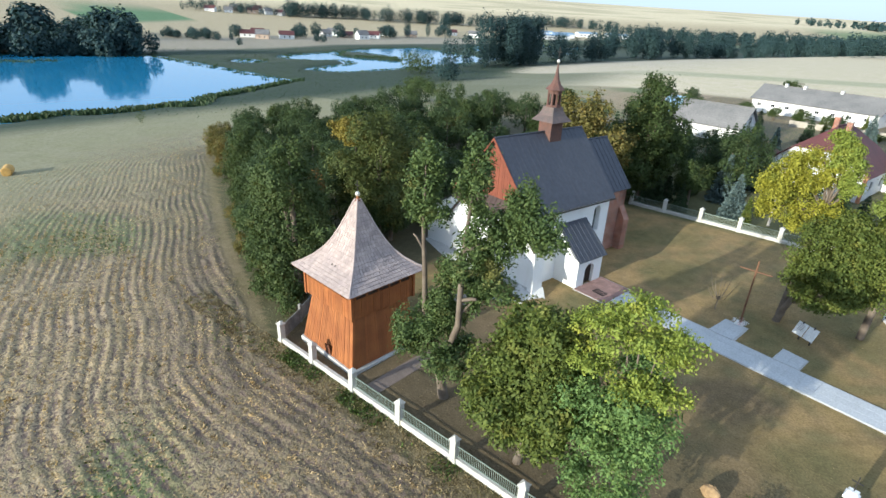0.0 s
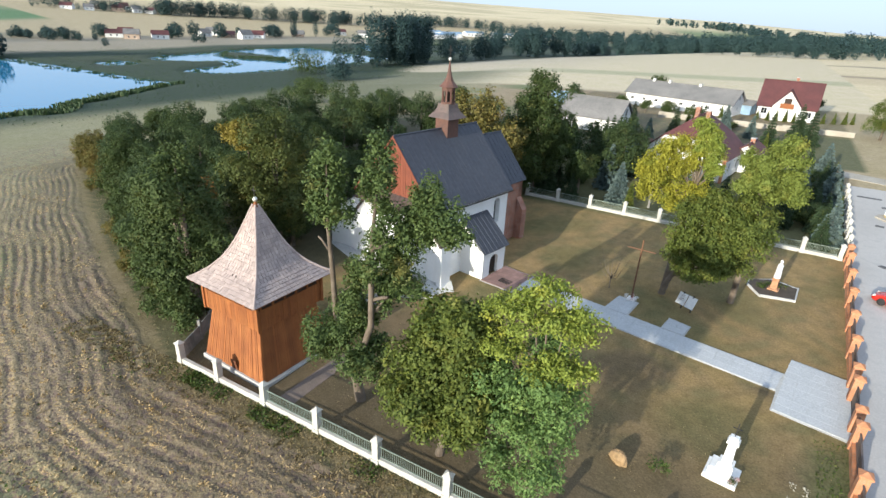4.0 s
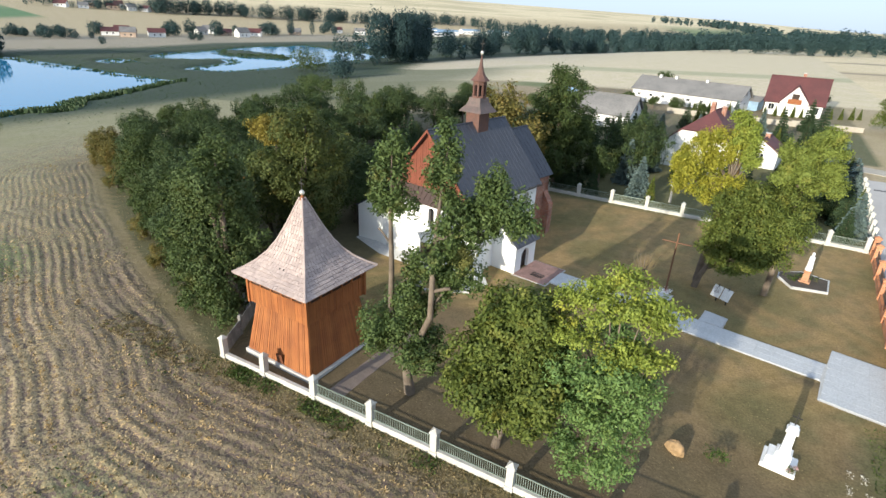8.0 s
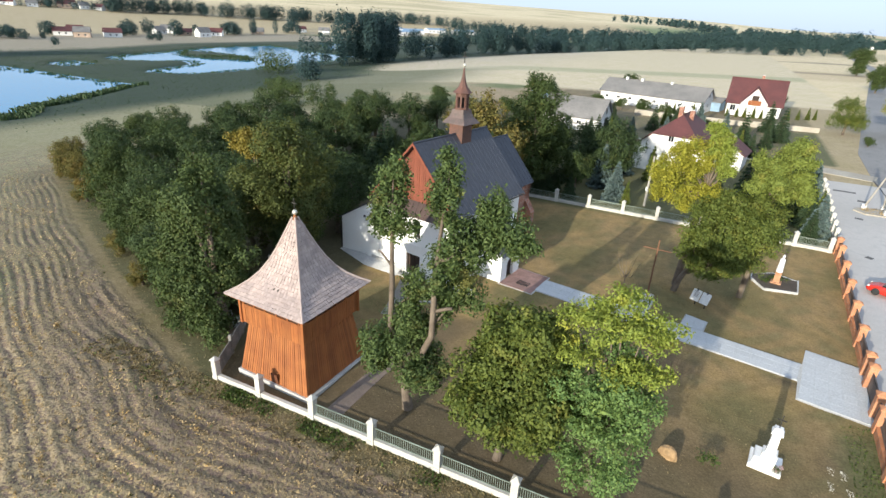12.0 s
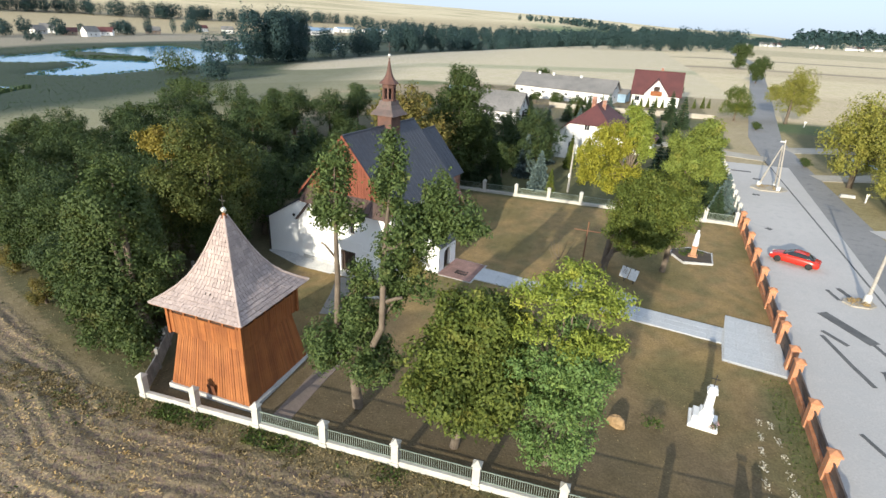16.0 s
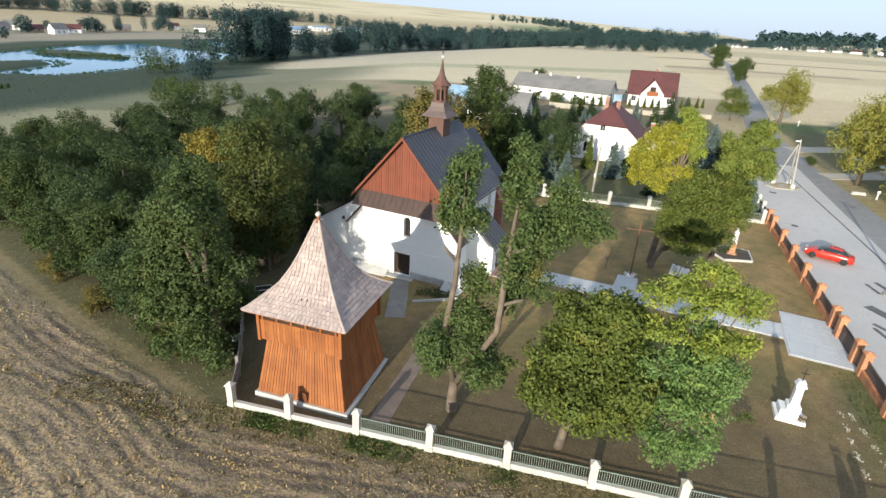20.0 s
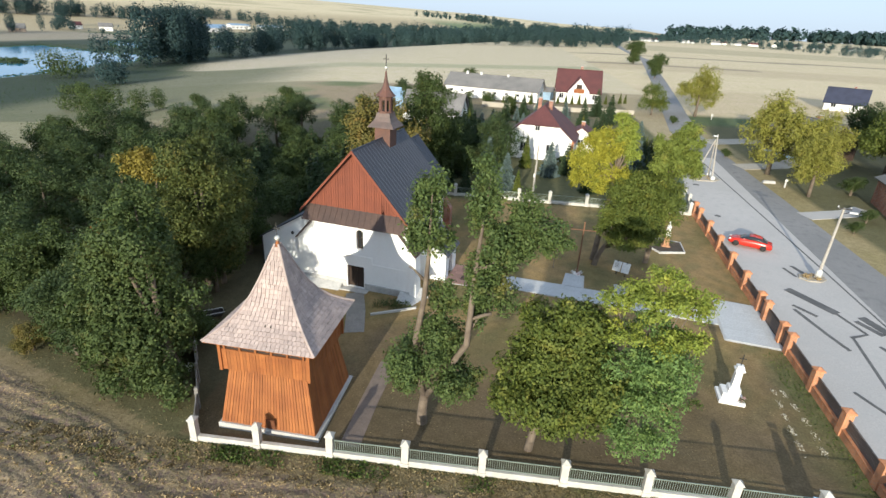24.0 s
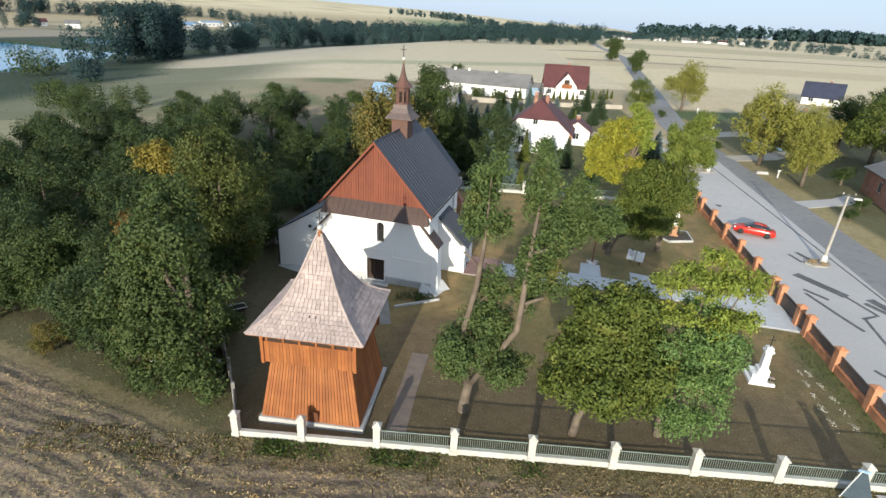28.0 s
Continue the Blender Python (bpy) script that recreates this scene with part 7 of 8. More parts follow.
for s in (-1, 1):
    part("handle", Geo().tube([(-0.7, s * 0.12, 0.25), (1.2, s * 0.3, 0.6)], [0.02, 0.02], 6), IRON, bar)
    part("leg", Geo().tube([(0.3, s * 0.25, 0.4), (0.45, s * 0.28, 0)], [0.02, 0.02], 6), IRON, bar)
for x, y, col in ((-33.9, 27.3, LAMP_WHITE), (-33.4, 26.9, mat("yellow_sack", (0.62, 0.5, 0.12), None, 0.6)), (-34.3, 27.0, LAMP_WHITE)):
    bg = thing("sack", on_ground(x, y, rk.uniform(0, 90)), "filled plastic sack leaning by the wall" if col is LAMP_WHITE else "yellow plastic sack leaning by the wall", "sack")
    part("body", Geo().lathe([(0.22, 0), (0.3, 0.15), (0.28, 0.5), (0.16, 0.66), (0.04, 0.7)], 10), col, bg, smooth=True)
# headstones under the trees
for x, y, h in ((-33.5, 43.0, 1.3), (-31.0, 45.5, 1.2), (-36.0, 41.5, 1.2), (-29.0, 47.0, 1.1)):
    hs = thing("fence_pillar", on_ground(x, y, 10), "weathered grey pillar of the old churchyard wall", "pillar", "old wall pillars")
    part("shaft", Geo().cbox(-0.28, 0.28, -0.22, 0.22, -0.2, h, 0.04), CONCRETE, hs)
    part("cap", Geo().lathe([(0.45, h), (0.05, h + 0.22)], 4, (0, 0), 0.5), CONCRETE, hs)
lp2 = thing("yard_lamp", on_ground(-33.0, 38.5), "slim garden lamp post with a pale globe", "lamp")
part("pole", Geo().tube([(0, 0, 0), (0, 0, 2.6)], [0.04, 0.03], 7), IRON, lp2)
part("globe", Geo().lathe([(0.03, 2.6), (0.12, 2.66), (0.14, 2.75), (0.1, 2.86), (0.02, 2.9)], 10), LAMP_WHITE, lp2, smooth=True)
sgn = thing("info_sign", on_ground(3.3, 15.75, -16), "blue-grey board on a white post outside the fence", "sign")
part("board", Geo().put([(-0.7, -0.03, 0.1), (0.75, -0.03, 0.1), (0.05, -0.03, 1.75), (-0.25, -0.03, 1.75), (-0.7, 0.03, 0.1), (0.75, 0.03, 0.1), (0.05, 0.03, 1.75), (-0.25, 0.03, 1.75)], [(0, 1, 2, 3), (7, 6, 5, 4), (0, 4, 5, 1), (1, 5, 6, 2), (2, 6, 7, 3), (3, 7, 4, 0)]), BOARD_BLUE, sgn)
part("post", Geo().tube([(-0.72, 0, -0.2), (-0.22, 0, 1.9)], [0.04, 0.04], 6), LAMP_WHITE, sgn)
part("crosspiece", Geo().box(-0.4, 0.12, -0.03, 0.03, 1.82, 1.95), WALL_BLUE, sgn)
strip("field_drive", [(4.6, 14.9), (9.0, 14.9), (18, 14.6)], 2.6, 0.05, SLABS_LOT, "pale paved strip outside the fence corner", "drive")

# ---- forecourt ----
car = thing("car", pose(13.4, 50.9, gz(13.4, 50.9) + 0.1, math.degrees(0.034), math.degrees(-0.02), 157), "parked red coupe with its windscreen reflecting the sky", "car")


def loft(secs):
    """A body through cross sections at x: (x, half width low, half width high, z low, z mid, z high)."""
    g_ = Geo()
    vs = []
    for x, w0, w1, z0, zm, z1 in secs:
        vs += [(x, -w0 * 0.92, z0), (x, -w0, (z0 + zm) / 2), (x, -w0 * 0.98, zm), (x, -w1, z1 - 0.03), (x, -w1 * 0.8, z1), (x, w1 * 0.8, z1), (x, w1, z1 - 0.03), (x, w0 * 0.98, zm), (x, w0, (z0 + zm) / 2), (x, w0 * 0.92, z0)]
    n = 10
    f = [(i * n + k, i * n + (k + 1) % n, (i + 1) * n + (k + 1) % n, (i + 1) * n + k) for i in range(len(secs) - 1) for k in range(n)]
    f += [tuple(range(n - 1, -1, -1)), tuple(range((len(secs) - 1) * n, len(secs) * n))]
    return g_.put(vs, [tuple(reversed(q)) for q in f])


body = part("body", loft([(-2.05, 0.7, 0.62, 0.32, 0.5, 0.62), (-1.95, 0.82, 0.72, 0.24, 0.62, 0.78), (-1.3, 0.86, 0.76, 0.2, 0.74, 0.9), (-0.4, 0.87, 0.77, 0.18, 0.78, 0.92), (0.6, 0.87, 0.76, 0.18, 0.76, 0.9), (1.4, 0.85, 0.72, 0.2, 0.68, 0.8), (1.9, 0.78, 0.6, 0.24, 0.56, 0.66), (2.05, 0.62, 0.5, 0.32, 0.46, 0.54)]), CAR_RED, car, smooth=True)
part("cabin", loft([(-1.55, 0.7, 0.6, 0.85, 0.87, 0.9), (-0.95, 0.72, 0.56, 0.85, 1.0, 1.22), (-0.2, 0.73, 0.57, 0.85, 1.05, 1.3), (0.25, 0.73, 0.56, 0.85, 1.0, 1.24), (1.0, 0.7, 0.6, 0.84, 0.86, 0.88)]), GLASS, car, "dark glazing", smooth=True)
part("roof", loft([(-1.0, 0.55, 0.5, 1.19, 1.21, 1.24), (-0.2, 0.56, 0.52, 1.27, 1.3, 1.33), (0.2, 0.55, 0.5, 1.22, 1.25, 1.27)]), CAR_RED, car, smooth=True)
for x in (-1.28, 1.28):
    for s in (-1, 1):
        wh = part("wheel", Geo().lathe([(0.16, -0.1), (0.29, -0.1), (0.31, -0.06), (0.31, 0.06), (0.29, 0.1), (0.16, 0.1)], 18), TYRE, car, m=pose(x, s * 0.78, 0.31, 90, 0, 0), smooth=True)
        part("rim", Geo().lathe([(0.03, -0.09), (0.18, -0.095), (0.19, 0.095), (0.03, 0.09)], 14), CHROME, wh)
for s in (-1, 1):
    part("headlight", Geo().box(1.82, 2.0, s * 0.58 - 0.14, s * 0.58 + 0.14, 0.56, 0.68, 0.02), LAMP_WHITE, car)
    part("tail_light", Geo().box(-2.06, -1.98, s * 0.58 - 0.14, s * 0.58 + 0.14, 0.58, 0.7, 0.01), mat("tail_red", (0.3, 0.01, 0.01), None, 0.3, bump=0), car)
    part("mirror", Geo().box(0.55, 0.7, s * 0.9 - 0.08, s * 0.9 + 0.08, 0.88, 1.0, 0.03), CAR_RED, car)


def island(x, y, r, label):
    t = thing("traffic_island", on_ground(x, y, 15, 0.08), label, "island")
    pts = [(r * math.cos(a), r * 0.75 * math.sin(a)) for a in (0.3, 1.2, 2.3, 3.0, 3.9, 4.9, 5.7)]
    part("kerb", Geo().prism(pts, -0.1, 0.1), SAND, t)
    part("grass", crown("grass", [(0, 0, 0.13, r * 0.75, r * 0.55, 0.1)], 500, 0.09, L_STRAW, 99), None, t, kind="stuff")


island(16.6, 44.2, 1.3, "small kerbed grass island round the lamp post")
island(16.4, 76.0, 2.4, "kerbed grass island round the braced power pole")


def lamp_post(x, y, h, rz):
    t = thing("street_lamp", on_ground(x, y, rz, 0.1), "concrete street lamp pole with a white lamp head", "street lamp")
    part("pole", Geo().tube([(0, 0, 0), (0.15, 0.05, h)], [0.15, 0.09], 10), POLE, t)
    part("foot", Geo().lathe([(0.3, 0), (0.28, 0.75), (0.17, 0.9)], 10), LAMP_WHITE, t, "white-painted foot")
    part("arm", Geo().tube([(0.14, 0, h - 0.55), (0.7, 0, h - 0.35)], [0.03, 0.025], 6), IRON, t)
    part("lamp_head", Geo().box(0.6, 1.3, -0.13, 0.13, h - 0.42, h - 0.27, 0.03), LAMP_WHITE, t)
    for s in (-0.5, 0.5):
        part("insulator", Geo().lathe([(0.03, h), (0.06, h + 0.08), (0.03, h + 0.16)], 8, (0.15 + s, 0)), LAMP_WHITE, t)
    part("crossarm", Geo().box(-0.45, 0.75, -0.04, 0.04, h - 0.12, h - 0.02), IRON, t)
    return t


lamp_post(17.05, 44.2, 7.0, -8)
ap = thing("power_pole", on_ground(16.6, 76.2, 0, 0.1), "braced concrete power pole, three legs joined at the top", "power pole")
for a, b, top in ((-1.3, 0.8, 6.0), (0.9, 1.6, 6.0), (0.6, -1.1, 6.7)):
    part("leg", Geo().tube([(a, b, 0), (-0.45 if top == 6.0 else -0.3, -1.6, top)], [0.115, 0.08], 9), POLE, ap)
    part("foot", Geo().cbox(a - 0.25, a + 0.25, b - 0.25, b + 0.25, -0.05, 0.6, 0.05), LAMP_WHITE, ap)
part("lamp_head", Geo().box(-0.9, -0.3, -1.8, -1.55, 6.4, 6.55, 0.03), LAMP_WHITE, ap)
up_ = thing("power_pole", on_ground(-9.0, 64.8), "plain concrete power pole by the garden fence", "power pole")
part("pole", Geo().tube([(0, 0, -0.1), (0.05, 0, 6.3)], [0.15, 0.1], 9), POLE, up_)
part("meter_box", Geo().cbox(-0.2, 0.02, -0.24, -0.12, 2.0, 2.5, 0.02), LAMP_WHITE, up_)
for x, y in ((26.8, 74.0), (33, 126)):
    gp_ = thing("marker_post", on_ground(x, y), "short white post on the verge", "post")
    part("shaft", Geo().cbox(-0.08, 0.08, -0.08, 0.08, 0, 0.9, 0.02), LAMP_WHITE, gp_)
    part("sign_plate", Geo().box(-0.2, 0.2, -0.1, -0.085, 0.9, 1.2), LAMP_WHITE, gp_)
bt_ = thing("boulder", on_ground(25.4, 75.8), "long pale stone on the verge", "boulder")
part("stone", Geo().box(-0.9, 0.9, -0.3, 0.3, -0.1, 0.35, 0.12), CONCRETE, bt_)


# ---- houses ----
def house(name, x, y, rz, L, W, h, rise, wall_m, roof_m, label, category="house", wins=(), doors=(), chimneys=(), over=0.45, hip=0.0, dz=0.0, trim=None):
    """Ridge along local x, L long; W deep. wins and doors: (side, a, z, w, h), sides 0 front (-y), 1 right, 2 back, 3 left. hip: part of the gable cut off by a small hip at both ends."""
    t = thing(name, on_ground(x, y, rz, dz), label, category)
    hl, hw, th = L / 2, W / 2, 0.3
    for s in range(4):
        wd_, dp = (L, hw) if s % 2 == 0 else (W, hl)
        holes = [(a - w / 2, a + w / 2, z, z + hh, False) for sd, a, z, w, hh in wins if sd == s and z + hh < h + 0.01] + [(a - w / 2, a + w / 2, 0.0, hh, False) for sd, a, z, w, hh in doors if sd == s]
        off = th if s % 2 else 0.0
        g_ = wall(Geo(), -wd_ / 2 + off, wd_ / 2 - off, -0.8, h, -dp, -dp + th, holes)
        if s % 2:
            cut = 1 - hip
            zc = h + rise * cut
            wc = hw * hip
            pts = [(-hw + th, h), (hw - th, h), (wc, zc), (-wc, zc)] if hip else [(-hw + th, h), (hw - th, h), (0, h + rise * (1 - th / hw))]
            n = len(pts)
            g_.put([(p, -dp, q) for p, q in pts] + [(p, -dp + th, q) for p, q in pts], [tuple(range(n)), tuple(range(2 * n - 1, n - 1, -1))])
        wl2 = part("wall", g_, wall_m, t, m=pose(0, 0, 0, 0, 0, 90 * s))
        for sd, a, z, w, hh in wins:
            if sd != s:
                continue
            yy = -dp + 0.12 if z + hh < h + 0.01 else -dp - 0.03
            wi = part("window", Geo().box(a - w / 2, a + w / 2, yy, yy + 0.02, z, z + hh), GLASS, wl2)
            part("frame", Geo().box(a - w / 2, a - w / 2 + 0.07, yy - 0.04, yy, z, z + hh).box(a + w / 2 - 0.07, a + w / 2, yy - 0.04, yy, z, z + hh).box(a - w / 2 + 0.07, a + w / 2 - 0.07, yy - 0.04, yy, z + hh - 0.07, z + hh).box(a - w / 2 + 0.07, a + w / 2 - 0.07, yy - 0.04, yy, z, z + 0.07).box(a - 0.03, a + 0.03, yy - 0.04, yy, z + 0.07, z + hh - 0.07), trim or LAMP_WHITE, wi)
        for sd, a, z, w, hh in doors:
            if sd == s:
                part("door", Geo().box(a - w / 2, a + w / 2, -dp + 0.12, -dp + 0.18, 0, hh), WOOD_DARK, wl2)
    e = over
    ze, sl_ = h - e * rise / hw, rise / hw
    k = hip * hw
    hx = hl + e
    for s in (-1, 1):
        if hip:
            pts = [(-hx + k * 0.9, 0, h + rise), (-hx, s * k, h + rise - k * sl_), (-hx, s * (hw + e), ze), (hx, s * (hw + e), ze), (hx, s * k, h + rise - k * sl_), (hx - k * 0.9, 0, h + rise)]
        else:
            pts = [(-hx, 0, h + rise), (-hx, s * (hw + e), ze), (hx, s * (hw + e), ze), (hx, 0, h + rise)]
        part("roof", Geo().slab(pts if s < 0 else pts[::-1], 0.16), roof_m, t)
        if hip:
            pts = [(s * (hx - k * 0.9), 0, h + rise), (s * hx, -k, h + rise - k * sl_), (s * hx, k, h + rise - k * sl_)]
            part("hip_roof", Geo().slab(pts if s > 0 else pts[::-1], 0.14), roof_m, t)
    part("ridge", Geo().tube([(-hx + k * 0.9, 0, h + rise + 0.03), (hx - k * 0.9, 0, h + rise + 0.03)], [0.11, 0.11], 6), roof_m, t)
    for a, b, hh, m_ in chimneys:
        ch = part("chimney", Geo().box(a - 0.3, a + 0.3, b - 0.3, b + 0.3, h + rise * 0.35, h + rise + hh), m_, t)
        part("chimney_cap", Geo().box(a - 0.36, a + 0.36, b - 0.36, b + 0.36, h + rise + hh, h + rise + hh + 0.1), CONCRETE, ch)
    return t


h1 = house("white_house", -7.2, 86.3, 80, 10.0, 10.8, 3.5, 4.6, STONE_WHITE, ROOF_RED, "white village house with a half-hipped maroon tile roof", wins=((3, -2.4, 0.9, 1.1, 1.5), (3, 1.8, 0.9, 1.1, 1.5), (3, -0.4, 4.4, 0.8, 0.9), (0, 2, 0.9, 1.1, 1.3), (0, -2, 0.9, 1.1, 1.3)), chimneys=((1.2, 1.2, 0.7, BRICK), (-0.6, -0.8, 0.5, BRICK)), hip=0.6)
part("corner_pier", Geo().box(-5.15, -4.95, -5.55, -5.15, -0.5, 3.3), BRICK_NEW, h1)
house("house_annex", -0.2, 90.6, 80, 5.0, 4.5, 2.6, 1.5, STONE_WHITE, ROOF_RED, "low white annex with a maroon roof", "annex", wins=((3, 0, 0.9, 1.0, 1.1),), chimneys=((0, 0, 0.5, BRICK),))
house("pale_shed", -15.6, 88.5, 80, 4.0, 3.4, 2.5, 0.8, WALL_BLUE, ROOF_RED, "small pale blue garden shed", "shed", wins=((3, 0, 1.0, 0.8, 0.8),))
h2 = house("white_house", 4.4, 146.3, -3, 11.0, 9.0, 3.0, 4.9, STONE_WHITE, ROOF_RED, "white detached house with a maroon roof and balcony gable", wins=((0, -4.2, 0.9, 1.2, 1.3), (0, 4.3, 0.9, 1.2, 1.3), (1, 0, 0.9, 1.2, 1.3), (1, 0, 3.8, 1.0, 1.2)), chimneys=((0.5, 0.6, 0.8, BRICK),))
wing = part("front_wing", Geo().box(-2.7, 2.7, -6.0, -4.3, -0.8, 3.0).put([(-2.7, -6.0, 3.0), (2.7, -6.0, 3.0), (0, -6.0, 6.3), (-2.7, -4.3, 3.0), (2.7, -4.3, 3.0), (0, -4.3, 6.3)], [(0, 1, 2), (5, 4, 3)]), STONE_WHITE, h2)
for s in (-1, 1):
    pts = [(0, -6.5, 6.5), (s * 3.2, -6.5, 2.6), (s * 3.2, -1.5, 2.6), (0, -1.5, 6.5)]
    part("wing_roof", Geo().slab(pts if s > 0 else pts[::-1], 0.14), ROOF_RED, wing)
part("balcony", Geo().box(-1.3, 1.3, -6.9, -6.0, 2.7, 2.85).box(-1.3, 1.3, -6.95, -6.88, 2.85, 3.7), WOOD, wing)
part("balcony_door", Geo().box(-0.7, 0.7, -6.04, -6.0, 2.9, 4.7), WOOD_DARK, wing)
house("barn", -17.7, 145.3, -14.5, 25.5, 8.5, 3.0, 2.7, STONE_WHITE, ROOF_ASB, "long white barn with a grey sheet roof", "barn", wins=tuple((0, -11 + 3.1 * k, 1.2, 0.9, 0.7) for k in range(8)) + ((1, 0, 1.2, 0.9, 0.9), (1, 0, 3.6, 0.8, 0.8)), chimneys=((-4, 0, 0.5, LAMP_WHITE), (-8, 0, 0.5, LAMP_WHITE), (3.5, 0, 0.4, LAMP_WHITE)))
house("barn", -28.6, 108.5, -8, 12.0, 7.5, 2.7, 3.1, STONE_WHITE, ROOF_ASB, "white-walled shed with a weathered grey roof", "barn", doors=((1, 0.6, 0, 1.8, 2.3),), wins=((1, 0.2, 3.0, 1.0, 1.3), (0, -3, 1.0, 1.0, 0.8), (0, 2, 1.0, 1.0, 0.8)))
house("blue_shed", -40.5, 124, -8, 5, 4.5, 2.6, 1.6, WALL_BLUE, WALL_BLUE, "small shed with a light blue metal roof", "shed", doors=((0, 0, 0, 1.6, 2.0),))
house("lean_to_shed", -4.6, 147.0, -14, 5, 4, 2.4, 0.7, WALL_BLUE, ROOF_ASB, "low pale blue outbuilding beside the barn", "shed")
house("brick_house", 39.2, 62.6, 76, 12.0, 10.0, 3.4, 2.4, BRICK, ROOF_ASB, "red brick bungalow with white windows and grey roof", wins=((3, -2.6, 1.0, 1.2, 1.4), (3, 2.2, 1.0, 1.2, 1.4), (0, -3, 1.0, 1.2, 1.4), (2, 3.4, 1.0, 1.2, 1.4), (2, -1, 1.0, 1.2, 1.4)), chimneys=((0, 0.8, 0.6, BRICK),), dz=0.3)
house("timber_house", 40.0, 97.0, -72, 12.0, 8.0, 3.0, 3.0, WOOD_DARK, ROOF_ASB, "dark timber house with white windows and pale blue trim", wins=tuple((0, -4.2 + 2.7 * k, 0.9, 0.9, 1.3) for k in range(4)), chimneys=((0, 0.8, 0.5, BRICK),), trim=LAMP_WHITE)
bb = thing("blue_bench", on_ground(34.0, 93.6, -72), "pale blue painted boarding along the timber house", "boarding")
part("board", Geo().box(-4.5, 4.5, -0.06, 0.06, 0.1, 0.5), WALL_BLUE, bb)
house("blue_roof_house", 77.0, 156.0, -30, 9.0, 7.0, 2.4, 3.4, STONE_WHITE, ROOF_BLUE, "white house with a steep dark blue roof", wins=((0, -2.4, 0.9, 1.2, 1.2), (0, 2.4, 0.9, 1.2, 1.2)), chimneys=((1.2, 0.5, 0.6, BRICK),))
# farmyard clutter
vn = thing("van", on_ground(-33.0, 125.5, 20), "white van parked in the farmyard", "van")
part("body", loft([(-2.4, 0.85, 0.8, 0.4, 1.2, 2.1), (0.9, 0.9, 0.82, 0.4, 1.2, 2.15), (1.5, 0.88, 0.7, 0.4, 1.0, 1.7), (2.3, 0.8, 0.65, 0.4, 0.8, 1.0)]), LAMP_WHITE, vn)
part("windscreen", Geo().put([(1.52, -0.65, 1.55), (1.52, 0.65, 1.55), (1.0, 0.7, 2.1), (1.0, -0.7, 2.1)], [(0, 1, 2, 3)]), GLASS, vn)
for x in (-1.5, 1.4):
    for s in (-1, 1):
        part("wheel", Geo().lathe([(0.1, -0.1), (0.36, -0.1), (0.36, 0.1), (0.1, 0.1)], 12), TYRE, vn, m=pose(x, s * 0.8, 0.36, 90, 0, 0))
wp = thing("wood_pile", on_ground(-28.5, 124.5, 10), "stack of cut firewood in the farmyard", "wood pile")
lg = mesh_of("log", Geo().tube([(-0.9, 0, 0), (0.9, 0, 0)], [0.2, 0.18], 8), STONE_WARM)
for k in range(18):
    part("log", lg, None, wp, m=pose(rk.uniform(-2.2, 2.2), rk.uniform(-0.9, 0.9), 0.15 + 0.3 * (k % 4), 0, rk.uniform(-5, 5), rk.uniform(-12, 12)))
gwall = thing("garden_wall", Matrix.Identity(4), "long pale concrete garden wall by the farms", "wall")
for (x0, y0), (x1, y1) in (((-20, 129), (-8, 127.5)), ((-8, 127.5), (4, 127)), ((4, 127), (16, 127.5))):
    d = math.hypot(x1 - x0, y1 - y0)
    part("panel", Geo().cbox(0, d, -0.08, 0.08, -0.3, 1.2, 0.03), SAND, gwall, m=pose(x0, y0, min(gz(x0, y0), gz(x1, y1)), 0, 0, math.degrees(math.atan2(y1 - y0, x1 - x0))))

# village across the lake and the far hamlet
rv = random.Random(12)
spots_v = [(-441, 246), (-419, 247), (-417, 268), (-450, 332), (-432, 344), (-409, 343), (-421, 368), (-436, 434), (-459, 527), (-429, 532), (-452, 262), (-462, 350), (-455, 415), (-478, 162), (-664, 326), (-658, 345), (-652, 374), (-645, 390), (-639, 403), (-672, 360), (-668, 390)]
WARM = mat("warm_render", (0.62, 0.47, 0.36), None, 0.9)
for i, (x, y) in enumerate(spots_v):
    house("cottage", x, y, rv.uniform(-30, 30) + 60, rv.uniform(9, 13), rv.uniform(7, 9), rv.uniform(3, 4.2), rv.uniform(2.6, 3.6), (STONE_WHITE, WARM, STONE_WHITE)[i % 3], (ROOF_RED, ROOF_ASB, ROOF_RED, ROOF_ASB)[i % 4], "small village house across the lake", "house", wins=((0, -2, 1.0, 1.2, 1.3), (0, 2, 1.0, 1.2, 1.3), (3, 0, 1.0, 1.2, 1.3)))["group"] = "village houses"
for x, y, L, rz in ((-392, 648, 46, 62), (-408, 700, 34, 60), (-405, 765, 30, 55), (-374, 800, 36, 50), (-432, 690, 26, 60)):
    house("factory_hall", x, y, rz, L, 14, 5.0, 1.8, STONE_WHITE, WALL_BLUE, "long white hall with a pale blue roof in the valley", "hall", wins=tuple((0, -L / 2 + 4 + 6 * k, 1.5, 3.0, 1.2) for k in range(int(L / 6) - 1)))["group"] = "valley halls"
for i in range(16):
    x, y = 200 + 38 * i + rv.uniform(-15, 15), 1180 + 16 * i + rv.uniform(-40, 40)
    house("cottage", x, y, rv.uniform(0, 180), rv.uniform(12, 22), 9, 4, 3, STONE_WHITE, (ROOF_RED, ROOF_ASB)[i % 2], "far pale farm building on the plain", "house")["group"] = "far hamlet"

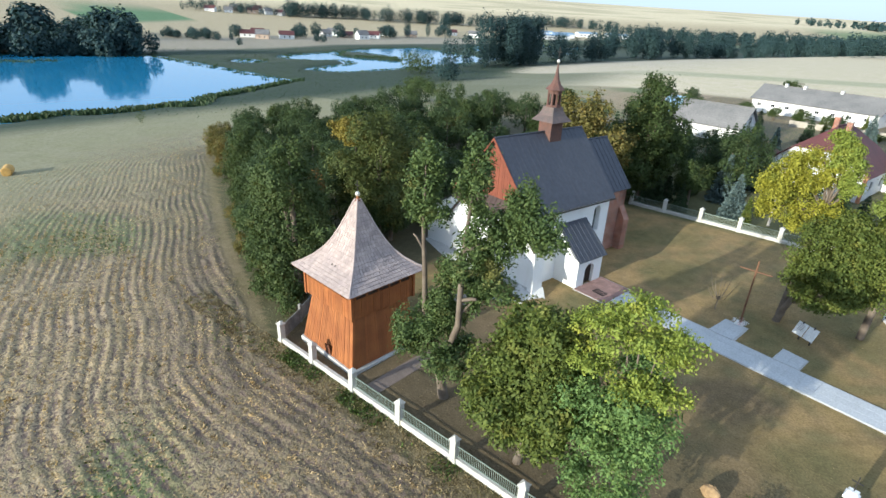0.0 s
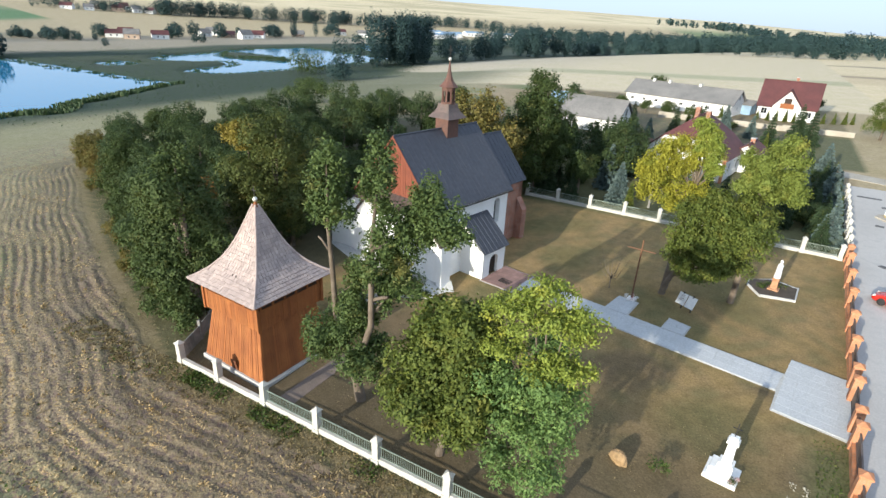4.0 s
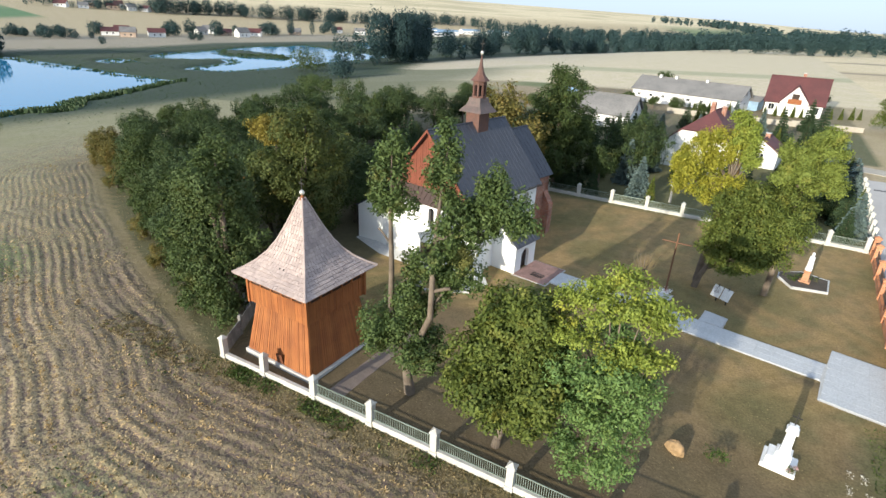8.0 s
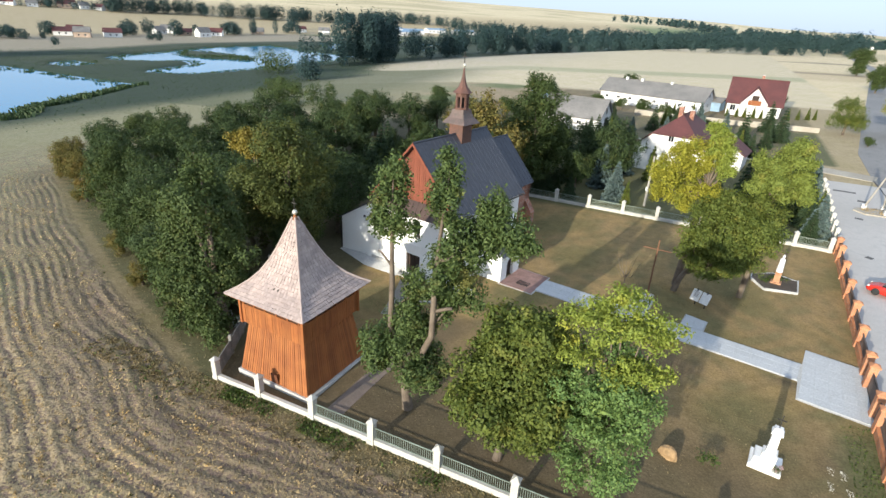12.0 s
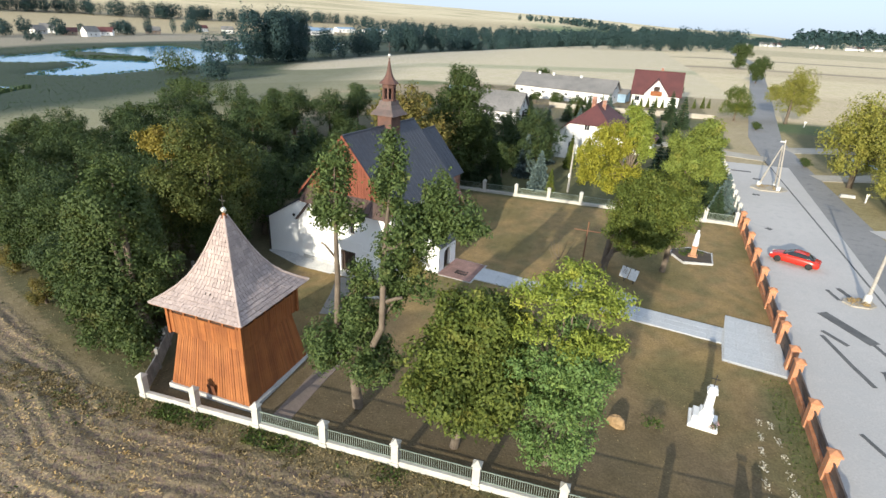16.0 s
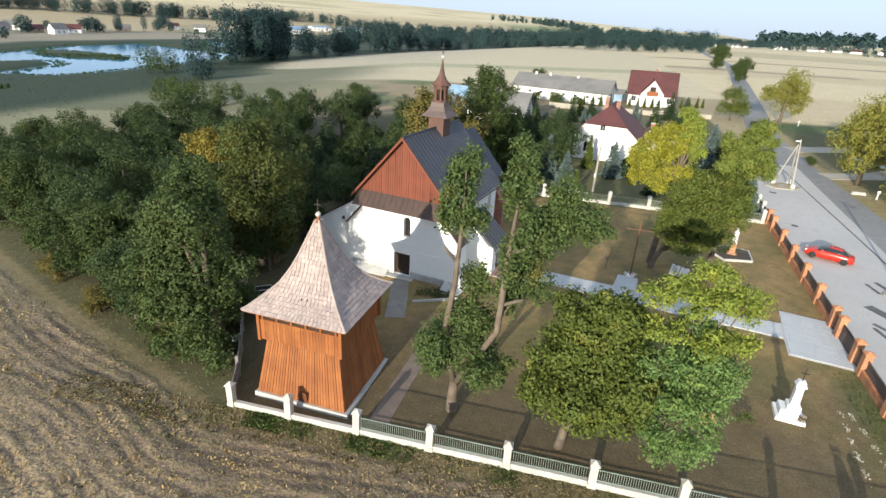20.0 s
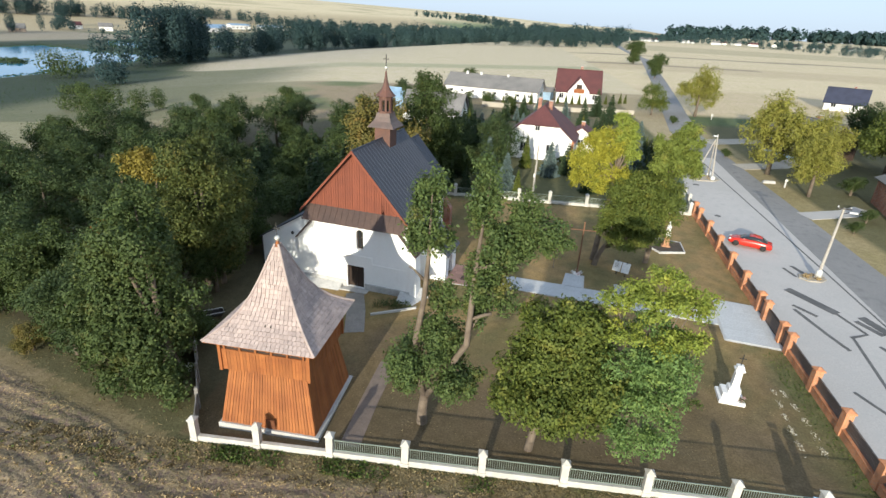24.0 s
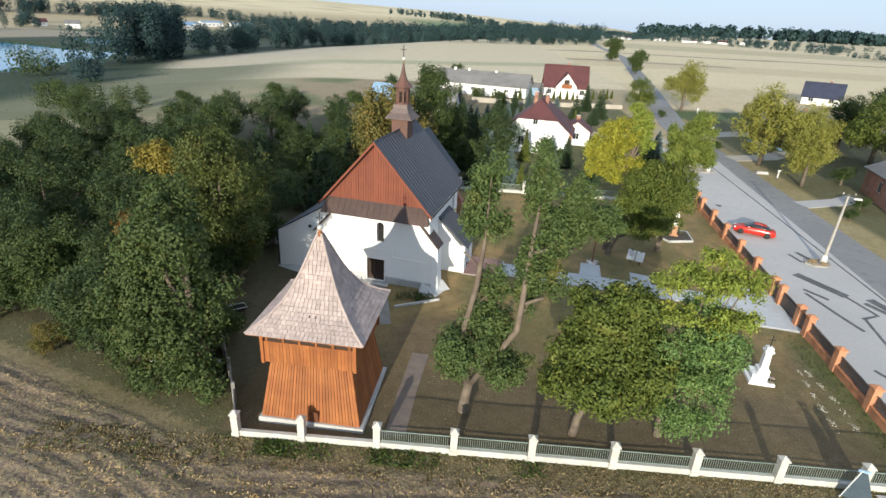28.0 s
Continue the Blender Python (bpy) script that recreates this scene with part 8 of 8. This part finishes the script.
# straw bale on the field
bl = thing("straw_bale", pose(-96.6, 14.0, gz(-96.6, 14.0) + 0.62, 90, 0, 70), "round golden straw bale lying on the stubble field", "straw bale")
part("bale", Geo().lathe([(0.5, -1.15), (0.66, -1.1), (0.7, -0.9), (0.7, 0.9), (0.66, 1.1), (0.5, 1.15)], 20), mat("baled_straw", (0.62, 0.38, 0.11), (0.50, 0.30, 0.09), 0.95, coarse=2.0, fine=16, bump=0.8), bl)

# ---- stubble, weeds and grass ----
L_DRY = leaf_mat("dry_grass", (0.17, 0.13, 0.065), (0.30, 0.235, 0.125), (0.15, 0.15, 0.06), 0.08)
def tufts(name, n, region, size, material, label, seed, flat=0.5, pick=None):
    rng = np.random.default_rng(seed)
    x = rng.uniform(region[0], region[1], n)
    y = rng.uniform(region[2], region[3], n)
    if pick is not None:
        k = pick(x, y, rng)
        x, y = x[k], y[k]
    n = len(x)
    z = land(x, y) - 0.05
    a = rng.uniform(0, 2 * math.pi, n)
    s = size * (0.5 + rng.random(n))
    dx, dy = np.cos(a) * s, np.sin(a) * s
    lean = rng.standard_normal((n, 2)) * s[:, None] * flat
    h = s * (0.5 + 0.9 * rng.random(n))
    p = np.stack([x, y, z], 1)
    b = np.stack([dx, dy, 0 * z], 1)
    t = np.stack([lean[:, 0], lean[:, 1], h], 1)
    v = np.stack([p - b * 0.5, p + b * 0.5, p + b * 0.32 + t, p - b * 0.32 + t], 1)
    return tagged(part(name, quads(name, v.reshape(-1, 3), material), None), label, "grass", "", "stuff")


def in_field(x, y, rng):
    o = row_way(x, y)
    wv = 0.25 * np.sin(x * 0.31) + 0.2 * np.sin(y * 0.23 + x * 0.11)
    r = 0.5 + 0.5 * np.sin((o + wv + 0.27) * 2 * math.pi / 0.74)
    dens = 0.5 + 0.5 * np.sin(x * 0.7 + 2 * np.sin(y * 0.4)) * np.sin(y * 0.5 + 1.5 * np.sin(x * 0.33))
    return (o > 1.3) & (x < 8) & (rng.random(len(x)) < np.clip(1.25 - 1.7 * r, 0.04, 1) * (0.4 + 0.6 * dens))


tufts("stubble", 230000, (-66, 9, -9, 15.6), 0.075, L_STRAW, "broken straw and stubble lying in rows on the field", 101, 0.9, in_field)
tufts("stubble_far", 50000, (-95, -44, 0, 60), 0.1, L_STRAW, "stubble farther out on the field", 102, 0.9, lambda x, y, r: in_field(x, y, r) & (inside(WOOD_EDGE, x, y) < -2))
tufts("field_weeds", 26000, (-62, 6, -9, 15.4), 0.1, L_WEED, "green weeds sprouting between the stubble rows", 103, 0.6, lambda x, y, r: (row_way(x, y) > 0.8) & (np.sin(x * 0.13 + 0.9 * np.sin(y * 0.21)) * np.sin(y * 0.17 + x * 0.06) + 0.25 * r.standard_normal(len(x)) > 0.35))
edge = lambda x, y, r: (row_way(x, y) > -2.6) & (row_way(x, y) < 1.0 + r.standard_normal(len(x)) * 0.6)
tufts("edge_grass", 90000, (-84, -29, 13, 60), 0.06, L_DRY, "rank dry grass along the edge of the wood", 108, 0.7, edge)
tufts("edge_weeds", 36000, (-84, -29, 13, 60), 0.085, L_WEED, "green weeds along the edge of the wood", 109, 0.6, lambda x, y, r: edge(x, y, r) & (np.sin(x * 0.6) + np.sin(y * 0.8 + x * 0.3) > 0.5))
tufts("verge_grass", 30000, (-40, 9, 14.4, 16.45), 0.075, L_DRY, "dry grass along the outside of the fence", 104, 0.7)
tufts("verge_weeds", 12000, (-30, -12, 15.3, 16.45), 0.105, L_WEED, "green weeds growing along the foot of the fence", 105, 0.5, lambda x, y, r: (np.sin(x * 0.9) + 0.6 * np.sin(x * 2.3) + r.standard_normal(len(x)) * 0.5 > 0.25) & ((x < -19) | (r.random(len(x)) < 0.25)))
tufts("lawn_grass", 50000, (-29, 9, 16.9, 60), 0.05, L_DRY, "sparse dry grass of the churchyard", 106, 0.9, lambda x, y, r: (np.sin(x * 0.45 + 1.1 * np.sin(y * 0.3)) * np.sin(y * 0.37 + 0.8 * np.sin(x * 0.27)) + 0.4 * r.standard_normal(len(x)) < 0.3) & ~((y > 30) & (y < 42) & (x > -30)))
tufts("kerb_weeds", 4200, (6.9, 9.2, 17, 31), 0.07, L_WEED, "green grass in the shade of the brick fence", 107, 0.6, lambda x, y, r: (x < 8.3 + (y - 27) * 0.055) & (r.random(len(x)) < 0.7))

L_PALE = leaf_mat("pale_litter", (0.50, 0.47, 0.40), (0.70, 0.67, 0.60), (0.55, 0.50, 0.40), 0.05)
tufts("mown_litter", 9000, (5.2, 6.9, 20.5, 26.5), 0.06, L_PALE, "pale dry clippings lying in two lines on the lawn", 110, 0.9, lambda x, y, r: (np.minimum(np.abs(x - 5.35 - 0.12 * (y - 21.6)), np.abs(x - 6.6 + 0.1 * np.sin(y))) + 0.10 * np.abs(r.standard_normal(len(x))) < 0.16) & (np.sin(y * 5.1 + x) > -0.2))
